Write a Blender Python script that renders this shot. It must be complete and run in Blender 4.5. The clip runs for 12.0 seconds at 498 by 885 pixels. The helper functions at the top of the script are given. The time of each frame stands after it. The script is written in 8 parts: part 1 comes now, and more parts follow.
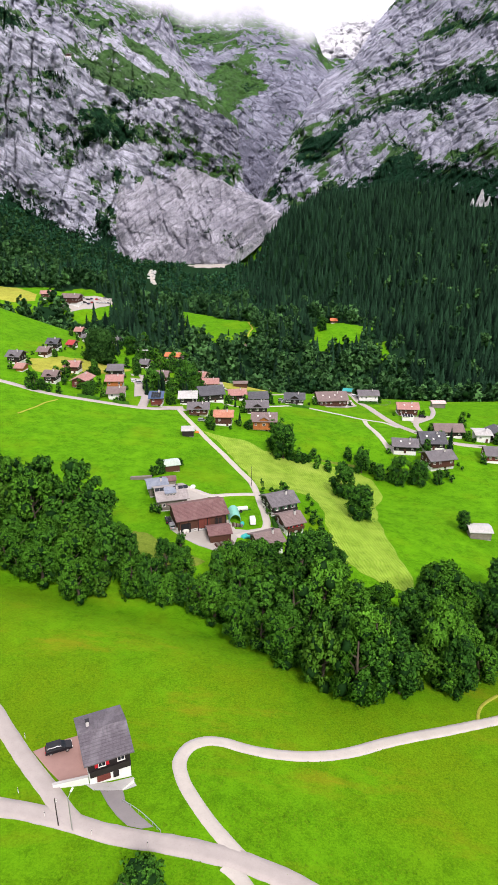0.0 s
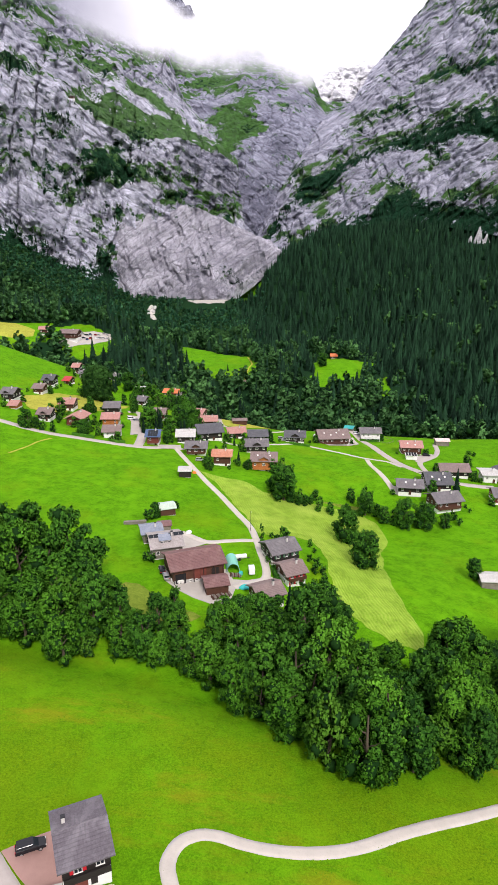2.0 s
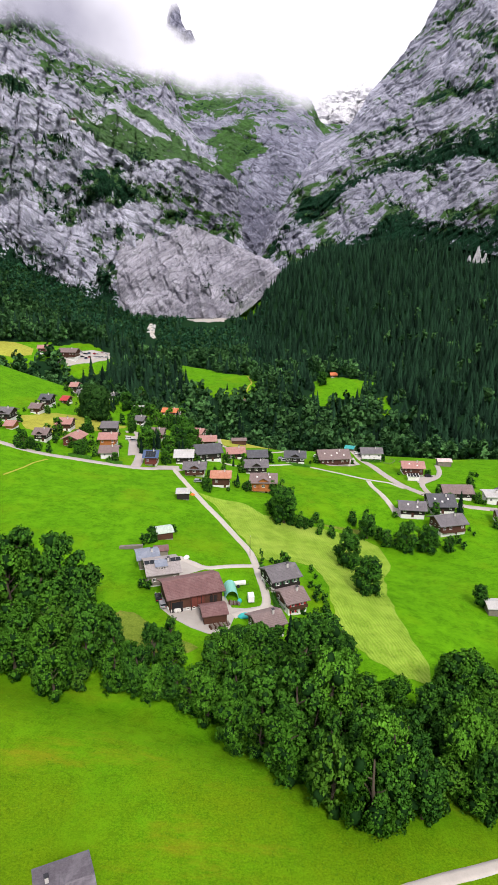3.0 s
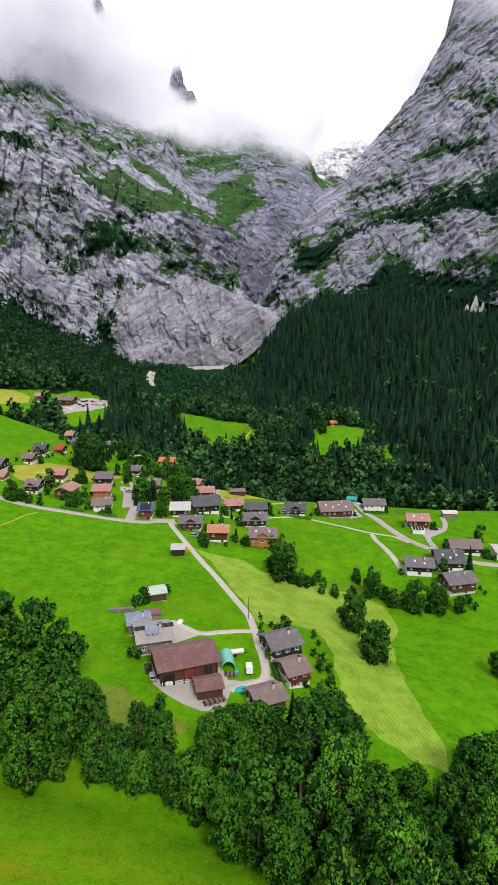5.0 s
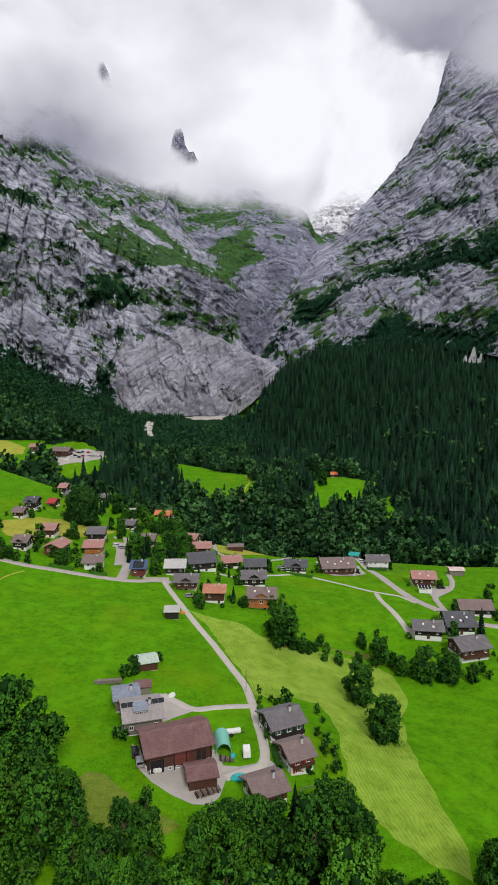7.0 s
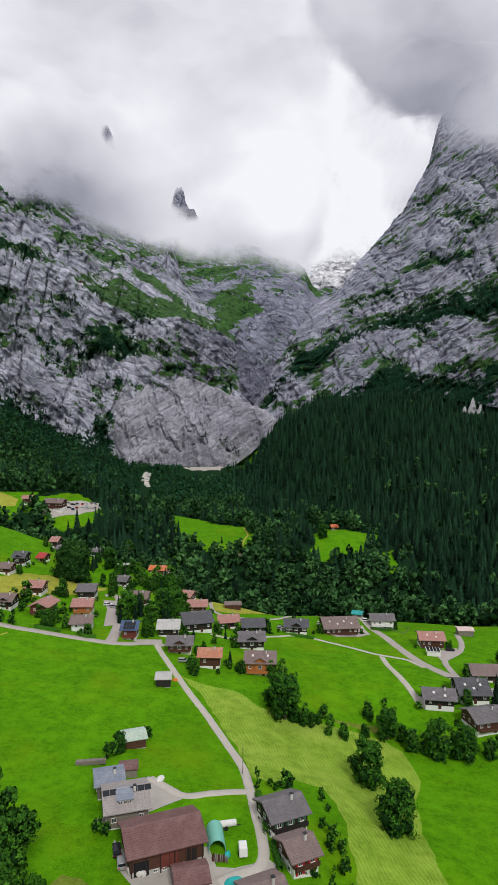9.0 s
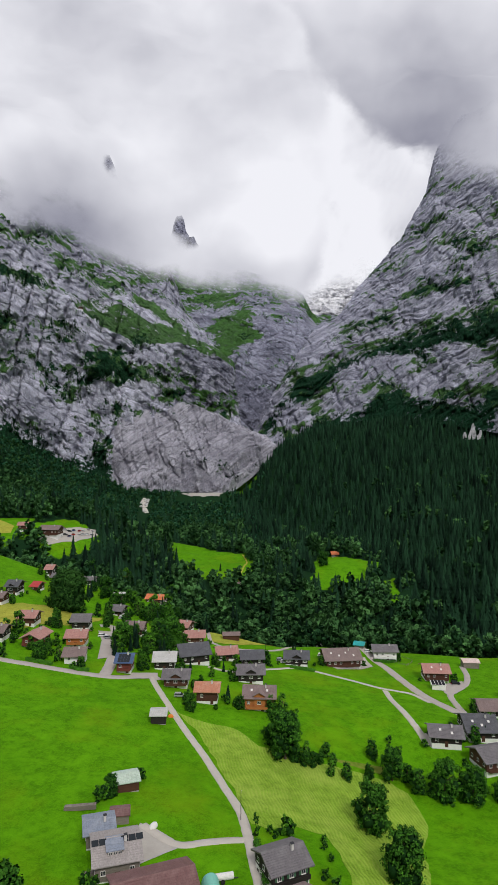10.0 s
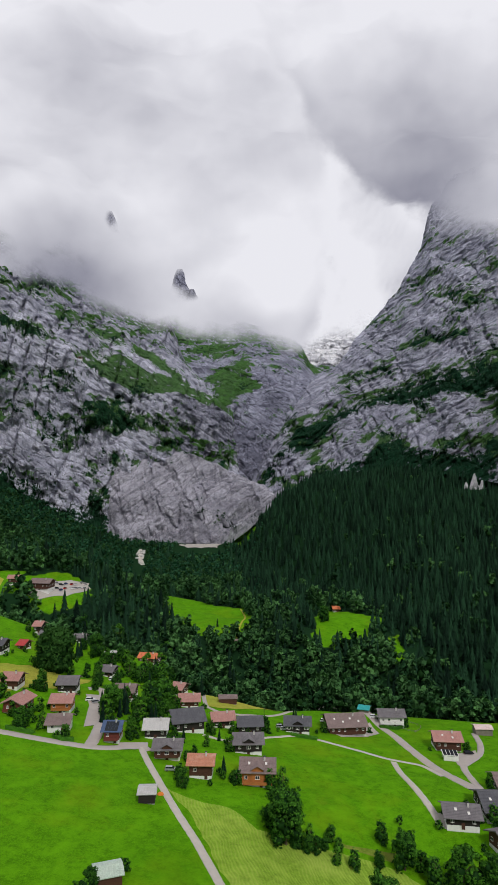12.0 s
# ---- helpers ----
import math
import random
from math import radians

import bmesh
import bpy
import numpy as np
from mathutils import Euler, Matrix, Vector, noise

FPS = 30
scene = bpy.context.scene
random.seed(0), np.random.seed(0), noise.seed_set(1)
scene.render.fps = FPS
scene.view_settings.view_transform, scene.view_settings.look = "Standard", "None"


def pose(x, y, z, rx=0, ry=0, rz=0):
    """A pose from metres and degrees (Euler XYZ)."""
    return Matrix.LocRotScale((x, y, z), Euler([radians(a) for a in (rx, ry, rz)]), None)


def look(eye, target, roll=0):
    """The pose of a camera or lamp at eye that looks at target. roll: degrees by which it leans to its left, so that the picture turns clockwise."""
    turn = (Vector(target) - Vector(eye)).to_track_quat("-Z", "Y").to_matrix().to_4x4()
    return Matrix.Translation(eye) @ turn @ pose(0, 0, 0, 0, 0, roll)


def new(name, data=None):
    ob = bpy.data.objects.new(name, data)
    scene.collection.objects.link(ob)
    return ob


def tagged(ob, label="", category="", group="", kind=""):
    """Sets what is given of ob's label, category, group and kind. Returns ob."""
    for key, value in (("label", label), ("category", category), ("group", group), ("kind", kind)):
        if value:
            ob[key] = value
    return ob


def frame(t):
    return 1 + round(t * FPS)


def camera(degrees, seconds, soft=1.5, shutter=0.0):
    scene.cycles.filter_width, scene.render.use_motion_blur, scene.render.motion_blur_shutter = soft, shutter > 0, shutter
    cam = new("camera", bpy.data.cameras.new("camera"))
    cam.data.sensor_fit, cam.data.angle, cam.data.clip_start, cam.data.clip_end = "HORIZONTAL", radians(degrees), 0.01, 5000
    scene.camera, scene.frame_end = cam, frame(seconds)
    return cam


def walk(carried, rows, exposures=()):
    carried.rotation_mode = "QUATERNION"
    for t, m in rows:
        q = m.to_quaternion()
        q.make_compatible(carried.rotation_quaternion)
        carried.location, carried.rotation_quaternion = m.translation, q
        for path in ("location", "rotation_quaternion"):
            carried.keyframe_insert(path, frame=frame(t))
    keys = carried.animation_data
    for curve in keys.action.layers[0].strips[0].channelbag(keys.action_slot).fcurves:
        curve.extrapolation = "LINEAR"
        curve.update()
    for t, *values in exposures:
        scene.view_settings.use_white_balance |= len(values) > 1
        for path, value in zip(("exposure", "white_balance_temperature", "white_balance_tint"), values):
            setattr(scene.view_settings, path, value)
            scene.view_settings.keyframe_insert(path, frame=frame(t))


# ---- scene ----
cam = camera(43.4, 12.0, 1.0)
METRES, EYE, TILT, LEAN, TURN = 66.0, 100.0, -21.0, 0.0, 0.0
ROWS = [
    (0.0, 0.0, 0.0, 0.0, 0.0, 0.0, -0.0),
    (0.5, 0.0014, 0.0371, 0.0138, 0.01, 0.72, -0.01),
    (1.0, 0.0023, 0.0739, 0.0276, 0.0, 1.43, -0.02),
    (1.5, 0.0032, 0.1107, 0.0412, -0.01, 2.22, -0.03),
    (2.0, 0.004, 0.1486, 0.0554, -0.02, 3.01, -0.05),
    (2.5, 0.0052, 0.187, 0.0697, -0.03, 3.82, -0.06),
    (3.0, 0.0063, 0.2255, 0.0845, -0.05, 4.63, -0.06),
    (5.0, 0.0121, 0.3829, 0.1448, -0.1, 8.82, -0.08),
    (5.5, 0.0136, 0.4227, 0.1597, -0.12, 9.97, -0.09),
    (6.0, 0.0148, 0.4606, 0.175, -0.14, 11.09, -0.09),
    (6.5, 0.016, 0.4992, 0.1902, -0.17, 12.22, -0.11),
    (7.0, 0.0171, 0.5386, 0.2052, -0.2, 13.34, -0.12),
    (9.0, 0.023, 0.7001, 0.2648, -0.33, 17.93, -0.15),
    (9.5, 0.0243, 0.7386, 0.281, -0.36, 19.09, -0.17),
    (10.0, 0.0267, 0.7778, 0.2963, -0.39, 20.25, -0.16),
    (10.5, 0.0278, 0.8163, 0.312, -0.43, 21.4, -0.17),
    (11.0, 0.0291, 0.856, 0.3279, -0.46, 22.54, -0.18),
    (11.5, 0.0306, 0.8951, 0.3436, -0.5, 23.69, -0.19),
    (12.0, 0.033, 0.9323, 0.3596, -0.52, 24.8, -0.19),
]
walk(cam, [(t, pose(0, 0, EYE, TILT, LEAN, TURN) @ pose(METRES * x, METRES * y, METRES * z, 90 + pitch, roll, yaw)) for t, x, y, z, yaw, pitch, roll in ROWS],
     [(0.0, 0.54, 6450, 18), (3.0, 0.40, 6450, 16), (5.0, 0.12, 6400, 13), (7.0, -0.24, 6350, 11), (9.0, -0.28, 6350, 10), (12.0, -0.44, 6350, 11)])

# ---------- world, sun ----------
SUN_UP, SUN_TURN = 46.0, 163.0
world = bpy.data.worlds.new("world")
scene.world = world
world.use_nodes = True
wn, wl = world.node_tree.nodes, world.node_tree.links
wn.clear()
w_out, w_back = wn.new("ShaderNodeOutputWorld"), wn.new("ShaderNodeBackground")
w_sky = wn.new("ShaderNodeTexSky")
w_sky.sky_type, w_sky.sun_disc = "NISHITA", False
w_sky.sun_elevation, w_sky.sun_rotation = radians(SUN_UP), radians(SUN_TURN)
w_co, w_map = wn.new("ShaderNodeTexCoord"), wn.new("ShaderNodeMapping")
w_map.inputs["Scale"].default_value = (1.0, 1.0, 1.9)
w_big, w_small = wn.new("ShaderNodeTexNoise"), wn.new("ShaderNodeTexNoise")
for node, scale, detail in ((w_big, 2.3, 3.0), (w_small, 7.0, 6.0)):
    node.inputs["Scale"].default_value, node.inputs["Detail"].default_value = scale, detail
    node.inputs["Roughness"].default_value = 0.55
    wl.new(w_map.outputs[0], node.inputs["Vector"])
wl.new(w_co.outputs["Generated"], w_map.inputs[0])
w_sum = wn.new("ShaderNodeMix")
w_sum.inputs[0].default_value = 0.3
wl.new(w_big.outputs[0], w_sum.inputs[2])
wl.new(w_small.outputs[0], w_sum.inputs[3])
w_ramp = wn.new("ShaderNodeValToRGB")
w_ramp.color_ramp.elements[0].position, w_ramp.color_ramp.elements[0].color = 0.36, (4.1, 4.2, 4.75, 1)
w_ramp.color_ramp.elements[1].position, w_ramp.color_ramp.elements[1].color = 0.58, (7.4, 7.3, 7.6, 1)
wl.new(w_sum.outputs[0], w_ramp.inputs[0])
w_mix = wn.new("ShaderNodeMix")
w_mix.data_type = "RGBA"
w_mix.inputs[0].default_value = 0.94
wl.new(w_sky.outputs[0], w_mix.inputs[6])
wl.new(w_ramp.outputs[0], w_mix.inputs[7])
w_back.inputs["Strength"].default_value = 0.1
wl.new(w_mix.outputs[2], w_back.inputs["Color"])
wl.new(w_back.outputs[0], w_out.inputs["Surface"])

sun = new("sun", bpy.data.lights.new("sun", "SUN"))
sun.data.energy, sun.data.angle, sun.data.color = 2.7, radians(15), (1.0, 0.96, 0.9)
sun.matrix_world = look((0, 0, 0), (-math.sin(radians(SUN_TURN)) * math.cos(radians(SUN_UP)), -math.cos(radians(SUN_TURN)) * math.cos(radians(SUN_UP)), -math.sin(radians(SUN_UP))))

# ---------- materials ----------
class Paint:
    """A node material put together step by step."""

    def __init__(self, name, rough=0.8, metal=0.0, spec=0.3):
        self.mat = bpy.data.materials.new(name)
        self.mat.use_nodes = True
        self.n, self.l = self.mat.node_tree.nodes, self.mat.node_tree.links
        self.bsdf = self.n["Principled BSDF"]
        self.bsdf.inputs["Roughness"].default_value = rough
        self.bsdf.inputs["Metallic"].default_value = metal
        self.bsdf.inputs["Specular IOR Level"].default_value = spec
        self.co = self.n.new("ShaderNodeTexCoord").outputs["Object"]

    def stretched(self, sx, sy, sz, turn=0.0):
        m = self.n.new("ShaderNodeMapping")
        m.inputs["Scale"].default_value = (sx, sy, sz)
        m.inputs["Rotation"].default_value = (0, 0, radians(turn))
        self.l.new(self.co, m.inputs[0])
        return m.outputs[0]

    def sized(self, sx, sy, sz, tilt=0.0):
        """Coordinates in which a feature of sx by sy by sz metres, its beds tilted in the face, becomes one unit."""
        m = self.n.new("ShaderNodeMapping")
        m.vector_type = "TEXTURE"
        m.inputs["Scale"].default_value = (sx, sy, sz)
        m.inputs["Rotation"].default_value = (0, radians(tilt), 0)
        self.l.new(self.co, m.inputs[0])
        return m.outputs[0]

    def noise(self, scale, detail=4.0, rough=0.55, vector=None):
        t = self.n.new("ShaderNodeTexNoise")
        t.inputs["Scale"].default_value, t.inputs["Detail"].default_value, t.inputs["Roughness"].default_value = scale, detail, rough
        self.l.new(vector or self.co, t.inputs["Vector"])
        return t.outputs[0]

    def ramp(self, value, low, high, a, b):
        r = self.n.new("ShaderNodeValToRGB")
        r.color_ramp.elements[0].position, r.color_ramp.elements[1].position = low, high
        r.color_ramp.elements[0].color, r.color_ramp.elements[1].color = (*a, 1), (*b, 1)
        self.l.new(value, r.inputs[0])
        return r.outputs[0]

    def fade(self, value, low, high, a=0.0, b=1.0):
        r = self.n.new("ShaderNodeMapRange")
        r.inputs[1].default_value, r.inputs[2].default_value, r.inputs[3].default_value, r.inputs[4].default_value = low, high, a, b
        self.l.new(value, r.inputs[0])
        return r.outputs[0]

    def math(self, op, a, b=0.0):
        m = self.n.new("ShaderNodeMath")
        m.operation = op
        for slot, v in zip(m.inputs, (a, b)):
            if isinstance(v, (int, float)):
                slot.default_value = v
            else:
                self.l.new(v, slot)
        return m.outputs[0]

    def mix(self, fac, a, b, way="MIX"):
        m = self.n.new("ShaderNodeMix")
        m.data_type, m.blend_type = "RGBA", way
        for slot, v in ((m.inputs[0], fac), (m.inputs[6], a), (m.inputs[7], b)):
            if isinstance(v, (int, float)):
                slot.default_value = v
            elif isinstance(v, tuple):
                slot.default_value = (*v, 1)
            else:
                self.l.new(v, slot)
        return m.outputs[2]

    def attribute(self, name):
        a = self.n.new("ShaderNodeAttribute")
        a.attribute_name = name
        return a.outputs["Fac"]

    def own(self):
        return self.n.new("ShaderNodeObjectInfo").outputs["Random"]

    def island(self):
        return self.n.new("ShaderNodeNewGeometry").outputs["Random Per Island"]

    def slope(self):
        g = self.n.new("ShaderNodeNewGeometry")
        s = self.n.new("ShaderNodeSeparateXYZ")
        self.l.new(g.outputs["Normal"], s.inputs[0])
        return s.outputs[2]

    def bump(self, height, strength=0.4, reach=0.05):
        b = self.n.new("ShaderNodeBump")
        b.inputs["Strength"].default_value, b.inputs["Distance"].default_value = strength, reach
        self.l.new(height, b.inputs["Height"])
        self.l.new(b.outputs[0], self.bsdf.inputs["Normal"])

    def done(self, colour):
        if isinstance(colour, tuple):
            self.bsdf.inputs["Base Color"].default_value = (*colour, 1)
        else:
            self.l.new(colour, self.bsdf.inputs["Base Color"])
        return self.mat


def shade(c, k):
    return tuple(min(1.0, v * k) for v in c)


def grass(name, low, high, dry, patch=0.03, rows=None, woods=False):
    p = Paint(name, 0.9, spec=0.03)
    fine = p.noise(2.6, 9, 0.78)
    mid = p.noise(0.16, 6, 0.65)
    wide = p.noise(patch, 5, 0.62)
    c = p.ramp(fine, 0.34, 0.66, shade(low, 0.8), shade(high, 1.1))
    c = p.mix(p.fade(p.noise(0.5, 8, 0.8), 0.47, 0.62, 0.0, 0.62), c, shade(low, 0.6))
    c = p.mix(p.fade(mid, 0.42, 0.68, 0.0, 0.6), c, shade(high, 1.2))
    c = p.mix(p.fade(wide, 0.5, 0.7, 0.0, 0.38), c, dry)
    c = p.mix(p.fade(p.noise(0.07, 8, 0.75), 0.58, 0.7, 0.0, 0.18), c, (0.20, 0.17, 0.015))
    height = fine
    if rows:
        wave = p.n.new("ShaderNodeTexWave")
        wave.inputs["Scale"].default_value, wave.inputs["Distortion"].default_value = rows[0], 11.0
        wave.inputs["Detail Scale"].default_value = 0.35
        p.l.new(p.stretched(1, 1, 0.001, rows[1]), wave.inputs["Vector"])
        c = p.mix(p.math("MULTIPLY", p.fade(wave.outputs["Fac"], 0.2, 0.9, 0.0, 0.45), p.fade(mid, 0.35, 0.65, 0.2, 1.0)), c, dry)
        height = wave.outputs["Fac"]
    if woods:
        straw = p.noise(0.05, 8, 0.7, p.stretched(0.55, 1.6, 1.0, 22))
        c = p.mix(p.math("MULTIPLY", p.fade(p.attribute("ripe"), 0.1, 0.7), p.fade(straw, 0.54, 0.66, 0.0, 0.75)), c, (0.27, 0.235, 0.012))
        c = p.mix(p.fade(p.noise(0.028, 6, 0.6), 0.52, 0.68, 0.0, 0.35), c, shade(low, 0.85))
        c = p.mix(p.math("MULTIPLY", p.attribute("ripe"), p.fade(p.noise(0.045, 7, 0.7), 0.36, 0.6, 0.25, 0.95)), c, p.ramp(fine, 0.36, 0.64, (0.062, 0.128, 0.002), (0.165, 0.285, 0.004)))
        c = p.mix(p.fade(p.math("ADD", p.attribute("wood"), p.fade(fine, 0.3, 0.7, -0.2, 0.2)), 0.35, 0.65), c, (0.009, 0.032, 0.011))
    p.bump(height, 0.5, 0.25)
    return p.done(c)


def plaster(name, colour):
    p = Paint(name, 0.85)
    c = p.mix(p.fade(p.noise(0.9, 5), 0.35, 0.75, 0, 0.5), colour, shade(colour, 0.72))
    c = p.mix(p.fade(p.noise(14, 3), 0.5, 0.8, 0, 0.3), c, shade(colour, 0.6))
    p.bump(p.noise(30, 4), 0.3, 0.01)
    return p.done(c)


def boards(name, colour, across=5.0):
    p = Paint(name, 0.75)
    grain = p.noise(1.0, 4, 0.6, p.stretched(1.2, 1.2, across * 3))
    c = p.ramp(grain, 0.3, 0.7, shade(colour, 0.55), shade(colour, 1.25))
    c = p.mix(p.fade(p.noise(0.5, 3), 0.45, 0.75, 0, 0.5), c, shade(colour, 0.5))
    c = p.mix(p.fade(p.own(), 0, 1, 0, 0.25), c, shade(colour, 1.5))
    p.bump(grain, 0.5, 0.03)
    return p.done(c)


def roofing(name, colour, worn, ribs=0.0):
    p = Paint(name, 0.62, spec=0.4)
    fleck = p.noise(2.6, 5, 0.7)
    c = p.ramp(fleck, 0.32, 0.68, shade(colour, 0.72), shade(colour, 1.22))
    c = p.mix(p.fade(p.noise(0.35, 4, 0.6), 0.45, 0.72, 0, 0.7), c, worn)
    streak = p.noise(0.8, 4, 0.6, p.stretched(3.0, 0.35, 0.35))
    c = p.mix(p.fade(streak, 0.5, 0.75, 0, 0.45), c, shade(colour, 0.5))
    p.bump(p.noise(4.5, 3, 0.6, p.stretched(1.0, 2.2, 2.2)), 0.6, 0.05)
    return p.done(c)


def leaves(name, dark, light):
    """Foliage; 'tone' sets one tree of a wood lighter or darker than the next."""
    p = Paint(name, 0.75, spec=0.06)
    c = p.mix(p.fade(p.island(), 0, 1, 0.15, 0.85), dark, light)
    c = p.mix(p.fade(p.noise(0.35, 4), 0.35, 0.65, 0, 0.45), c, shade(dark, 1.1))
    c = p.mix(p.fade(p.own(), 0, 0.5, 0.45, 0), c, shade(dark, 1.3))
    c = p.mix(p.fade(p.own(), 0.6, 1, 0, 0.3), c, shade(light, 1.1))
    tone = p.attribute("tone")
    c = p.mix(p.fade(tone, 0.0, 1.0, 0, 0.75), c, shade(light, 1.1))
    c = p.mix(p.fade(tone, 0.0, -1.0, 0, 0.75), c, dark)
    through_leaf = p.n.new("ShaderNodeBsdfTranslucent")
    p.l.new(c, through_leaf.inputs["Color"])
    both = p.n.new("ShaderNodeMixShader")
    both.inputs[0].default_value = 0.15
    p.l.new(p.bsdf.outputs[0], both.inputs[1])
    p.l.new(through_leaf.outputs[0], both.inputs[2])
    p.l.new(both.outputs[0], p.n["Material Output"].inputs["Surface"])
    return p.done(c)


def plain(name, colour, rough=0.6, metal=0.0):
    p = Paint(name, rough, metal)
    c = p.mix(p.fade(p.noise(3.0, 4), 0.4, 0.75, 0, 0.35), colour, shade(colour, 0.65))
    return p.done(c)


def paved(name, colour, crack):
    p = Paint(name, 0.9, spec=0.2)
    c = p.ramp(p.noise(0.35, 6, 0.65), 0.3, 0.7, shade(colour, 0.9), shade(colour, 1.06))
    c = p.mix(p.fade(p.noise(3.0, 7, 0.75), 0.52, 0.75, 0, 0.45), c, crack)
    p.bump(p.noise(18, 4), 0.3, 0.02)
    return p.done(c)


def rock(name, pale, mid, dark, green, wood, tilt=20.0, soft=1.0, block=1.0, seams=0.0):
    """Layered limestone, split by joints, with grass on the ledges; 'green' and 'wood' are spread by the sheet's own values."""
    p = Paint(name, 0.95, spec=0.06)
    plain_co = p.co
    sway = p.n.new("ShaderNodeTexNoise")
    sway.inputs["Scale"].default_value, sway.inputs["Detail"].default_value = 0.009, 5
    p.l.new(p.co, sway.inputs["Vector"])
    amount = p.n.new("ShaderNodeVectorMath")
    amount.operation = "MULTIPLY_ADD"
    amount.inputs[1].default_value = (30, 30, 30)
    p.l.new(sway.outputs["Color"], amount.inputs[0])
    p.l.new(p.co, amount.inputs[2])
    p.co = amount.outputs[0]
    zones = p.noise(0.0075, 6, 0.6)
    mottle = p.noise(0.028, 9, 0.66)
    beds = p.noise(1.0, 11, 0.74, p.sized(150 * block, 150 * block, 12 * block, tilt))
    thin_beds = p.noise(1.0, 8, 0.7, p.sized(170 * block, 170 * block, 7 * block, tilt))
    joints = p.noise(1.0, 10, 0.74, p.sized(12, 12, 75, tilt * 0.35))
    grit = p.noise(0.24, 10, 0.84)
    blocks, cracks = p.n.new("ShaderNodeTexVoronoi"), p.n.new("ShaderNodeTexVoronoi")
    cracks.feature = "DISTANCE_TO_EDGE"
    cell = p.sized(46 * block, 46 * block, 15 * block, tilt)
    for node in (blocks, cracks):
        node.inputs["Scale"].default_value = 1.0
        p.l.new(cell, node.inputs["Vector"])
    tone = p.n.new("ShaderNodeSeparateColor")
    p.l.new(blocks.outputs["Color"], tone.inputs[0])

    def lines(value, thin):
        return p.fade(p.math("ABSOLUTE", p.math("SUBTRACT", value, 0.5), 0.0), 0.0, thin, 1.0, 0.0)

    c = p.ramp(zones, 0.38, 0.60, shade(mid, 0.85), shade(pale, 1.1))
    c = p.mix(p.fade(tone.outputs[0], 0.0, 1.0, 0.0, 0.4 * soft), c, shade(mid, 0.66))
    c = p.mix(p.fade(mottle, 0.50, 0.62, 0, 0.8), c, shade(pale, 1.1))
    c = p.mix(p.fade(mottle, 0.46, 0.34, 0, 0.55 * soft), c, shade(mid, 0.55))
    c = p.mix(p.fade(beds, 0.54, 0.63, 0, 0.60 * soft), c, shade(mid, 0.42))
    c = p.mix(p.fade(beds, 0.45, 0.37, 0, 0.55), c, shade(pale, 1.12))
    c = p.mix(p.math("MULTIPLY", lines(thin_beds, 0.026), p.fade(zones, 0.35, 0.65, 0.15, 0.6 * max(soft, seams))), c, shade(dark, 1.5))
    c = p.mix(p.fade(joints, 0.57, 0.64, 0, 0.6 * soft), c, shade(dark, 1.5))
    c = p.mix(p.math("MULTIPLY", p.fade(cracks.outputs["Distance"], 0.0, 0.05, 1.0, 0.0), p.fade(mottle, 0.42, 0.60, 0.0, 0.8 * soft * soft)), c, dark)
    c = p.mix(p.fade(grit, 0.53, 0.60, 0, 0.55 * soft), c, shade(mid, 0.36))
    c = p.mix(p.fade(grit, 0.46, 0.38, 0, 0.35), c, shade(pale, 1.15))
    if seams:
        long_seams = p.noise(1.0, 6, 0.62, p.sized(210, 210, 46, tilt))
        cross_seams = p.noise(1.0, 6, 0.62, p.sized(60, 60, 120, -tilt * 0.6))
        c = p.mix(p.math("MULTIPLY", lines(long_seams, 0.007), p.fade(grit, 0.38, 0.6, 0.1, seams)), c, dark)
        c = p.mix(p.math("MULTIPLY", lines(cross_seams, 0.006), p.fade(mottle, 0.4, 0.6, 0.0, seams)), c, dark)
    # Gorge and cloud shade on wet rock, put into the colour.
    c = p.mix(p.math("MULTIPLY", p.attribute("damp_shade"), p.fade(p.math("ADD", beds, joints), 0.85, 1.1, 0.3, 0.95)), c, shade(dark, 1.35))
    p.co = plain_co
    rough_grass = p.math("ADD", p.attribute("green"), p.fade(p.noise(0.05, 10, 0.75), 0.3, 0.7, -0.55, 0.55))
    tint = p.ramp(p.noise(0.05, 8, 0.75), 0.35, 0.7, shade(green, 0.7), shade(green, 2.0))
    c = p.mix(p.fade(rough_grass, 0.5, 0.6, 0, 0.94), c, tint)
    scrub = p.math("ADD", p.attribute("wood"), p.fade(p.noise(0.06, 10, 0.78), 0.3, 0.7, -0.65, 0.65))
    c = p.mix(p.fade(scrub, 0.52, 0.57), c, p.ramp(p.noise(0.2, 6, 0.75), 0.35, 0.7, shade(wood, 0.5), shade(wood, 1.9)))
    height = p.math("ADD", p.math("ADD", p.math("MULTIPLY", mottle, 2.0), joints), p.math("MULTIPLY", grit, 0.5))
    height = p.math("ADD", height, p.math("MULTIPLY", beds, 1.6))
    height = p.math("ADD", height, p.fade(cracks.outputs["Distance"], 0.0, 0.12, -0.5 * soft * soft, 0.0))
    p.bump(height, 1.0, 7.0)
    return p.done(c)


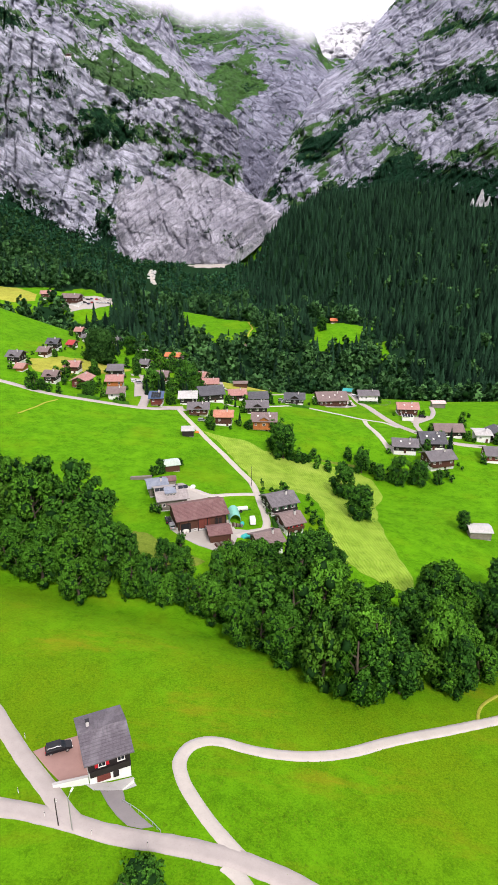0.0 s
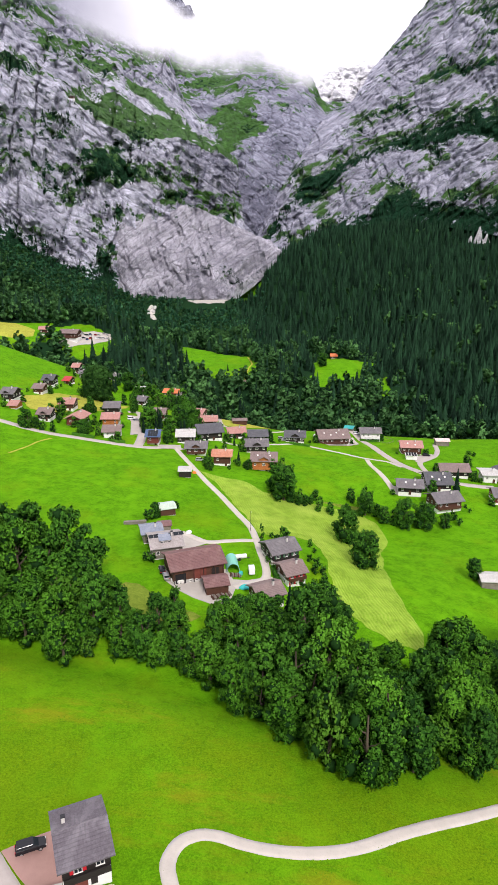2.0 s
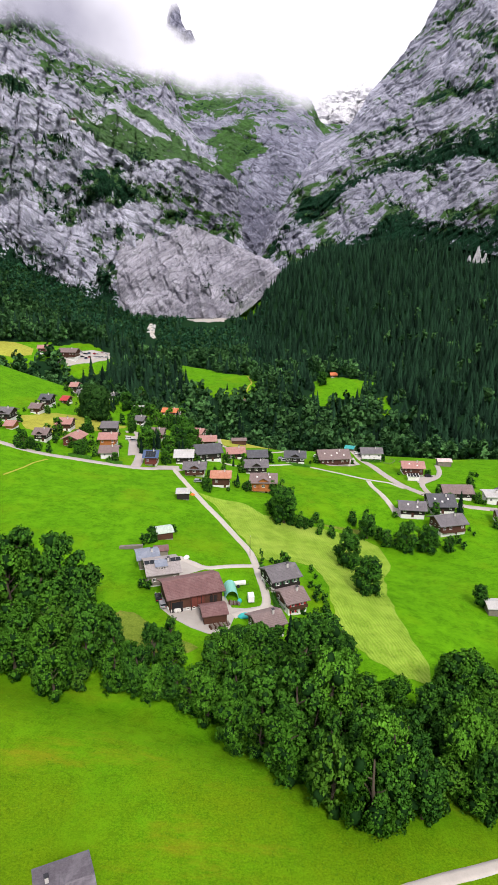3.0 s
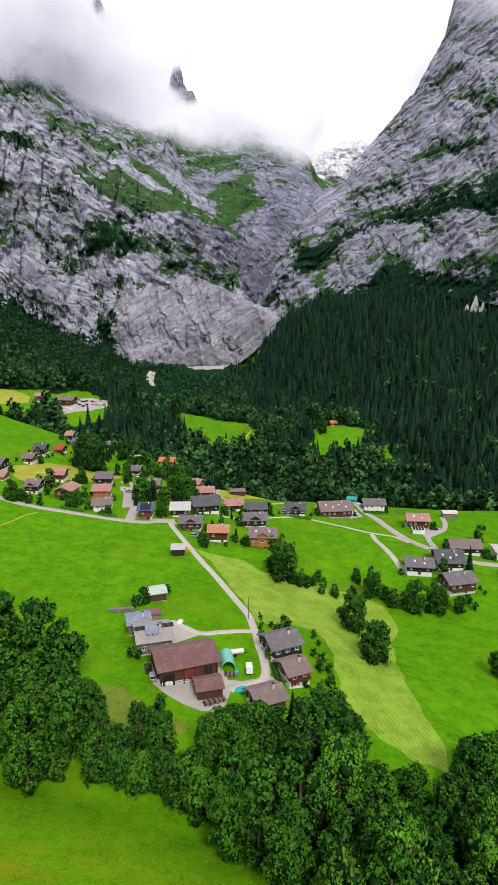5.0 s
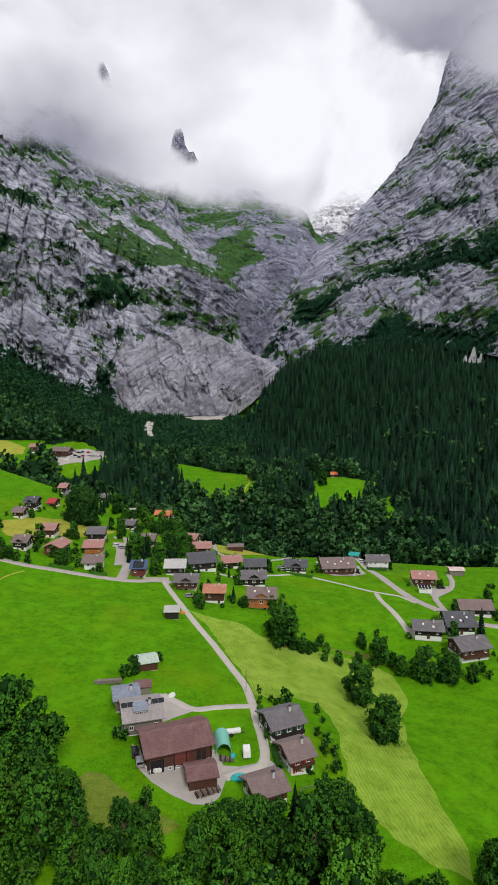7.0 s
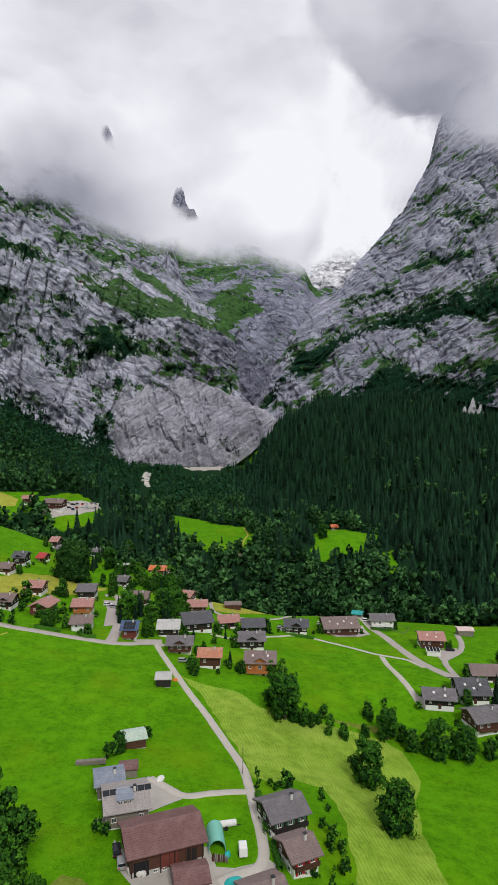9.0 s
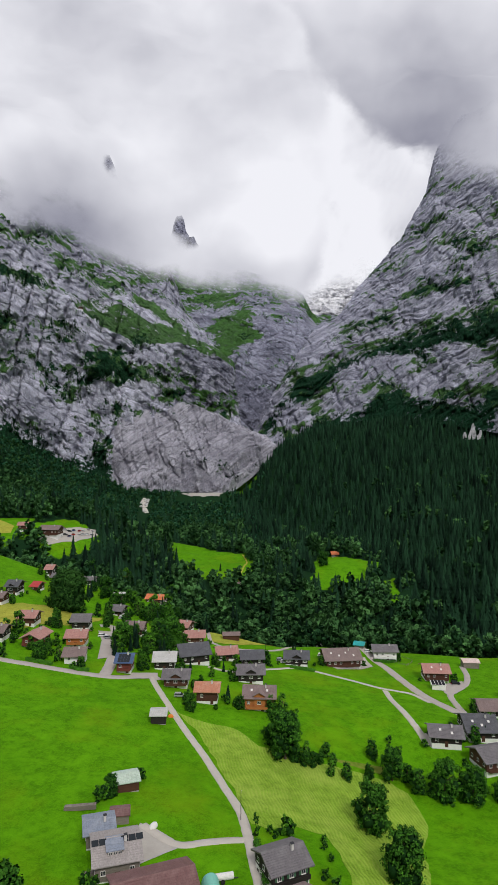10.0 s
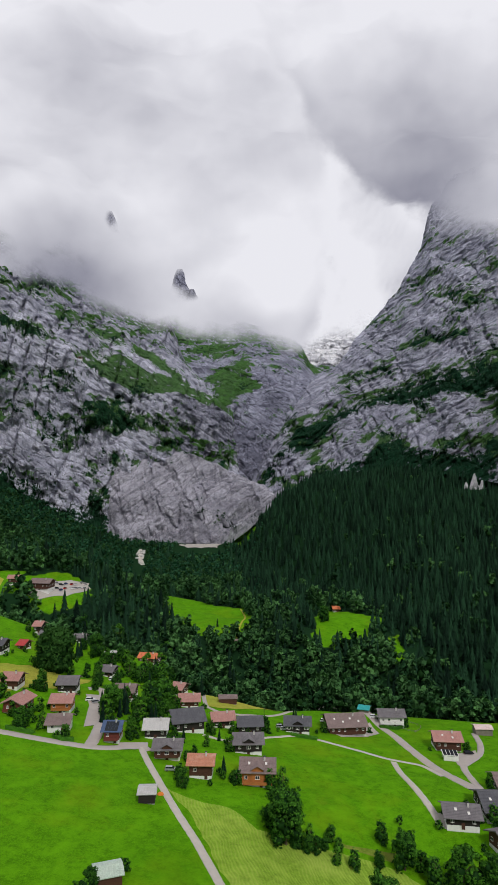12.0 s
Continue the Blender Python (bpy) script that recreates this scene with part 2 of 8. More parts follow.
GRASS = grass("meadow_grass", (0.050, 0.185, 0.002), (0.112, 0.310, 0.004), (0.190, 0.265, 0.005), 0.03, None, True)
MOWN = grass("mown_grass", (0.150, 0.285, 0.018), (0.235, 0.385, 0.035), (0.36, 0.44, 0.085), 0.04, (0.3, -13.0))
HAY = grass("dry_grass", (0.30, 0.31, 0.04), (0.38, 0.38, 0.06), (0.20, 0.32, 0.03), 0.04)
ROUGH = grass("rough_grass", (0.105, 0.175, 0.014), (0.19, 0.25, 0.035), (0.23, 0.17, 0.055), 0.16)
ROAD = paved("asphalt_pale", (0.42, 0.375, 0.345), (0.31, 0.275, 0.25))
DRIVE = paved("asphalt_dark", (0.24, 0.22, 0.215), (0.17, 0.16, 0.15))
TRACK = paved("gravel_pale", (0.49, 0.45, 0.40), (0.33, 0.29, 0.22))
YARD = paved("yard_gravel", (0.42, 0.39, 0.35), (0.30, 0.27, 0.23))
PAVERS = paved("red_pavers", (0.36, 0.22, 0.19), (0.28, 0.17, 0.15))
WHITE = plaster("white_render", (0.80, 0.79, 0.76))
CONCRETE = plaster("concrete", (0.46, 0.45, 0.43))
WALLS = {
    "wood": boards("brown_boards", (0.085, 0.036, 0.022)),
    "dark": boards("tarred_boards", (0.024, 0.019, 0.017)),
    "orange": boards("honey_boards", (0.42, 0.15, 0.04)),
    "red": boards("red_boards", (0.16, 0.042, 0.030)),
    "grey": boards("weathered_boards", (0.22, 0.19, 0.16)),
    "white": WHITE,
}
ROOFS = {
    "grey": roofing("grey_slate", (0.145, 0.132, 0.138), (0.225, 0.212, 0.215)),
    "old_slate": roofing("lichened_slate", (0.115, 0.100, 0.115), (0.235, 0.215, 0.235)),
    "pale": roofing("pale_sheet", (0.50, 0.49, 0.47), (0.40, 0.39, 0.36)),
    "dark": roofing("dark_slate", (0.085, 0.085, 0.095), (0.14, 0.14, 0.15)),
    "brown": roofing("brown_tile", (0.20, 0.145, 0.135), (0.27, 0.20, 0.18)),
    "maroon": roofing("maroon_sheet", (0.17, 0.085, 0.08), (0.25, 0.15, 0.14)),
    "pink": roofing("faded_red_tile", (0.40, 0.20, 0.17), (0.46, 0.29, 0.25)),
    "orange": roofing("orange_tile", (0.60, 0.17, 0.06), (0.55, 0.26, 0.13)),
    "rust": roofing("rusty_sheet", (0.47, 0.20, 0.12), (0.55, 0.36, 0.27)),
    "red": roofing("red_sheet", (0.45, 0.04, 0.04), (0.40, 0.10, 0.09)),
    "blue": roofing("blue_panel", (0.06, 0.10, 0.20), (0.10, 0.15, 0.26)),
    "steel": roofing("blue_grey_sheet", (0.22, 0.25, 0.31), (0.32, 0.34, 0.38)),
    "teal": roofing("teal_tarpaulin", (0.02, 0.33, 0.32), (0.05, 0.40, 0.38)),
    "mint": roofing("mint_sheet", (0.46, 0.56, 0.46), (0.52, 0.58, 0.50)),
    "stone": roofing("weathered_stone_slab", (0.35, 0.315, 0.30), (0.26, 0.235, 0.225)),
    "stripe": roofing("white_red_sheet", (0.66, 0.50, 0.47), (0.72, 0.66, 0.62)),
}
GLASS = plain("window_glass", (0.02, 0.025, 0.03), 0.08)
TRIM = plain("white_trim", (0.72, 0.70, 0.66))
BRICK = plain("chimney_render", (0.55, 0.53, 0.50), 0.9)
SHUTTER = plain("green_shutter", (0.06, 0.16, 0.08))
RED = plain("red_paint", (0.55, 0.02, 0.03))
IRON = plain("dark_iron", (0.05, 0.05, 0.055), 0.5, 0.6)
GALV = plain("galvanised_steel", (0.45, 0.46, 0.47), 0.45, 0.7)
RUBBER = plain("rubber", (0.02, 0.02, 0.02), 0.9)
BARK = plain("bark", (0.09, 0.07, 0.05), 0.95)
BIRCH = plain("pale_bark", (0.48, 0.46, 0.42), 0.95)
LEAF = leaves("broad_leaves", (0.012, 0.060, 0.004), (0.170, 0.460, 0.034))
LEAF_DEEP = leaves("deep_leaves", (0.008, 0.044, 0.008), (0.115, 0.340, 0.028))
# Near-black leaves that paint the shade inside a crown.
LEAF_CORE_SHADE = leaves("inner_leaf_shade", (0.006, 0.028, 0.005), (0.015, 0.052, 0.010))
LEAF_OLD = leaves("old_tree_leaves", (0.007, 0.034, 0.007), (0.055, 0.150, 0.026))
LEAF_FAR = leaves("distant_leaves", (0.009, 0.044, 0.016), (0.120, 0.290, 0.084))
LEAF_SCRUB = leaves("scrub_leaves", (0.017, 0.088, 0.046), (0.075, 0.225, 0.100))
LEAF_FRESH = leaves("fresh_leaves", (0.05, 0.15, 0.012), (0.11, 0.26, 0.025))
TUFT = leaves("grass_tufts", (0.050, 0.160, 0.002), (0.150, 0.270, 0.006))
NEEDLE = leaves("needles", (0.0010, 0.0065, 0.0040), (0.021, 0.066, 0.030))
CLIFF = rock("limestone", (0.74, 0.74, 0.86), (0.47, 0.48, 0.59), (0.05, 0.053, 0.085), (0.036, 0.100, 0.014), (0.010, 0.042, 0.018), 30)
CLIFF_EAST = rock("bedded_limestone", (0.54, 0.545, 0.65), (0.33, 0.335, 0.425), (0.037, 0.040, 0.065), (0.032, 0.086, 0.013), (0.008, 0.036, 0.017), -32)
# Limestone with a deep gorge's shade put into its colours; spires share it.
CLIFF_GORGE = rock("shade_painted_limestone", (0.40, 0.41, 0.51), (0.22, 0.225, 0.30), (0.026, 0.028, 0.055), (0.036, 0.100, 0.014), (0.010, 0.038, 0.018), 34)
SLABROCK = rock("pale_limestone", (0.60, 0.585, 0.66), (0.42, 0.41, 0.48), (0.08, 0.078, 0.11), (0.05, 0.12, 0.016), (0.012, 0.042, 0.018), -38, 0.75, 1.2, 0.85)
WHITEROCK = rock("white_limestone", (0.74, 0.725, 0.75), (0.58, 0.57, 0.60), (0.25, 0.24, 0.27), (0.05, 0.12, 0.016), (0.012, 0.042, 0.018), 4, 0.5)
ICE = rock("glacier_ice", (0.90, 0.90, 0.93), (0.52, 0.52, 0.58), (0.20, 0.20, 0.25), (0.3, 0.3, 0.3), (0.2, 0.2, 0.2), 12, 0.8, 1.3)
# ---------- the lie of the land ----------
def smooth(a, b, v):
    s = np.clip((v - a) / (b - a), 0.0, 1.0)
    return s * s * (3 - 2 * s)


def mound(x, y, cx, cy, rx, ry, high):
    return high * np.exp(-((x - cx) / rx) ** 2 - ((y - cy) / ry) ** 2)


def lattice(ix, iy, seed):
    h = np.sin(ix * 127.1 + iy * 311.7 + seed * 74.7) * 43758.5453
    return h - np.floor(h)


def value_noise(x, y, seed=0):
    ix, iy = np.floor(x), np.floor(y)
    u, v = x - ix, y - iy
    u, v = u * u * (3 - 2 * u), v * v * (3 - 2 * v)
    low = lattice(ix, iy, seed) * (1 - u) + lattice(ix + 1, iy, seed) * u
    top = lattice(ix, iy + 1, seed) * (1 - u) + lattice(ix + 1, iy + 1, seed) * u
    return (low * (1 - v) + top * v) * 2 - 1


def fractal(x, y, octaves=5, seed=0, gain=0.5):
    total, size = 0.0, 1.0
    for k in range(octaves):
        total = total + size * value_noise(x * 2 ** k + 17.3 * k, y * 2 ** k - 9.1 * k, seed + k)
        size *= gain
    return total


def bench(x, y):
    """The pasture bench on which the hamlet lies."""
    u, v = x / 100, (np.clip(y, 20, 470) - 220) / 100
    u = np.clip(u, -2.2, 2.2)
    z = -3.2 - 10.8 * u - 4.2 * v - 0.5 * u * u + 0.2 * u * v + 0.6 * v * v + 0.5 * u ** 3 + 2.9 * u * u * v - 1.3 * u * v * v - 1.3 * v ** 3
    z = z + mound(x, y, 4, 200, 34, 30, 3.0) + mound(x, y, 54, 244, 34, 36, -6.5) + mound(x, y, 84, 298, 26, 24, 3.5)
    gully = 131 + 0.16 * np.abs(x) - 0.12 * x
    return z - 5.5 * np.exp(-((y - gully) / 13) ** 2)


def rim(x):
    """How far ahead the bench breaks off towards the river."""
    return 404 + 14 * smooth(20, -20, x) + 62 * smooth(-20, -62, x) + 20 * smooth(20, 50, x) - 22 * smooth(90, 170, x)


def ground(x, y):
    x, y = np.asarray(x, float), np.asarray(y, float)
    floor = -46 + 19 * smooth(480, 610, y) - 3 * smooth(720, 820, y) + 12 * smooth(850, 1000, y) + 20 * smooth(980, 1100, y)
    floor = floor + (46 + 10 * smooth(600, 800, y)) * smooth(-50, -190, x) * smooth(470, 600, y) * (1 - smooth(670, 850, y))
    floor = floor - 8 * smooth(-60, -150, x) * smooth(-330, -160, x) * np.exp(-((y - 545) / 45) ** 2)
    floor = floor + mound(x, y, 60, 650, 200, 80, 3)
    edge = rim(x)
    z = bench(x, y) * (1 - smooth(edge, edge + 75, y)) + floor * smooth(edge, edge + 75, y)
    side = np.clip(x - 150 + 150 * smooth(700, 1080, y), 0, None)
    z = z + 0.2 * np.clip(y - 480, 0, 1000) * (1 - np.exp(-side / 90)) + smooth(400, 600, y) * 0.1 * np.clip(x - 420, 0, 800)
    z = z + 0.30 * np.clip(-x - 260, 0, 900) * smooth(100, 700, y) * (1 - smooth(650, 850, y))
    z = z + 0.62 * np.clip(-x - 170 - 0.06 * (y - 700), 0, 420) * smooth(660, 900, y)
    z = z + smooth(430, 700, y) * 5 * fractal(x / 90, y / 90, 3, 4)
    z = z + mound(x, y, -100, 467, 17, 13, 5.5) + mound(x, y, -77, 451, 16, 13, 4.5) + mound(x, y, -58, 473, 14, 12, 4.5) + mound(x, y, 67, 407, 15, 11, 4.5)
    return z + 0.35 * fractal(x / 26, y / 26, 2, 8)

# ---------- meshes ----------
def mesh_of(name, verts, faces, material, smooth_faces=False):
    me = bpy.data.meshes.new(name)
    verts, faces = np.asarray(verts, np.float32), np.asarray(faces, np.int32)
    me.vertices.add(len(verts))
    me.vertices.foreach_set("co", verts.ravel())
    k = faces.shape[1]
    me.loops.add(faces.size)
    me.loops.foreach_set("vertex_index", faces.ravel())
    me.polygons.add(len(faces))
    me.polygons.foreach_set("loop_start", np.arange(len(faces), dtype=np.int32) * k)
    me.polygons.foreach_set("use_smooth", np.full(len(faces), smooth_faces))
    me.update(calc_edges=True)
    me.materials.append(material)
    return me


def grid_faces(rows, cols):
    a = (np.arange(rows - 1)[:, None] * cols + np.arange(cols - 1)[None, :]).ravel()
    return np.stack([a, a + 1, a + cols + 1, a + cols], 1)


def put(ob, values, name):
    at = ob.data.attributes.new(name, "FLOAT", "POINT")
    at.data.foreach_set("value", np.asarray(values, np.float32).ravel())


# ---------- ground ----------
def steps(stops):
    """Grid lines: from stop to stop with the given spacing."""
    out = [stops[0][0]]
    for (a, gap), (b, _) in zip(stops, stops[1:]):
        n = max(1, round((b - a) / gap))
        out += [a + (b - a) * k / n for k in range(1, n + 1)]
    return np.array(out)


gx, gy = np.meshgrid(steps([(-2600, 90), (-800, 20), (-260, 4), (240, 12), (700, 60), (2600, 60)]), steps([(-1500, 90), (-60, 4), (480, 6), (720, 10), (1250, 60), (3400, 60)]))
field = new("ground", mesh_of("ground", np.stack([gx.ravel(), gy.ravel(), ground(gx, gy).ravel()], 1), grid_faces(*gx.shape), GRASS, True))
tagged(field, "bright green alpine pasture rolling down towards the hamlet", "meadow", kind="structure")


def draped(name, outline, material, label, category, lift=0.10, gap=3.0, kind="structure", ragged=0.0):
    """A sheet laid on the ground inside an outline of plan points."""
    ring = [Vector((x, y)) for x, y in outline]
    bm = bmesh.new()
    pts = []
    for a, b in zip(ring, ring[1:] + ring[:1]):
        n = max(1, round((b - a).length / gap))
        pts += [a.lerp(b, k / n) for k in range(n)]
    pts = [p + Vector((float(fractal(p.x / 5, p.y / 5, 3, 71)), float(fractal(p.x / 5, p.y / 5, 3, 72)))) * ragged for p in pts]
    bm.faces.new([bm.verts.new((p.x, p.y, 0)) for p in pts])
    xs, ys = [p.x for p in pts], [p.y for p in pts]
    for k in range(1, int((max(xs) - min(xs)) / gap)):
        bmesh.ops.bisect_plane(bm, geom=bm.verts[:] + bm.edges[:] + bm.faces[:], plane_co=(min(xs) + k * gap, 0, 0), plane_no=(1, 0, 0))
    for k in range(1, int((max(ys) - min(ys)) / gap)):
        bmesh.ops.bisect_plane(bm, geom=bm.verts[:] + bm.edges[:] + bm.faces[:], plane_co=(0, min(ys) + k * gap, 0), plane_no=(0, 1, 0))
    for v in bm.verts:
        v.co.z = float(ground(v.co.x, v.co.y)) + lift
    bmesh.ops.recalc_face_normals(bm, faces=bm.faces[:])
    if sum(f.normal.z for f in bm.faces) < 0:
        bmesh.ops.reverse_faces(bm, faces=bm.faces[:])
    me = bpy.data.meshes.new(name)
    bm.to_mesh(me)
    bm.free()
    me.materials.append(material)
    return tagged(new(name, me), label, category, kind=kind)


def curve_through(points, gap=1.2):
    """Plan points on a smooth curve through the given ones."""
    p = [Vector(q) for q in points]
    p = [p[0] * 2 - p[1]] + p + [p[-1] * 2 - p[-2]]
    out = []
    for a, b, c, d in zip(p, p[1:], p[2:], p[3:]):
        n = max(2, round((c - b).length / gap))
        for k in range(n):
            t = k / n
            out.append(0.5 * (2 * b + (c - a) * t + (2 * a - 5 * b + 4 * c - d) * t * t + (3 * b - a - 3 * c + d) * t ** 3))
    return out + [p[-2]]


def road(name, points, width, material, label, lift=0.16, kind="structure"):
    line = curve_through(points)
    verts = []
    for k, q in enumerate(line):
        way = (line[min(k + 1, len(line) - 1)] - line[max(k - 1, 0)]).normalized()
        side = Vector((way.y, -way.x))
        for s, drop in ((-1.12, -0.3), (-1, 0), (-0.4, 0.03), (0.4, 0.03), (1, 0), (1.12, -0.3)):
            half = width / 2 * (1 + 0.06 * float(fractal(k * 0.7, s * 3 + width * 7, 4, 5)))
            e = q + side * (half * s)
            verts.append((e.x, e.y, float(ground(e.x, e.y)) + lift + drop))
    ob = new(name, mesh_of(name, verts, grid_faces(len(line), 6), material, True))
    return tagged(ob, label, "road", kind=kind)


# ---------- mountains ----------
HEAD = (2.0, 66.0)
LEDGES = []


def wall_sheet(name, lines, cols, rows, material, rough, green, label, category, seed, wood=None, bed=0.0, dip=0.4, lean=None, damp_shade=None):
    """A mountain face: lines of (bearing, distance, height) from foot to crest, spanned by a sheet that is broken up into ribs and gullies."""
    low = max(line[0][0] for line in lines)
    high = min(line[-1][0] for line in lines)
    b = np.linspace(low, high, cols)
    far = np.stack([np.interp(b, [q[0] for q in line], [q[1] for q in line]) for line in lines])
    tall = np.stack([np.interp(b, [q[0] for q in line], [q[2] for q in line]) for line in lines])
    s = np.linspace(0, len(lines) - 1, rows)
    k = np.clip(s.astype(int), 0, len(lines) - 2)
    f = (s - k)[:, None]
    r = far[k] * (1 - f) + far[k + 1] * f
    z = tall[k] * (1 - f) + tall[k + 1] * f
    ang = np.radians(np.broadcast_to(b, r.shape))
    across = ang * 1250
    ribs = (1 - np.abs(fractal(across / 110 + z / 300, z / 260, 4, seed))) ** 2
    gullies = np.clip(1 - 2.2 * np.abs(fractal(across / 34 - dip * z / 60, z / 75, 4, seed + 20)), 0, 1) ** 2
    fine = fractal(across / 16, z / 11, 4, seed + 27, 0.6)
    q = (z + dip * across) / 17 + 1.5 * fractal(across / 120, z / 120, 3, seed + 33)
    tread = q - np.floor(q)
    stair = (smooth(0.0, 0.8, tread) - tread) * (0.6 + 0.8 * lattice(np.floor(q), 0 * q, seed))
    ease = smooth(0, 0.25, s)[:, None]
    r = r - ease * rough * (1.1 * ribs - 0.5 * gullies) - rough * 0.16 * fine * ease - bed * stair + rough * 0.5
    z = z + ease * (rough * 0.35 * fractal(across / 60, s[:, None] * 3 + 0 * z, 5, seed + 50) + 0.12 * rough * fractal(across / 14, z / 14, 3, seed + 55))
    if lean:
        edge = np.interp(s, range(len(lean)), lean)[:, None] + 0.5 * fractal(z / 50, 0 * z, 4, seed + 80)
        ang = ang + np.radians(edge * smooth(high - 7, high, b)[None, :])
    x, y = HEAD[0] + r * np.sin(ang), HEAD[1] + r * np.cos(ang)
    ob = new(name, mesh_of(name, np.stack([x.ravel(), y.ravel(), z.ravel()], 1), grid_faces(rows, cols), material, False))
    patch = fractal(across / 70, z / 34, 4, seed + 70)
    put(ob, green(b[None, :] + 0 * z, s[:, None] + 0 * z, z) + 0.42 * patch + 0.22 * (stair > 0.12), "green")
    put(ob, (wood(b[None, :] + 0 * z, s[:, None] + 0 * z, z) if wood else 0 * z) + 0.42 * patch + 0.12 * gullies, "wood")
    if damp_shade:
        put(ob, damp_shade(b[None, :] + 0 * z, s[:, None] + 0 * z), "damp_shade")
    if wood:
        grown = wood(b[None, :] + 0 * z, s[:, None] + 0 * z, z) + 0.3 * patch + 0.35 * fractal(across / 22, z / 16, 3, seed + 90)
        spots = np.argwhere((grown > 0.5) & (s[:, None] + 0 * z > 0.02))
        spots = spots[np.random.default_rng(seed).permutation(len(spots))[:min(len(spots), 1300)]]
        LEDGES.append(np.stack([x[spots[:, 0], spots[:, 1]], y[spots[:, 0], spots[:, 1]], z[spots[:, 0], spots[:, 1]]], 1))
    return tagged(ob, label, category, kind="structure")


def bump_of(v, a, b, c, d):
    return smooth(a, b, v) * (1 - smooth(c, d, v))


# Its gorge side and upper face are darkened by painted shade and wetness.
wall_sheet("mountain_left", [
    [(-28.0, 900, 40), (-21.2, 960, 30), (-17.1, 1000, 5), (-12.7, 1030, -20), (-8.8, 1060, -20), (-5.3, 1110, 40), (-1.7, 1180, 90)],
    [(-28.5, 1050, 364), (-21.7, 1090, 358), (-17.4, 1120, 337), (-13.5, 1140, 302), (-10.5, 1160, 272), (-6.9, 1190, 268), (-3.3, 1230, 252), (-1.2, 1280, 213)],
    [(-28.6, 1140, 414), (-21.7, 1180, 410), (-17.5, 1210, 384), (-14.6, 1240, 368), (-10.0, 1290, 350), (-5.4, 1340, 314), (-2.3, 1400, 293), (-1.2, 1400, 236)],
    [(-28.8, 1400, 612), (-21.9, 1420, 615), (-19.1, 1440, 619), (-15.7, 1500, 604), (-9.6, 1600, 571), (-5.0, 1690, 534), (-1.8, 1700, 436), (-1.0, 1600, 299)],
    [(-29.1, 1700, 933), (-22.1, 1750, 934), (-15.8, 1800, 827), (-13.1, 1850, 909), (-9.7, 1850, 730), (-7.4, 1900, 690), (-6.5, 1900, 716), (-6.3, 1890, 768), (-5.7, 1890, 776), (-5.4, 1890, 728), (-4.7, 1900, 690), (-1.8, 1900, 493), (-0.8, 1800, 341)],
], 450, 350, CLIFF, 30, lambda b, s, z: 0.85 * bump_of(s, 0.95, 1.12, 1.75, 2.05) * (0.25 + 0.75 * smooth(-20, -15, b)) + 0.30 * bump_of(s, 2.0, 2.3, 3.4, 4.0) + 0.26 * bump_of(s, 0.1, 0.4, 0.8, 1.0) + 0.8 * np.exp(-((z - 384 + 15.5 * (b + 9.5)) / 15) ** 2) * bump_of(b, -11, -9.5, -5, -4),
    "grey limestone mountain face with grassy ledges under cloud", "mountain", 3, lambda b, s, z: 0.75 * (1 - smooth(0.05, 0.55, s)) * smooth(-10, -14, b) + 0.3 * bump_of(s, 0.3, 0.6, 1.2, 1.6) * smooth(-7, -12, b) + 0.3 * bump_of(s, 2.2, 2.6, 3.2, 3.6) * smooth(-15, -19, b), 15.0, 0.4, (1.4, 0.9, -0.6, -3.6, -4.6), lambda b, s: 0.8 * smooth(-9.5, -4.5, b + 2.0 * (1 - s)) * bump_of(s, 0.25, 0.5, 1.0, 1.3) + 0.55 * smooth(1.9, 2.6, s))
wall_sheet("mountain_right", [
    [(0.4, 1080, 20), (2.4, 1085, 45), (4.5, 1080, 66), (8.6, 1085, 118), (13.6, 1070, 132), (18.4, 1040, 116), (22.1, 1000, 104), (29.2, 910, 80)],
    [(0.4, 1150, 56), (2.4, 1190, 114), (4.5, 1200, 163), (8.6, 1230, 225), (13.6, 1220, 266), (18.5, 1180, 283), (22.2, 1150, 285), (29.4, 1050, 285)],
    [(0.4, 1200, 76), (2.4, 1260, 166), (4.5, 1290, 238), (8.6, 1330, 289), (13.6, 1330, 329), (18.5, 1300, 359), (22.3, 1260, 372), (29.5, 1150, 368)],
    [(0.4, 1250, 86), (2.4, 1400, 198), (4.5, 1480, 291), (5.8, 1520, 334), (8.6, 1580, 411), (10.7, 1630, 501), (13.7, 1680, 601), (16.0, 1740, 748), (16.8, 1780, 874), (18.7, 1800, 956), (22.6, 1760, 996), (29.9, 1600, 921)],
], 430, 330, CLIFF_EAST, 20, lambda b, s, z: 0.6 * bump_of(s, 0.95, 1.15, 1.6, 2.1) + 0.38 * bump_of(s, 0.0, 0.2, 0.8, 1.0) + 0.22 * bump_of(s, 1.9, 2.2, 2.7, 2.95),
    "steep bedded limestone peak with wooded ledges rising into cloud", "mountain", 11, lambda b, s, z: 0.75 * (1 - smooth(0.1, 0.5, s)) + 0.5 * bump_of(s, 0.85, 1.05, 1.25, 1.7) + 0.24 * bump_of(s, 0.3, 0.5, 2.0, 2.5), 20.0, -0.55)
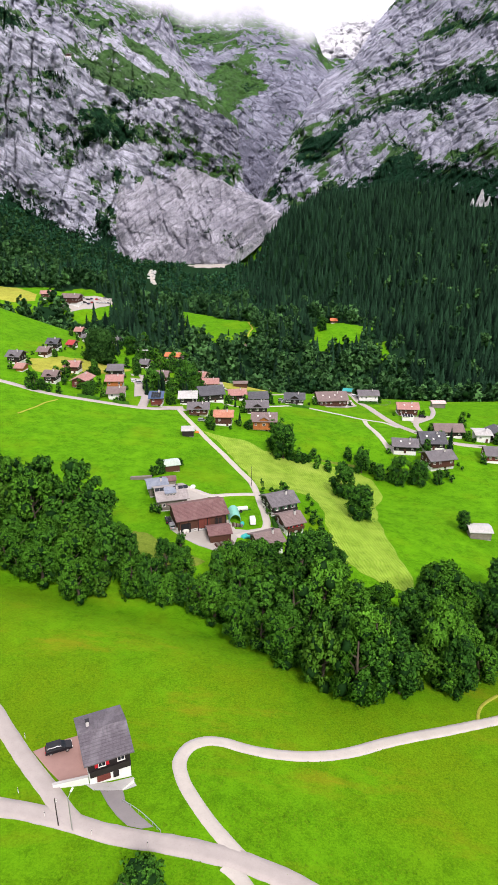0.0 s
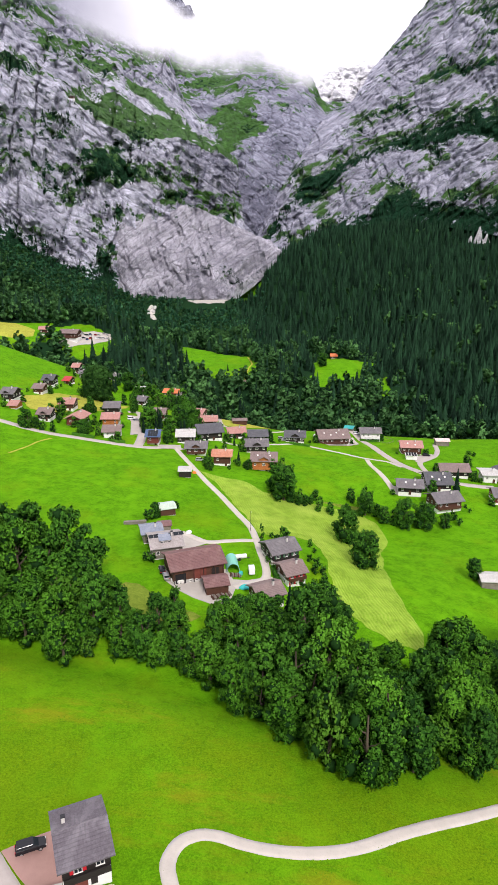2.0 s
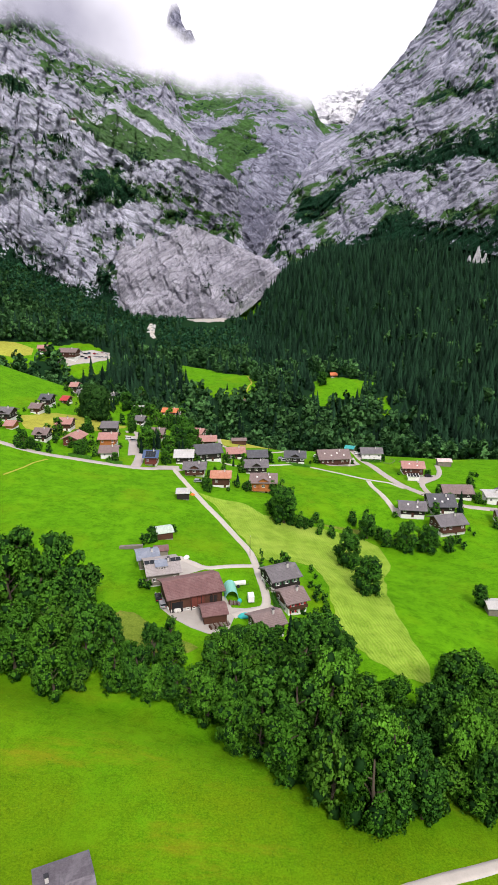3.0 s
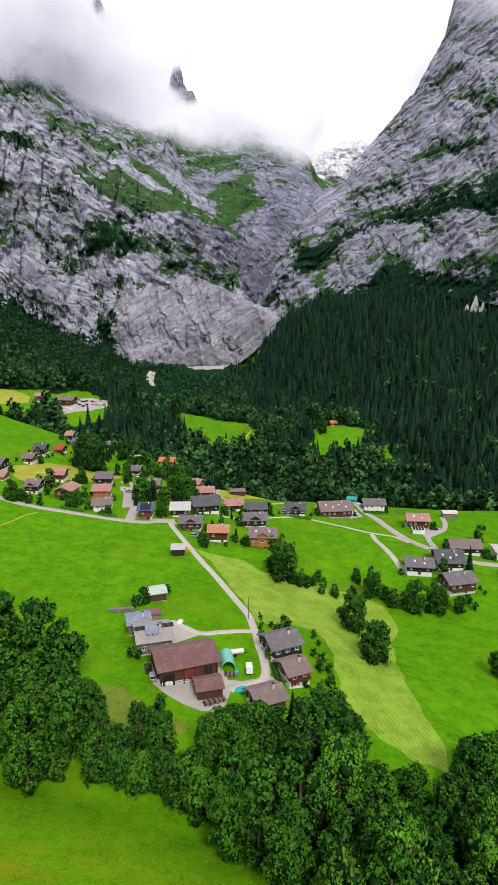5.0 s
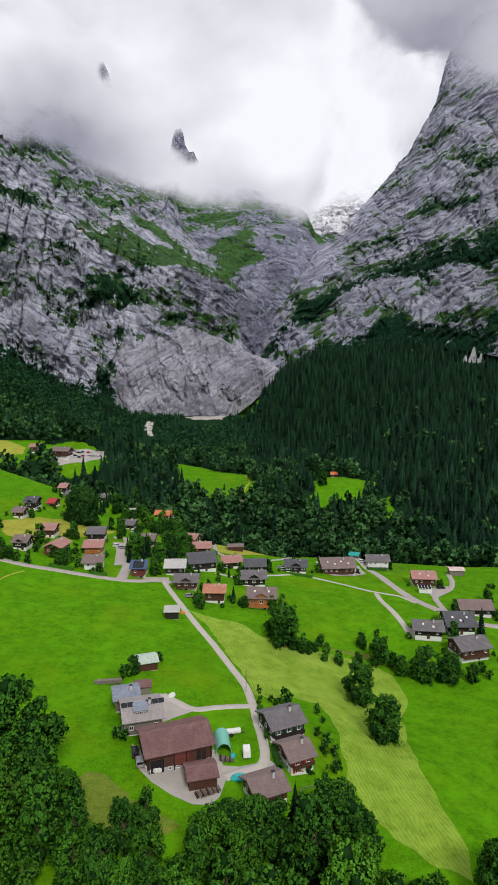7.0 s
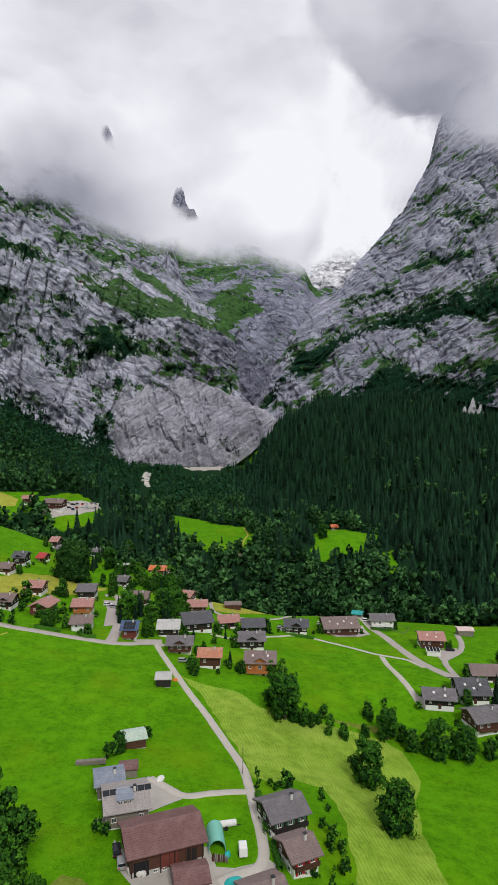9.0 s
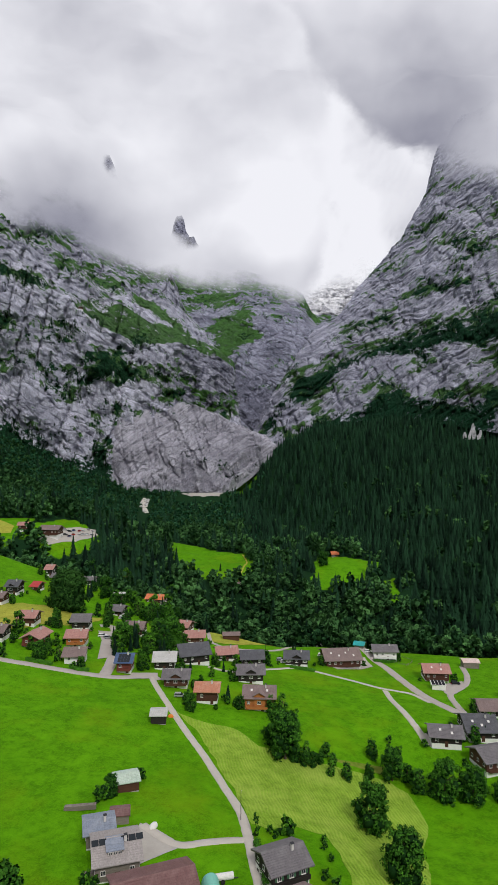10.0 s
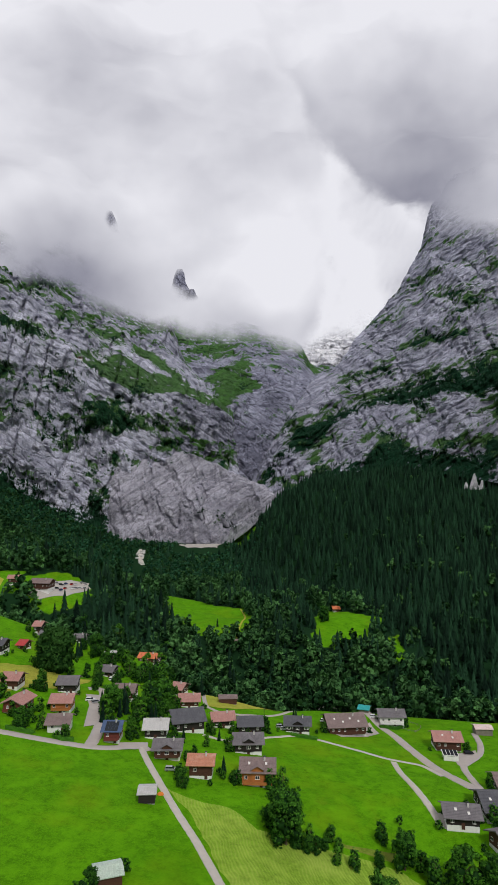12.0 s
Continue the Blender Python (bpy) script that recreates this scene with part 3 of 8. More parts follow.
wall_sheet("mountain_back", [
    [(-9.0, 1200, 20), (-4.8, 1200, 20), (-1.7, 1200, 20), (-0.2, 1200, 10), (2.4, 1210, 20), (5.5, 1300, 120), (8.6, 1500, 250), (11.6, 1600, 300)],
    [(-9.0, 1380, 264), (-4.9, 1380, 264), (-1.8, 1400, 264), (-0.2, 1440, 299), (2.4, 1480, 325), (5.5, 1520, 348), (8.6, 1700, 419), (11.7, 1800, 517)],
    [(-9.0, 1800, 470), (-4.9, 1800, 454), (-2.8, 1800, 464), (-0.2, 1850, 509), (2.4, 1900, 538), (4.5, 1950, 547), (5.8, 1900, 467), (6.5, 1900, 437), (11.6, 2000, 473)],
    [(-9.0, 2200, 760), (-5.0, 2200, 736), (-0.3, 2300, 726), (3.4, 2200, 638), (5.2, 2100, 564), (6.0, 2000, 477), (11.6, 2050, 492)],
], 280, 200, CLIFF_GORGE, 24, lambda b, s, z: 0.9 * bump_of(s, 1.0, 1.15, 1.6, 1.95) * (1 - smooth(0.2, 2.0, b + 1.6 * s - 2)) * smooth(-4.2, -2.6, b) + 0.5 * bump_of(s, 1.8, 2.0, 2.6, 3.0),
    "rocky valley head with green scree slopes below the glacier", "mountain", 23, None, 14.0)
wall_sheet("glacier", [
    [(2.0, 2500, 480), (8.1, 2500, 490), (20.0, 2500, 480)],
    [(2.0, 2800, 690), (6.0, 2800, 700), (8.6, 2800, 715), (20.0, 2800, 740)],
    [(2.0, 3300, 937), (6.5, 3300, 980), (8.6, 3400, 1044), (20.0, 3400, 1200)],
], 200, 130, ICE, 60, lambda b, s, z: 0 * z - 0.5, "broken white glacier tongue in the gap between peaks", "glacier", 31, None, 30.0, 0.1)
wall_sheet("rock_slab", [
    [(-14.2, 1090, 20), (-12.6, 1045, 0), (-11.4, 1028, -12), (-9.7, 1025, -14), (-5.2, 1032, -14), (-2.2, 1036, -12), (0.4, 1060, 22), (2.9, 1090, 66)],
    [(-14.2, 1130, 40), (-12.8, 1085, 66), (-11.4, 1056, 72), (-9.8, 1052, 73), (-5.3, 1060, 69), (-2.2, 1068, 59), (0.4, 1085, 68), (2.9, 1098, 77)],
    [(-14.2, 1170, 70), (-12.8, 1125, 100), (-11.6, 1096, 125), (-9.9, 1105, 140), (-5.3, 1120, 151), (-2.2, 1130, 126), (0.4, 1125, 106), (2.9, 1112, 82)],
    [(-14.2, 1210, 70), (-12.8, 1190, 100), (-11.6, 1176, 126), (-9.9, 1200, 141), (-5.3, 1230, 150), (-2.2, 1230, 124), (0.4, 1210, 102), (2.9, 1190, 80)],
], 240, 150, SLABROCK, 19, lambda b, s, z: 0 * z - 0.3, "smooth pale grey rock slab polished by the old glacier", "rock face", 41, None, 1.5, -0.5)

# ---------- clouds ----------
def cloud_material():
    """Vapour that only veils what lies behind; its sky light is a painted glow."""
    p = Paint("cloud", 1.0, spec=0.0)
    glow = p.n.new("ShaderNodeEmission")
    tone = p.math("ADD", p.attribute("bright"), p.fade(p.noise(0.004, 4, 0.5), 0.3, 0.7, -0.16, 0.16))
    p.l.new(p.ramp(tone, 0.0, 1.0, (0.28, 0.28, 0.36), (1.12, 1.11, 1.15)), glow.inputs["Color"])
    clear = p.n.new("ShaderNodeBsdfTransparent")
    wisps = p.math("ADD", p.attribute("thick"), p.fade(p.noise(0.008, 5, 0.55), 0.3, 0.7, -0.45, 0.45))
    fade = p.n.new("ShaderNodeMapRange")
    fade.interpolation_type = "SMOOTHSTEP"
    fade.inputs[1].default_value, fade.inputs[2].default_value = 0.0, 1.0
    p.l.new(wisps, fade.inputs[0])
    veil = p.n.new("ShaderNodeMixShader")
    p.l.new(fade.outputs[0], veil.inputs[0])
    p.l.new(clear.outputs[0], veil.inputs[1])
    p.l.new(glow.outputs[0], veil.inputs[2])
    p.l.new(veil.outputs[0], p.n["Material Output"].inputs["Surface"])
    return p.mat


CLOUD = cloud_material()


def cloud_bank(lower_edge, far, top, seed, label, tones, deep=150, ends=2.5, under=0.3, gaps=()):
    """A bank of cloud that hangs before the peaks; lower_edge: (bearing, height) of its soft underside; tones: bearing, height, spread, how much lighter."""
    b = np.linspace(lower_edge[0][0], lower_edge[-1][0], 150)
    s = np.linspace(0, 1, 90)[:, None]
    edge = np.interp(b, [q[0] for q in lower_edge], [q[1] for q in lower_edge])
    z = edge - 90 + (top - edge + 90) * s
    ang = np.radians(b)[None, :] + 0 * z
    across = ang * far
    r = far + 55 * fractal(across / 240, z / 170, 4, seed) + 260 * s ** 2
    ob = new("cloud_bank", mesh_of("cloud_bank", np.stack([(HEAD[0] + r * np.sin(ang)).ravel(), (HEAD[1] + r * np.cos(ang)).ravel(), z.ravel()], 1), grid_faces(*z.shape), CLOUD, True))
    thick = np.minimum((z - edge) / deep, 1.25) + 0.30 * fractal(across / 260, z / 130, 4, seed + 9)
    sides = np.minimum(smooth(b[0], b[0] + ends, b), 1 - smooth(b[-1] - ends, b[-1], b))[None, :]
    for cb, cz, wide, tall, clear in gaps:
        thick = thick - clear * np.exp(-((b[None, :] - cb) / wide) ** 2 - ((z - cz) / tall) ** 2)
    # Cloud light is painted: shaded underside, lighter and darker patches, brighter top.
    bright = 0.87 + 0.24 * fractal(across / 330, z / 210, 4, seed + 3) - under * np.exp(-np.clip(z - edge, 0, None) / 120)
    for cb, cz, wide, more in tones:
        bright = bright + more * np.exp(-((b[None, :] - cb) / wide) ** 2 - ((z - cz) / (far * wide / 60)) ** 2)
    put(ob, np.clip(thick, -1, 1.3) * sides - (1 - sides) * 0.5, "thick")
    put(ob, bright + 0.22 * smooth(1000, 2200, z * 1330 / far), "bright")
    ob.visible_shadow = False
    return tagged(ob, label, "cloud", kind="structure")


cloud_bank([(-48, 410), (-34, 430), (-28, 448), (-22, 462), (-19, 474), (-15.7, 474), (-12.2, 448), (-9.1, 428), (-5.5, 412), (-1.8, 398), (1.9, 390), (5.0, 382), (7.0, 388), (9.4, 420)], 1330, 1500, 5, "soft white cloud hanging across the cliff tops",
           [(-19, 560, 7, -0.42), (-13, 520, 5, -0.28), (-8, 560, 5, -0.16), (-2, 460, 5, -0.05), (4, 560, 6, 0.2)], 46, 4.0, 0.42, [(-6.0, 545, 1.0, 24, 1.25), (-4.9, 510, 0.9, 18, 0.9), (-12.5, 664, 0.5, 14, 0.95)])
cloud_bank([(-8, 1330), (0, 1150), (4, 960), (6, 850), (8, 800), (10.5, 700), (13.2, 650), (15.0, 600), (18.2, 580), (21, 566), (24, 545), (28, 530), (48, 490)], 1290, 1700, 15, "grey cloud wrapped round the peak",
           [(14, 800, 9, -0.26), (22, 820, 11, -0.26), (19, 600, 5, -0.2), (12, 1250, 8, 0.25)], 62, 6.0, 0.2)
cloud_bank([(-50, 560), (-22, 740), (-12, 700), (-5.5, 610), (2.4, 560), (5.5, 520), (7.3, 545), (8.6, 570), (10.7, 560), (12.7, 620), (16.7, 820), (24, 1000), (50, 800)], 2150, 3300, 25, "pale cloud filling the gap between the peaks",
           [(4, 1000, 9, 0.35), (-14, 1500, 9, -0.12), (-22, 900, 8, -0.12), (14, 1900, 9, 0.25), (18, 1300, 6, -0.4), (0, 2000, 9, 0.1)], 70)


# ---------- trees ----------
def quads(centres, normals, sizes, rng, tall=1.0):
    """Small leaf-shaped faces at the centres, square to the normals."""
    n = len(centres)
    ref = rng.normal(size=(n, 3))
    u = np.cross(normals, ref)
    u /= np.linalg.norm(u, axis=1, keepdims=True) + 1e-9
    v = np.cross(normals, u)
    a, b = u * sizes[:, None], v * sizes[:, None] * tall
    bend = normals * sizes[:, None] * 0.25
    verts = np.stack([centres - a - bend, centres - b * 0.8, centres + a - bend, centres + b], 1).reshape(-1, 3)
    return verts, np.arange(n * 4).reshape(-1, 4)


def ball(centre, radius, rng, rough=0.15):
    """A low, dented ball of quads that fills a crown's lobe."""
    th = np.linspace(0.12, math.pi - 0.12, 5)[:, None]
    ph = np.linspace(0, 2 * math.pi, 8)[None, :]
    k = 1 + rough * rng.normal(size=(5, 8))
    k[:, -1] = k[:, 0]
    p = np.stack([np.sin(th) * np.cos(ph) * k, np.sin(th) * np.sin(ph) * k, np.cos(th) * k], -1).reshape(-1, 3)
    return np.asarray(centre) + p * radius, grid_faces(5, 8)[:, ::-1]


def lit_as(me, normals):
    """Shade a crown by the direction in which its leaf masses face."""
    me.polygons.foreach_set("use_smooth", np.ones(len(me.polygons), bool))
    me.normals_split_custom_set_from_vertices([tuple(q) for q in normals / (np.linalg.norm(normals, axis=1, keepdims=True) + 1e-9)])
    return me


FACING = {}


def crown_mesh(name, high, wide, lobes, count, size, material, seed, low=0.25, cores=True, full=1.0):
    rng = np.random.default_rng(seed)
    c, rad = [], []
    while len(c) < lobes:
        h = rng.uniform(low, 1)
        t = (h - low) / (1 - low)
        reach = wide * (0.30 + 0.62 * math.sin(math.pi * min(1, t * 0.8 + 0.16)) ** 0.7) * 0.66
        a, d = rng.uniform(0, 2 * math.pi), rng.uniform(0.35, 1) ** 0.6
        c.append((reach * d * math.cos(a), reach * d * math.sin(a), high * (low + (1 - low) * t * 0.88)))
        rad.append(wide * full * rng.uniform(0.22, 0.42) * (1 - 0.2 * t))
    c, rad = np.array(c), np.array(rad)
    verts, faces, faced, base = [], [], [], 0
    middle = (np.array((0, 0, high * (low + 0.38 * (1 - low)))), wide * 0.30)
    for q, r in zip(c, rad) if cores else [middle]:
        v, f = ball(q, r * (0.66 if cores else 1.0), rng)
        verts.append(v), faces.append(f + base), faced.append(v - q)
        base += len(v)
    heart, made = np.array((0, 0, high * (low + 0.35 * (1 - low)))), 0
    core_faces, tufts = sum(len(f) for f in faces), max(3 * lobes, count // 17)
    k = rng.integers(0, lobes, tufts)
    d = rng.normal(size=(tufts, 3)) + (0, 0, 0.35)
    d /= np.linalg.norm(d, axis=1, keepdims=True)
    tuft_at, tuft_r = c[k] + d * (rad[k] * rng.uniform(0.72, 1.08, tufts))[:, None], rad[k] * rng.uniform(0.20, 0.42, tufts)
    lobe_way = d
    while made < count:
        m = count
        k = rng.integers(0, tufts, m)
        d = rng.normal(size=(m, 3))
        d[:, 2] = d[:, 2] * 0.9 + 0.25
        d /= np.linalg.norm(d, axis=1, keepdims=True)
        p = tuft_at[k] + d * (tuft_r[k] * rng.uniform(0.55, 1.25, m))[:, None]
        buried = (np.linalg.norm(p[:, None, :] - c[None], axis=2) < rad[None] * 0.68).sum(1) > 0
        p, d, way = p[~buried][:count - made], d[~buried][:count - made], lobe_way[k][~buried][:count - made]
        out = (p - heart) / (np.linalg.norm(p - heart, axis=1, keepdims=True) + 1e-9)
        nrm = d + 0.5 * rng.normal(size=d.shape)
        nrm /= np.linalg.norm(nrm, axis=1, keepdims=True)
        v, f = quads(p, nrm, size * rng.uniform(0.55, 1.35, len(p)), rng)
        verts.append(v), faces.append(f + base), faced.append(np.repeat(0.8 * d + 0.6 * way + 0.9 * out + (0, 0, 0.3) + 0.45 * rng.normal(size=d.shape), 4, 0))
        base += len(v)
        made += len(p)
    me = mesh_of(name, np.concatenate(verts), np.concatenate(faces), material)
    # Core faces carry the crown's inner shade as a darker leaf colour.
    me.materials.append(LEAF_CORE_SHADE)
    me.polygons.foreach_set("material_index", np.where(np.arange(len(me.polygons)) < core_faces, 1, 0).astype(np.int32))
    FACING[me.name] = np.concatenate(faced)
    return lit_as(me, FACING[me.name])


def trunk_mesh(name, high, thick, material, seed, limbs=7):
    rng = np.random.default_rng(seed)
    bm = bmesh.new()

    def limb(a, b, ra, rb, sides=7):
        a, b = Vector(a), Vector(b)
        turn = (b - a).to_track_quat("Z", "Y").to_matrix()
        rings = []
        for k in range(4):
            t = k / 3
            mid = a.lerp(b, t) + Vector((math.sin(t * 3), math.cos(t * 4), 0)) * (0.05 * (b - a).length * (t > 0) * (t < 1))
            r = ra + (rb - ra) * t
            rings.append([bm.verts.new(mid + turn @ Vector((r * math.cos(s * 2 * math.pi / sides), r * math.sin(s * 2 * math.pi / sides), 0))) for s in range(sides)])
        for lo, hi in zip(rings, rings[1:]):
            for s in range(sides):
                bm.faces.new((lo[s], lo[(s + 1) % sides], hi[(s + 1) % sides], hi[s]))

    limb((0, 0, -0.6), (0, 0, high), thick, thick * 0.35)
    for k in range(limbs):
        a = k * 2.4 + rng.uniform(-0.4, 0.4)
        z = high * rng.uniform(0.3, 0.8)
        reach = high * rng.uniform(0.18, 0.3)
        limb((0, 0, z), (reach * math.cos(a), reach * math.sin(a), z + reach * 0.9), thick * 0.4, thick * 0.1, 5)
    me = bpy.data.meshes.new(name)
    bm.to_mesh(me)
    bm.free()
    me.materials.append(material)
    return me


def tree_kind(seed, high, wide, lobes, count, size, material, bark=BARK, low=0.25, full=1.0):
    return (trunk_mesh("trunk", high * 0.75, 0.03 * high, bark, seed), crown_mesh("crown", high, wide, lobes, count, size, material, seed, low, True, full))


def plant(kind, x, y, scale, turn, label, group="", category="tree", name="tree", stretch=1.0):
    base = new(name)
    base.empty_display_size = 0.5
    base.matrix_world = pose(x, y, float(ground(x, y)) - 0.1, 0, 0, turn) @ Matrix.Diagonal((scale, scale, scale * stretch, 1))
    for part_name, me in zip(("trunk", "crown"), kind):
        ob = new(part_name, me)
        ob.parent = base
    return tagged(base, label, category, group)


def conifer_mesh(name, high, wide, tiers, sides, material, seed, count=0):
    """A spruce: drooping tiers of ragged branches round a stem."""
    rng = np.random.default_rng(seed)
    verts, faces, faced = [], [], []
    for k in range(tiers):
        t = k / (tiers - 1)
        z = high * (0.06 + 0.86 * t)
        r = wide * (1 - t) ** 0.85 + 0.03 * wide
        drop = high / tiers * 1.25
        for s in range(sides):
            a = 2 * math.pi * (s + rng.uniform(-0.3, 0.3)) / sides + k
            w = 2 * math.pi / sides * 0.75
            rr = r * rng.uniform(0.75, 1.2)
            n = len(verts)
            verts += [(0, 0, z + drop * 0.9), (rr * 0.62 * math.cos(a - w), rr * 0.62 * math.sin(a - w), z - drop * 0.1), (rr * math.cos(a), rr * math.sin(a), z - drop * rng.uniform(0.3, 0.8)), (rr * 0.62 * math.cos(a + w), rr * 0.62 * math.sin(a + w), z - drop * 0.1)]
            faces.append((n, n + 1, n + 2, n + 3))
            d = (math.cos(a), math.sin(a), 0.45)
            bend = rng.normal(0, 0.25, 3)
            faced += [(d[0] + bend[0], d[1] + bend[1], 0.7), (d[0] + bend[0], d[1] + bend[1], d[2] + bend[2]), (d[0], d[1], d[2] + 0.2), (d[0] - bend[0], d[1] - bend[1], d[2])]
    me = mesh_of(name, verts, faces, material)
    FACING[me.name] = np.array(faced)
    return lit_as(me, FACING[me.name])


def spread(name, meshes, places, label, category, kind="stuff"):
    """One object out of many copies: places are rows of x, y, z, scale, turn, stretch; each takes a mesh by turns."""
    verts, faces, faced, tones, base = [], [], [], [], 0
    tone_rng = np.random.default_rng(len(places))
    for m, me in enumerate(meshes):
        rows = places[m::len(meshes)]
        co = np.empty(len(me.vertices) * 3, np.float32)
        me.vertices.foreach_get("co", co)
        co = co.reshape(-1, 3)
        idx = np.empty(len(me.loops), np.int32)
        me.loops.foreach_get("vertex_index", idx)
        idx = idx.reshape(-1, 4)
        c, s = np.cos(rows[:, 4])[:, None], np.sin(rows[:, 4])[:, None]
        k = rows[:, 3][:, None]
        x = (co[None, :, 0] * c - co[None, :, 1] * s) * k + rows[:, 0][:, None]
        y = (co[None, :, 0] * s + co[None, :, 1] * c) * k + rows[:, 1][:, None]
        z = co[None, :, 2] * k * rows[:, 5][:, None] + rows[:, 2][:, None]
        verts.append(np.stack([x, y, z], -1).reshape(-1, 3))
        tones.append(np.repeat(np.clip(tone_rng.normal(0, 0.6, len(rows)), -1, 1), len(co)))
        if me.name in FACING:
            d = FACING[me.name]
            faced.append(np.stack([d[None, :, 0] * c - d[None, :, 1] * s, d[None, :, 0] * s + d[None, :, 1] * c, d[None, :, 2] + 0 * c], -1).reshape(-1, 3))
        faces.append((idx[None] + (np.arange(len(rows)) * len(co))[:, None, None]).reshape(-1, 4) + base)
        base += len(rows) * len(co)
    me = mesh_of(name, np.concatenate(verts), np.concatenate(faces), meshes[0].materials[0])
    if len(meshes[0].materials) > 1:
        slots = []
        for m, kind_mesh in enumerate(meshes):
            own = np.empty(len(kind_mesh.polygons), np.int32)
            kind_mesh.polygons.foreach_get("material_index", own)
            slots.append(np.tile(own, len(places[m::len(meshes)])))
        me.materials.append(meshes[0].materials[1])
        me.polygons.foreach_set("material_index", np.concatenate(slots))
    if faced:
        lit_as(me, np.concatenate(faced))
    ob = new(name, me)
    put(ob, np.concatenate(tones), "tone")
    return tagged(ob, label, category, kind=kind)


def scatter(rng, x0, x1, y0, y1, gap, keep, spill=0.5):
    """Jittered plan places in a rectangle where keep(x, y) holds."""
    xs, ys = np.meshgrid(np.arange(x0, x1, gap), np.arange(y0, y1, gap))
    x = xs.ravel() + rng.uniform(-spill, spill, xs.size) * gap
    y = ys.ravel() + rng.uniform(-spill, spill, xs.size) * gap
    ok = keep(x, y)
    return x[ok], y[ok]


def rows_at(rng, x, y, low, high, s0=0.85, s1=1.25, sink=0.3):
    n = len(x)
    return np.stack([x, y, ground(x, y) - sink, rng.uniform(low, high, n), rng.uniform(0, 6.28, n), rng.uniform(s0, s1, n)], 1)


def within(x, y, ring):
    """Which of the plan points lie inside a ring."""
    hits = np.zeros(np.shape(x), bool)
    for (ax, ay), (bx, by) in zip(ring, ring[1:] + ring[:1]):
        with np.errstate(divide="ignore", invalid="ignore"):
            hits ^= ((ay > y) != (by > y)) & (x < (bx - ax) * (y - ay) / (by - ay) + ax)
    return hits


WEST_PASTURE = [(-86, 778), (-68, 790), (-27, 738), (0, 725), (9, 678), (8, 615), (3, 592), (-11, 584), (-31, 590), (-42, 600), (-52, 622), (-68, 668)]
EAST_PASTURE = [(59, 598), (65, 629), (80, 702), (96, 672), (117, 651), (131, 645), (124, 623), (109, 602), (96, 572), (62, 572)]
SMALL_PASTURE = [(121, 589), (134, 600), (124, 547), (113, 547)]


def in_clearing(x, y):
    """The pastures and places within the woods that stay free of trees."""
    jx, jy = x + 3 * fractal(x / 24, y / 34, 3, 5), y + 5 * fractal(x / 30, y / 24, 3, 15)
    pasture = within(jx, jy, WEST_PASTURE) | within(jx, jy, EAST_PASTURE) | within(jx, jy, SMALL_PASTURE)
    park = (((x + 172) / 42) ** 2 + ((y - 606) / 20) ** 2 < 1) | (((x + 158) / 26) ** 2 + ((y - 618) / 44) ** 2 < 1)
    slope = (x < -192) & (y > 575) & (y < 645)
    creek = np.abs(x + 0.152 * y) < 9
    yard = ((x + 59) / 13) ** 2 + ((y - 478) / 12) ** 2 < 1
    fan = (x > -108) & (x < -30) & (y > 1030)
    return pasture | yard | park | slope | fan | (creek & (y > 900) & (y < 1052))


def creek_ground(x, y):
    return (np.abs(x + 0.152 * y) < 26) & (y > 880) & (y < 1075)


def wooded(x, y):
    behind = (y > rim(x) + 16) & (y < 1120)
    front = y < 1075 + 0.2 * np.abs(x)
    return behind & front & ~in_clearing(x, y) & (np.abs(x) < 0.47 * y + 30)


wood_rng = np.random.default_rng(7)
SPRUCES = [conifer_mesh("spruce", 1.0, (0.19, 0.24, 0.21, 0.28, 0.25)[k], 7, 7, NEEDLE, k) for k in range(5)]
FAR_LEAFY = [crown_mesh("far_crown", 1.0, 0.5, 11, 150, 0.098, LEAF_FAR, 90 + k, 0.05, False) for k in range(5)]

SCRUB = [crown_mesh("scrub_crown", 1.0, 0.6, 6, 46, 0.14, LEAF_SCRUB, 120 + k, 0.05, False) for k in range(3)]


def dark_side(x, y):
    """Where spruce outweighs broad-leaved wood."""
    far_enough = smooth(45, 95, y - rim(x))
    return far_enough * (0.95 * smooth(95, 150, x - 0.12 * np.clip(700 - y, 0, 200)) + 0.45 * bump_of(x, -170, -120, -75, -50) * bump_of(y, 500, 540, 660, 720) + 0.85 * smooth(-35, 25, x) * smooth(730, 800, y) + 0.5 * bump_of(x, 20, 40, 60, 75) * bump_of(y, 560, 600, 700, 760) + 0.10 * (1 - smooth(760, 840, y)))


sx, sy = scatter(wood_rng, -560, 700, 400, 1230, 6.4, lambda x, y: wooded(x, y) | ((x > 0.10 * y - 80) & (y > 740) & (x < 0.5 * y)), 1.1)
pick = wood_rng.uniform(size=len(sx)) < 0.04 + dark_side(sx, sy)
pick &= np.hypot(sx - 352, sy - 1008) > 20
spruce_rows = rows_at(wood_rng, sx[pick], sy[pick], 10, 21)
spread("spruce_wood", SPRUCES, spruce_rows, "dense dark green spruce forest on the mountain's foot", "forest")
fx, fy = scatter(wood_rng, -560, 560, 400, 1110, 9.5, wooded)
pick = wood_rng.uniform(size=len(fx)) > np.clip(dark_side(fx, fy) * 1.15 + 0.05, 0, 0.93)
leafy_rows = rows_at(wood_rng, fx[pick], fy[pick], 10, 19, 0.75, 1.1)
leafy_rows[:, 3] *= 1 - 0.55 * smooth(830, 960, leafy_rows[:, 1])
spread("leafy_wood", FAR_LEAFY, leafy_rows, "broad-leaved woodland filling the valley floor", "forest")
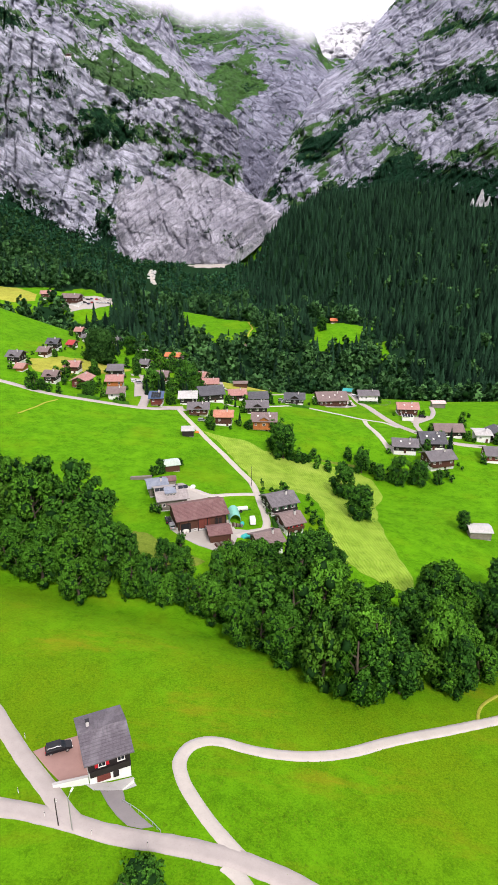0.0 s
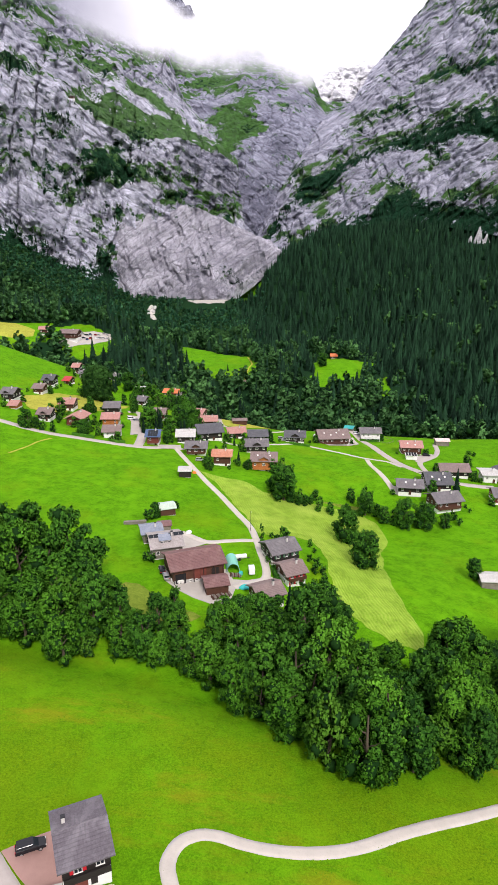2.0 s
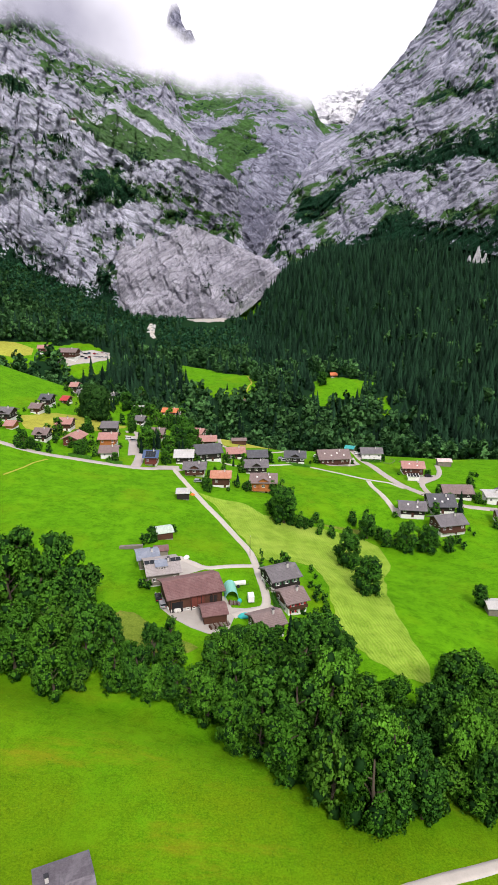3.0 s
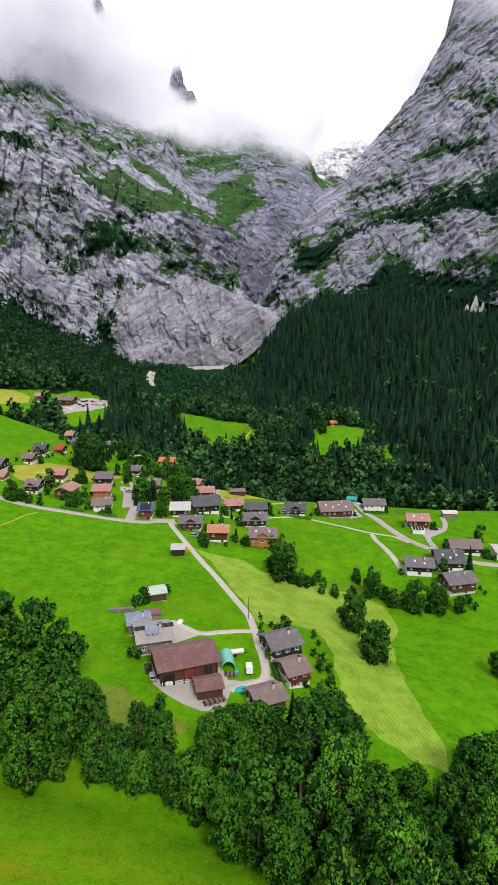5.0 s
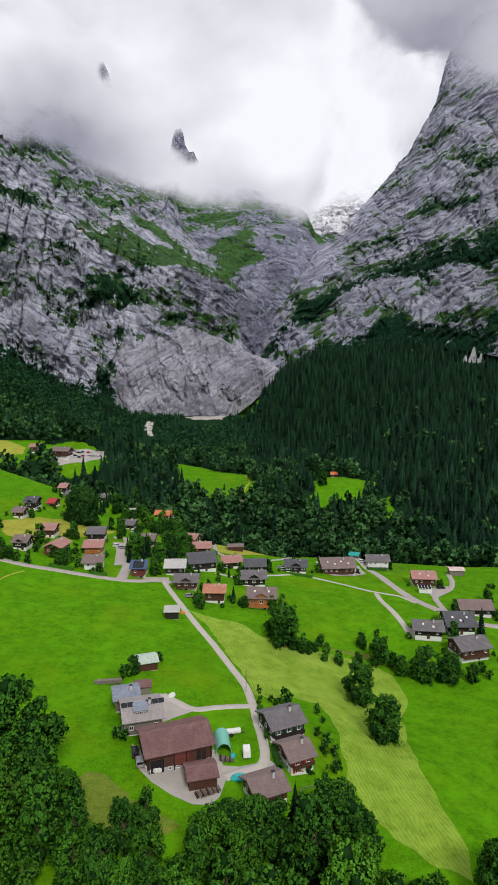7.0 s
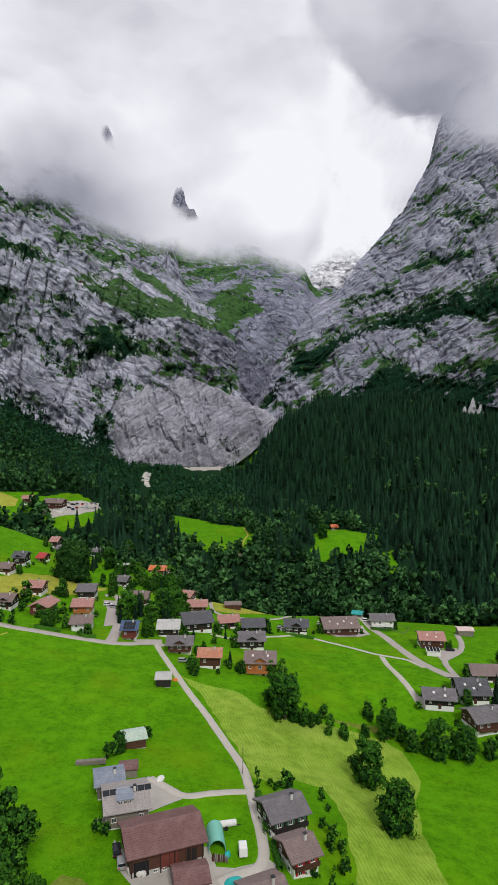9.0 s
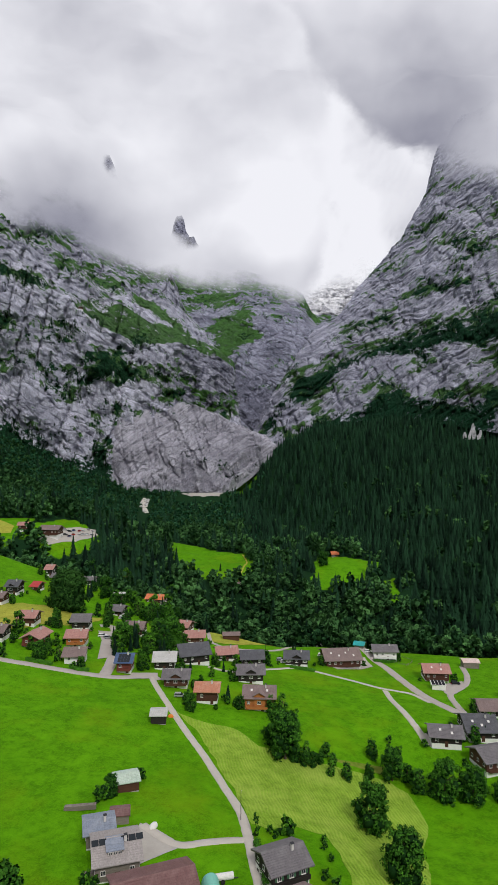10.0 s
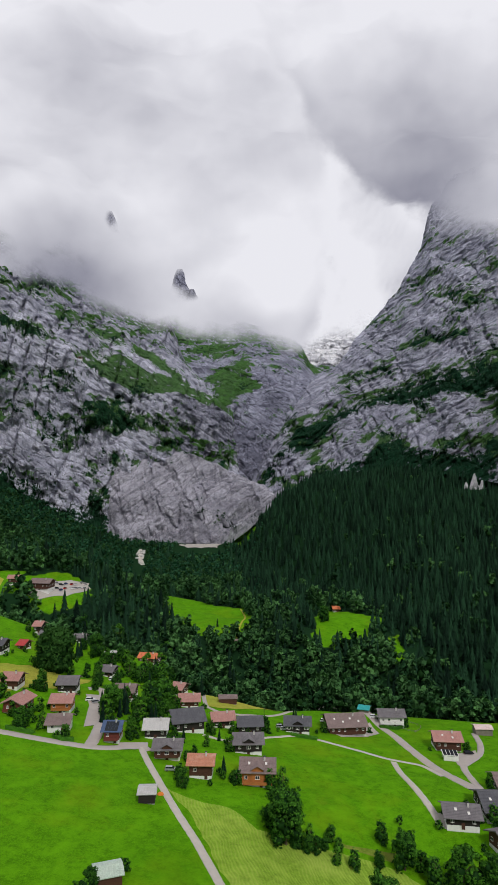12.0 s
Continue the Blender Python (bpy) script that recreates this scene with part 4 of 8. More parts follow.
bx_, by_ = scatter(wood_rng, -520, 40, 820, 1090, 7.0, lambda x, y: wooded(x, y) & (x < 0.02 * y - 10 + 20))
spread("valley_scrub", SCRUB, rows_at(wood_rng, bx_, by_, 5, 10, 0.6, 0.9), "low green scrub on the slopes below the cliffs", "scrub")
cling = np.concatenate(LEDGES)
spread("ledge_trees", SPRUCES, np.concatenate([cling - (0, 0, 1.5), np.stack([wood_rng.uniform(4, 9, len(cling)), wood_rng.uniform(0, 6.28, len(cling)), wood_rng.uniform(0.8, 1.2, len(cling))], 1)], 1), "dark spruces clinging to the ledges of the cliffs", "forest")
ripening = gy + 0.15 * gx + 14 * fractal(gx / 40, gy / 40, 3, 61)
put(field, 0.3 * (1 - smooth(108, 150, ripening)) + 0.7 * bump_of(ripening, 66, 96, 108, 148), "ripe")
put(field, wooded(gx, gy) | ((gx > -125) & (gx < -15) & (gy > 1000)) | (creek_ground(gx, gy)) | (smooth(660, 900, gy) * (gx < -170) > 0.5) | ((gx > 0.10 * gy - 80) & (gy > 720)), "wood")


# ---------- meadow tufts ----------
tuft_rng = np.random.default_rng(21)
tn = 26000
tx, ty = tuft_rng.uniform(-75, 75, tn), 48 + 92 * tuft_rng.uniform(0, 1, tn)
keep = value_noise(tx / 6, ty / 6, 3) + 0.5 * value_noise(tx / 1.7, ty / 1.7, 9) > 0.1
tx, ty = tx[keep], ty[keep]
tp = np.stack([tx, ty, ground(tx, ty) + 0.07], 1)
tdir = np.stack([tuft_rng.normal(size=len(tx)), tuft_rng.normal(size=len(tx)), tuft_rng.uniform(0.6, 2.0, len(tx))], 1)
tdir /= np.linalg.norm(tdir, axis=1, keepdims=True)
tv, tf = quads(tp, tdir, tuft_rng.uniform(0.08, 0.24, len(tx)), tuft_rng)
tagged(new("meadow_tufts", mesh_of("meadow_tufts", tv, tf, TUFT)), "tufts of coarse green grass in the near meadow", "grass", kind="stuff")

# ---------- building parts ----------
def part(name, bm, material, parent, label="", m=None):
    me = bm
    if isinstance(bm, bmesh.types.BMesh):
        me = bpy.data.meshes.new(name)
        bm.normal_update()
        bm.to_mesh(me)
        bm.free()
        me.materials.append(material)
    ob = new(name, me)
    ob.parent = parent
    if m is not None:
        ob.matrix_basis = m
    if label:
        tagged(ob, label)
    return ob


def block(bm, x0, x1, y0, y1, z0, z1, m=None):
    made = bmesh.ops.create_cube(bm, size=1.0)["verts"]
    for v in made:
        v.co = Vector((x0 + (v.co.x + 0.5) * (x1 - x0), y0 + (v.co.y + 0.5) * (y1 - y0), z0 + (v.co.z + 0.5) * (z1 - z0)))
        if m is not None:
            v.co = m @ v.co
    return made


def tube(bm, a, b, ra, rb=None, sides=8):
    a, b = Vector(a), Vector(b)
    m = Matrix.Translation((a + b) / 2) @ (b - a).to_track_quat("Z", "Y").to_matrix().to_4x4()
    bmesh.ops.create_cone(bm, cap_ends=True, segments=sides, radius1=ra, radius2=ra if rb is None else rb, depth=(b - a).length, matrix=m)


def soften(bm, width=0.03, segments=1):
    bmesh.ops.bevel(bm, geom=bm.edges[:], offset=width, segments=segments, affect="EDGES")


def prism(bm, outline, y0, y1):
    """A body of the given x, z outline between y0 and y1."""
    a = [bm.verts.new((x, y0, z)) for x, z in outline]
    b = [bm.verts.new((x, y1, z)) for x, z in outline]
    bm.faces.new(a)
    bm.faces.new(b[::-1])
    for k in range(len(a)):
        n = (k + 1) % len(a)
        bm.faces.new((a[n], a[k], b[k], b[n]))
    bmesh.ops.recalc_face_normals(bm, faces=bm.faces[:])


MESHES = {}


def kept(key, build, material):
    """A mesh that is built once and shared by all pieces alike."""
    if key not in MESHES:
        bm = bmesh.new()
        build(bm)
        me = bpy.data.meshes.new(key[0])
        bm.normal_update()
        bm.to_mesh(me)
        bm.free()
        me.materials.append(material)
        MESHES[key] = me
    return MESHES[key]


def window(parent, m, w=1.1, h=1.2, shutters=None):
    ob = part("window", kept(("window_frame", w, h), lambda bm: block(bm, -w / 2, w / 2, -0.08, 0.04, -h / 2, h / 2), TRIM), None, parent, "", m)
    for s in (-1, 1):
        part("pane", kept(("pane", w, h), lambda bm: block(bm, -w / 4 + 0.07, w / 4 - 0.07, -0.085, 0.0, -h / 2 + 0.1, h / 2 - 0.1), GLASS), None, ob, "", pose(s * (w / 4 - 0.02), 0, 0))
    part("sill", kept(("sill", w, h), lambda bm: block(bm, -w / 2 - 0.08, w / 2 + 0.08, -0.17, 0.0, -h / 2 - 0.07, -h / 2 - 0.004), TRIM), None, ob)
    if shutters:
        for s in (-1, 1):
            part("shutter", kept(("shutter", h, shutters.name), lambda bm: block(bm, -0.26, 0.26, -0.08, -0.02, -h / 2, h / 2), shutters), None, ob, "", pose(s * (w / 2 + 0.3), 0, 0))
    return ob


def slope_mesh(bm, length, run, pitch, thick=0.2, course=0.55):
    """One roof slope with its ridge along x at the origin, falling towards -y, in lapped courses."""
    c, s = math.cos(radians(pitch)), math.sin(radians(pitch))
    n = max(4, round(run / course))
    top = []
    for k in range(n):
        a, b = run * k / n, run * (k + 1) / n
        top += [(-a * c, -a * s + 0.0), (-b * c, -b * s + 0.055)]
    under = [(-run * c, -run * s - thick), (0, -thick)]
    pts = top + under
    ends = []
    for x in (-length / 2, length / 2):
        ends.append([bm.verts.new((x, y, z)) for y, z in pts])
    k = len(pts)
    for i in range(k):
        j = (i + 1) % k
        bm.faces.new((ends[0][i], ends[0][j], ends[1][j], ends[1][i]))
    bm.faces.new(ends[0][::-1])
    bm.faces.new(ends[1])
    bmesh.ops.recalc_face_normals(bm, faces=bm.faces[:])


def chimney(parent, x, y, z, high=1.3, wide=0.6):
    bm = bmesh.new()
    block(bm, -wide / 2, wide / 2, -wide / 2, wide / 2, -1.4, high)
    stack = part("chimney", bm, BRICK, parent, "", pose(x, y, z))
    bm = bmesh.new()
    block(bm, -wide * 0.7, wide * 0.7, -wide * 0.7, wide * 0.7, high + 0.12, high + 0.22)
    for sx in (-1, 1):
        for sy in (-1, 1):
            block(bm, sx * wide * 0.4 - 0.05, sx * wide * 0.4 + 0.05, sy * wide * 0.4 - 0.05, sy * wide * 0.4 + 0.05, high, high + 0.12)
    part("chimney_cap", bm, IRON, stack)


def balcony(parent, width, deep, z, y, wood):
    bm = bmesh.new()
    block(bm, -width / 2, width / 2, y - deep, y - 0.05, z - 0.15, z)
    b = part("balcony", bm, wood, parent)
    bm = bmesh.new()
    prism(bm, [(0.02, 0.0), (0.07, 0.0), (0.07, 0.86), (0.12, 0.86), (0.12, 0.97), (-0.03, 0.97), (-0.03, 0.86), (0.02, 0.86)], -width / 2, width / 2)
    part("railing", bm, wood, b, "", pose(0, y - deep, z) @ pose(0, 0, 0, 0, 0, 90))


def house(x, y, yaw, w, d, h, roof, wall, label, ridge="x", pitch=23, base=1.3, over=1.25, name="chalet", category="house", group="", lower=None, porch=False, shutters=None, stacks=1, gable=False, openings=True, panels=False, skylights=0, sink=0.0, storeys=None):
    """A gabled house. Its front faces -y before the turn; ridge: 'x' along the front, 'y' the gable to the front."""
    corners = [pose(x, y, 0, 0, 0, yaw) @ Vector((sx * w / 2, sy * d / 2, 0)) for sx in (-1, 1) for sy in (-1, 1)]
    z0 = (sum(float(ground(c.x, c.y)) for c in corners) / 4) + 0.1 - sink
    low = min(float(ground(c.x, c.y)) for c in corners) - z0 - 0.6
    top = new(name)
    top.empty_display_size = 1
    top.matrix_world = pose(x, y, z0, 0, 0, yaw)
    tagged(top, label, category, group)
    a, b, turn = (w, d, 0) if ridge == "x" else (d, w, 90)
    spin = pose(0, 0, 0, 0, 0, turn)
    rise = b / 2 * math.tan(radians(pitch))
    if base > 0.05:
        bm = bmesh.new()
        block(bm, -w / 2, w / 2, -d / 2, d / 2, low, base)
        part("lower_wall", bm, lower or WHITE, top)
    bm = bmesh.new()
    g = 0.05
    prism(bm, [(-b / 2 - g, base), (b / 2 + g, base), (b / 2 + g, h), (0, h + rise), (-b / 2 - g, h)], -a / 2 - g, a / 2 + g)
    part("upper_wall", bm, WALLS[wall], top, "", spin @ pose(0, 0, 0, 0, 0, 90))
    if base <= 0.05:
        bm = bmesh.new()
        block(bm, -w / 2, w / 2, -d / 2, d / 2, low, base)
        part("footing", bm, CONCRETE, top)
    run = (b / 2 + over) / math.cos(radians(pitch))
    crown = h + rise + 0.22
    for s in (0, 180):
        bm = bmesh.new()
        slope_mesh(bm, a + 2 * over, run, pitch)
        part("roof_slope", bm, ROOFS[roof], top, "", spin @ pose(0, 0, crown, 0, 0, s))
    bm = bmesh.new()
    prism(bm, [(-0.22, -0.09), (0.22, -0.09), (0.06, 0.07), (-0.06, 0.07)], -a / 2 - over, a / 2 + over)
    part("ridge_cap", bm, ROOFS[roof], top, "", spin @ pose(0, 0, crown, 0, 0, 90))
    for s in (-1, 1):
        for t in (-1, 1):
            bm = bmesh.new()
            block(bm, -0.03, 0.05, min(0, t * run), max(0, t * run), -0.22, 0.0)
            part("bargeboard", bm, WALLS["grey"], top, "", spin @ pose(s * (a / 2 + over - 0.03), 0, crown - 0.12) @ pose(0, 0, 0, -t * pitch, 0, 0))
    for k in range(stacks):
        cx = (0.22 - 0.5 * k) * a
        q = spin @ Vector((cx, -0.12 * b, crown - 0.12 * b * math.tan(radians(pitch))))
        chimney(top, q.x, q.y, q.z)
    for k in range(skylights):
        bm = bmesh.new()
        block(bm, -0.4, 0.4, -0.55, 0.55, 0.02, 0.14)
        part("skylight", bm, TRIM, top, "pale skylight in the roof", spin @ pose((k - (skylights - 1) / 2) * a / (skylights + 0.6), 0, crown, 0, 0, 0) @ pose(0, 0, 0, pitch, 0, 0) @ pose(0, -run * (0.4 + 0.2 * (k % 2)), 0.06))
    if panels:
        for k in range(4):
            for j in range(2):
                bm = bmesh.new()
                block(bm, -a * 0.105, a * 0.105, -run * 0.19, run * 0.19, 0.06, 0.12)
                part("solar_panel", bm, GLASS, top, "", spin @ pose((k - 1.5) * a * 0.22, 0, crown) @ pose(0, 0, 0, pitch, 0, 0) @ pose(0, -run * (0.32 + 0.4 * j), 0.03))
    if openings:
        lv = storeys if storeys else ([base * 0.5] if base > 1.8 else []) + ([base + (h - base) * 0.5] if h - base > 1.6 else [])
        for side, length, depth_ in ((0, w, d), (90, d, w), (-90, d, w)):
            for li, z in enumerate(lv):
                n = max(2, int(length / 2.7))
                for k in range(n):
                    px = (k - (n - 1) / 2) * length / n
                    if side == 0 and li == 0 and k == n // 2:
                        bm = bmesh.new()
                        block(bm, -0.55, 0.55, -0.1, 0.02, -1.05, 1.05)
                        block(bm, -0.35, 0.35, -0.13, -0.1, 0.1, 0.8)
                        part("door", bm, WALLS["wood"], top, "", pose(px, -d / 2 - 0.01, 1.15))
                        continue
                    window(top, pose(0, 0, 0, 0, 0, side) @ pose(px, -depth_ / 2 - 0.06, z), 1.05, 1.1, shutters if side == 0 else None)
        if ridge == "y" and rise > 1.5:
            window(top, pose(0, -d / 2 - 0.06, h + rise * 0.25), 1.1, 1.0, shutters)
    if porch:
        balcony(top, w * 0.94, 1.2, base + 0.12, -d / 2, WALLS[wall])
    if gable:
        bm = bmesh.new()
        gw = min(4.2, w * 0.4)
        prism(bm, [(-gw / 2, base), (gw / 2, base), (gw / 2, h + 0.7), (0, h + 0.7 + gw * 0.28), (-gw / 2, h + 0.7)], -d / 2 - 0.5, 0)
        part("dormer", bm, WALLS[wall], top)
        for s in (0, 180):
            bm = bmesh.new()
            slope_mesh(bm, d / 2 + 1.2, gw / 2 + 0.8, 29, 0.14)
            part("dormer_roof", bm, ROOFS[roof], top, "", pose(0, -d / 4 - 0.6, h + 0.9 + gw * 0.28, 0, 0, 90 + s))
        window(top, pose(0, -d / 2 - 0.56, base + (h - base) * 0.55), 1.5, 1.2)
    return top


def shed(x, y, yaw, w, d, h, roof, wall, label, pitch=14, over=0.6, **more):
    return house(x, y, yaw, w, d, h, roof, wall, label, pitch=pitch, base=0.0, over=over, name="shed", category="shed", stacks=0, openings=False, **more)


# ---------- vehicles ----------
def car(x, y, yaw, colour, label, length=4.5, lift=0.2):
    top = new("car")
    top.empty_display_size = 0.5
    top.matrix_world = pose(x, y, float(ground(x, y)) + lift, 0, 0, yaw)
    tagged(top, label, "car")
    k = length / 4.5
    bm = bmesh.new()
    prism(bm, [(-2.25 * k, 0.35), (2.2 * k, 0.35), (2.25 * k, 0.75), (1.3 * k, 0.98), (0.6 * k, 1.02), (-2.15 * k, 1.05), (-2.25 * k, 0.8)], -0.88, 0.88)
    soften(bm, 0.06, 2)
    part("body", bm, colour, top)
    bm = bmesh.new()
    prism(bm, [(-2.1 * k, 1.0), (1.25 * k, 0.96), (0.45 * k, 1.55), (-1.9 * k, 1.6)], -0.76, 0.76)
    soften(bm, 0.05, 1)
    part("cabin_glass", bm, GLASS, top)
    bm = bmesh.new()
    block(bm, -1.95 * k, 0.42 * k, -0.74, 0.74, 1.57, 1.64)
    soften(bm, 0.02)
    part("roof_panel", bm, colour, top)
    for sx in (-1.4, 1.35):
        for sy in (-0.8, 0.8):
            bm = bmesh.new()
            tube(bm, (sx * k, sy - 0.1, 0.33), (sx * k, sy + 0.1, 0.33), 0.33, sides=14)
            wheel = part("wheel", bm, RUBBER, top)
            bm = bmesh.new()
            tube(bm, (sx * k, sy - 0.12, 0.33), (sx * k, sy + 0.12, 0.33), 0.19, sides=10)
            part("rim", bm, GALV, wheel)
    for sy in (-0.62, 0.62):
        bm = bmesh.new()
        block(bm, 2.17 * k, 2.27 * k, sy - 0.18, sy + 0.18, 0.62, 0.76)
        part("headlight", bm, TRIM, top)
        bm = bmesh.new()
        block(bm, -2.28 * k, -2.18 * k, sy - 0.15, sy + 0.15, 0.72, 0.92)
        part("tail_light", bm, RED, top)
    return top


# ---------- small things ----------
def stand(name, x, y, yaw, label, category, group="", lift=0.12):
    top = new(name)
    top.empty_display_size = 0.3
    top.matrix_world = pose(x, y, float(ground(x, y)) + lift, 0, 0, yaw)
    return tagged(top, label, category, group)


def lamp_post(x, y, yaw, high=6.5):
    top = stand("street_lamp", x, y, yaw, "slim grey street lamp beside the lane", "street lamp")
    bm = bmesh.new()
    tube(bm, (0, 0, -0.4), (0, 0, high), 0.08, 0.05)
    part("pole", bm, GALV, top)
    bm = bmesh.new()
    tube(bm, (0, 0, high - 0.05), (0, -1.1, high + 0.1), 0.04)
    part("arm", bm, GALV, top)
    bm = bmesh.new()
    block(bm, -0.16, 0.16, -1.7, -1.0, high + 0.02, high + 0.16)
    soften(bm, 0.04)
    part("lamp_head", bm, TRIM, top, "pale lamp head")


def utility_pole(x, y, high=8.0):
    top = stand("utility_pole", x, y, 0, "dark wooden utility pole standing by the road", "pole", "utility poles")
    bm = bmesh.new()
    tube(bm, (0, 0, -0.5), (0, 0, high), 0.10, 0.07)
    part("pole", bm, WALLS["dark"], top)
    for k, z in enumerate((high - 0.3, high - 0.7)):
        bm = bmesh.new()
        tube(bm, (0.1, 0, z), (0.32, 0, z + 0.12), 0.04)
        part("insulator", bm, TRIM, top)


def marker_post(x, y):
    top = stand("marker_post", x, y, 0, "white roadside marker post in the verge", "post", "marker posts")
    bm = bmesh.new()
    tube(bm, (0, 0, -0.2), (0, 0, 1.1), 0.06, 0.05)
    part("post", bm, TRIM, top)
    bm = bmesh.new()
    tube(bm, (0, 0, 0.75), (0, 0, 0.95), 0.064, 0.062)
    part("band", bm, IRON, top)


def hedge(points, high, wide, label):
    """A clipped hedge along plan points: a dense core wrapped in leaves."""
    rng = np.random.default_rng(len(points) * 31 + int(abs(points[0][0])))
    line = curve_through(points, 0.5)
    centres, normals, verts, faces = [], [], [], []
    ring = [(-0.5, 0.0), (-0.48, 0.8), (-0.3, 1.0), (0.3, 1.0), (0.48, 0.8), (0.5, 0.0)]
    for k, q in enumerate(line):
        way = (line[min(k + 1, len(line) - 1)] - line[max(k - 1, 0)]).normalized()
        side = Vector((way.y, -way.x))
        z = float(ground(q.x, q.y)) - 0.1
        grow = rng.uniform(0.88, 1.06)
        for s, t in ring:
            e = q + side * (s * wide * 0.86)
            verts.append((e.x, e.y, z + t * high * 0.92 * grow))
        for _ in range(int(16 * high)):
            s, t = rng.uniform(-0.5, 0.5), rng.uniform(0.05, 1.0)
            if rng.uniform() < 0.5:
                s = math.copysign(0.5, s)
            else:
                t = 1.0
            e = q + side * (s * wide)
            centres.append((e.x + rng.uniform(-0.3, 0.3), e.y + rng.uniform(-0.3, 0.3), z + t * high * grow))
            normals.append((side.x * s, side.y * s, 0.7 if t > 0.95 else 0.1))
    n = np.array(normals) + 0.35 * rng.normal(size=(len(normals), 3))
    n /= np.linalg.norm(n, axis=1, keepdims=True)
    v, f = quads(np.array(centres), n, rng.uniform(0.12, 0.22, len(n)), rng)
    core = grid_faces(len(line), len(ring))
    ob = new("hedge", mesh_of("hedge", np.concatenate([np.array(verts), v]), np.concatenate([core, f + len(verts)]), LEAF_DEEP))
    return tagged(ob, label, "hedge")


def rail_fence(points, label, high=1.1, gap=2.0, material=None, name="fence", rails=2):
    line = curve_through(points, gap)
    material = material or WALLS["grey"]
    q0 = line[0]
    top = stand(name, q0.x, q0.y, 0, label, "fence", lift=0)
    z0 = float(ground(q0.x, q0.y))
    for k, q in enumerate(line):
        z = float(ground(q.x, q.y)) - z0
        part("post", kept(("fence_post", high, material.name), lambda bm: tube(bm, (0, 0, -0.3), (0, 0, high), 0.06, 0.055, 6), material), None, top, "", pose(q.x - q0.x, q.y - q0.y, z))
        if k:
            p = line[k - 1]
            zp = float(ground(p.x, p.y)) - z0
            for r in range(rails):
                h = high * (0.9 - 0.42 * r)
                bm = bmesh.new()
                tube(bm, (p.x - q0.x, p.y - q0.y, zp + h), (q.x - q0.x, q.y - q0.y, z + h), 0.045, sides=6)
                part("rail", bm, material, top)


def bale(x, y, yaw, lift=0.15):
    top = stand("wrapped_bale", x, y, yaw, "white plastic-wrapped hay bale standing in the farmyard", "bale", "bales", lift)
    bm = bmesh.new()
    tube(bm, (0, -0.6, 0.62), (0, 0.6, 0.62), 0.62, sides=18)
    soften(bm, 0.1, 2)
    part("wrap", bm, TRIM, top)


def tank_trailer(x, y, yaw):
    top = stand("slurry_tank", x, y, yaw, "pale metal tank trailer parked on the grass", "trailer")
    bm = bmesh.new()
    tube(bm, (-2.1, 0, 1.15), (2.1, 0, 1.15), 0.75, sides=18)
    soften(bm, 0.12, 2)
    part("tank", bm, TRIM, top)
    bm = bmesh.new()
    block(bm, -2.0, 3.2, -0.12, 0.12, 0.4, 0.55)
    part("drawbar", bm, IRON, top)
    for sy in (-0.8, 0.8):
        bm = bmesh.new()
        tube(bm, (-0.4, sy - 0.15, 0.45), (-0.4, sy + 0.15, 0.45), 0.5, sides=14)
        part("wheel", bm, RUBBER, top)


def box_trailer(x, y, yaw):
    top = stand("horse_trailer", x, y, yaw, "white box trailer standing on the grass", "trailer")
    bm = bmesh.new()
    prism(bm, [(-1.6, 0.5), (1.4, 0.5), (1.7, 1.2), (1.4, 2.4), (-1.5, 2.5)], -0.9, 0.9)
    soften(bm, 0.1, 2)
    part("body", bm, WHITE, top)
    bm = bmesh.new()
    block(bm, 1.4, 2.8, -0.06, 0.06, 0.45, 0.57)
    part("drawbar", bm, IRON, top)
    for sy in (-0.95, 0.95):
        bm = bmesh.new()
        tube(bm, (0, sy - 0.1, 0.33), (0, sy + 0.1, 0.33), 0.33, sides=12)
        part("wheel", bm, RUBBER, top)


def tunnel_tent(x, y, yaw, length=7.0, wide=4.0, high=3.0):
    top = stand("tarpaulin_shelter", x, y, yaw, "rounded shelter covered with a faded mint tarpaulin", "shelter")
    bm = bmesh.new()
    arc = [(wide / 2 * math.cos(a), high * math.sin(a) ** 0.8) for a in np.linspace(0, math.pi, 13)]
    inner = [(u * 0.96, v * 0.96) for u, v in arc[::-1]]
    prism(bm, arc + inner, -length / 2, length / 2)
    part("tarpaulin", bm, MINT_TARP, top)
    for t in (-0.48, 0.0, 0.48):
        bm = bmesh.new()
        ring = [(u * 0.94, v * 0.94) for u, v in arc]
        for (u0, v0), (u1, v1) in zip(ring, ring[1:]):
            tube(bm, (u0, t * length, v0), (u1, t * length, v1), 0.04, sides=5)
        part("hoop", bm, GALV, top)


def log_stack(x, y, yaw, length=4.0, high=1.2, lift=0.1, logs=26, label="stack of sawn logs beside the farm building"):
    top = stand("log_stack", x, y, yaw, label, "log stack", lift=lift)
    rng = np.random.default_rng(int(abs(x * 7 + y * 3)))
    for k in range(logs):
        r = rng.uniform(0.12, 0.2)
        px, pz = (k % 9 - 4) * length / 9, 0.15 + 0.3 * (k // 9)
        bm = bmesh.new()
        tube(bm, (px, -0.9 + rng.uniform(-0.2, 0.2), pz), (px + rng.uniform(-0.1, 0.1), 0.9, pz), r, sides=7)
        part("log", bm, WALLS["grey" if k % 3 else "wood"], top)


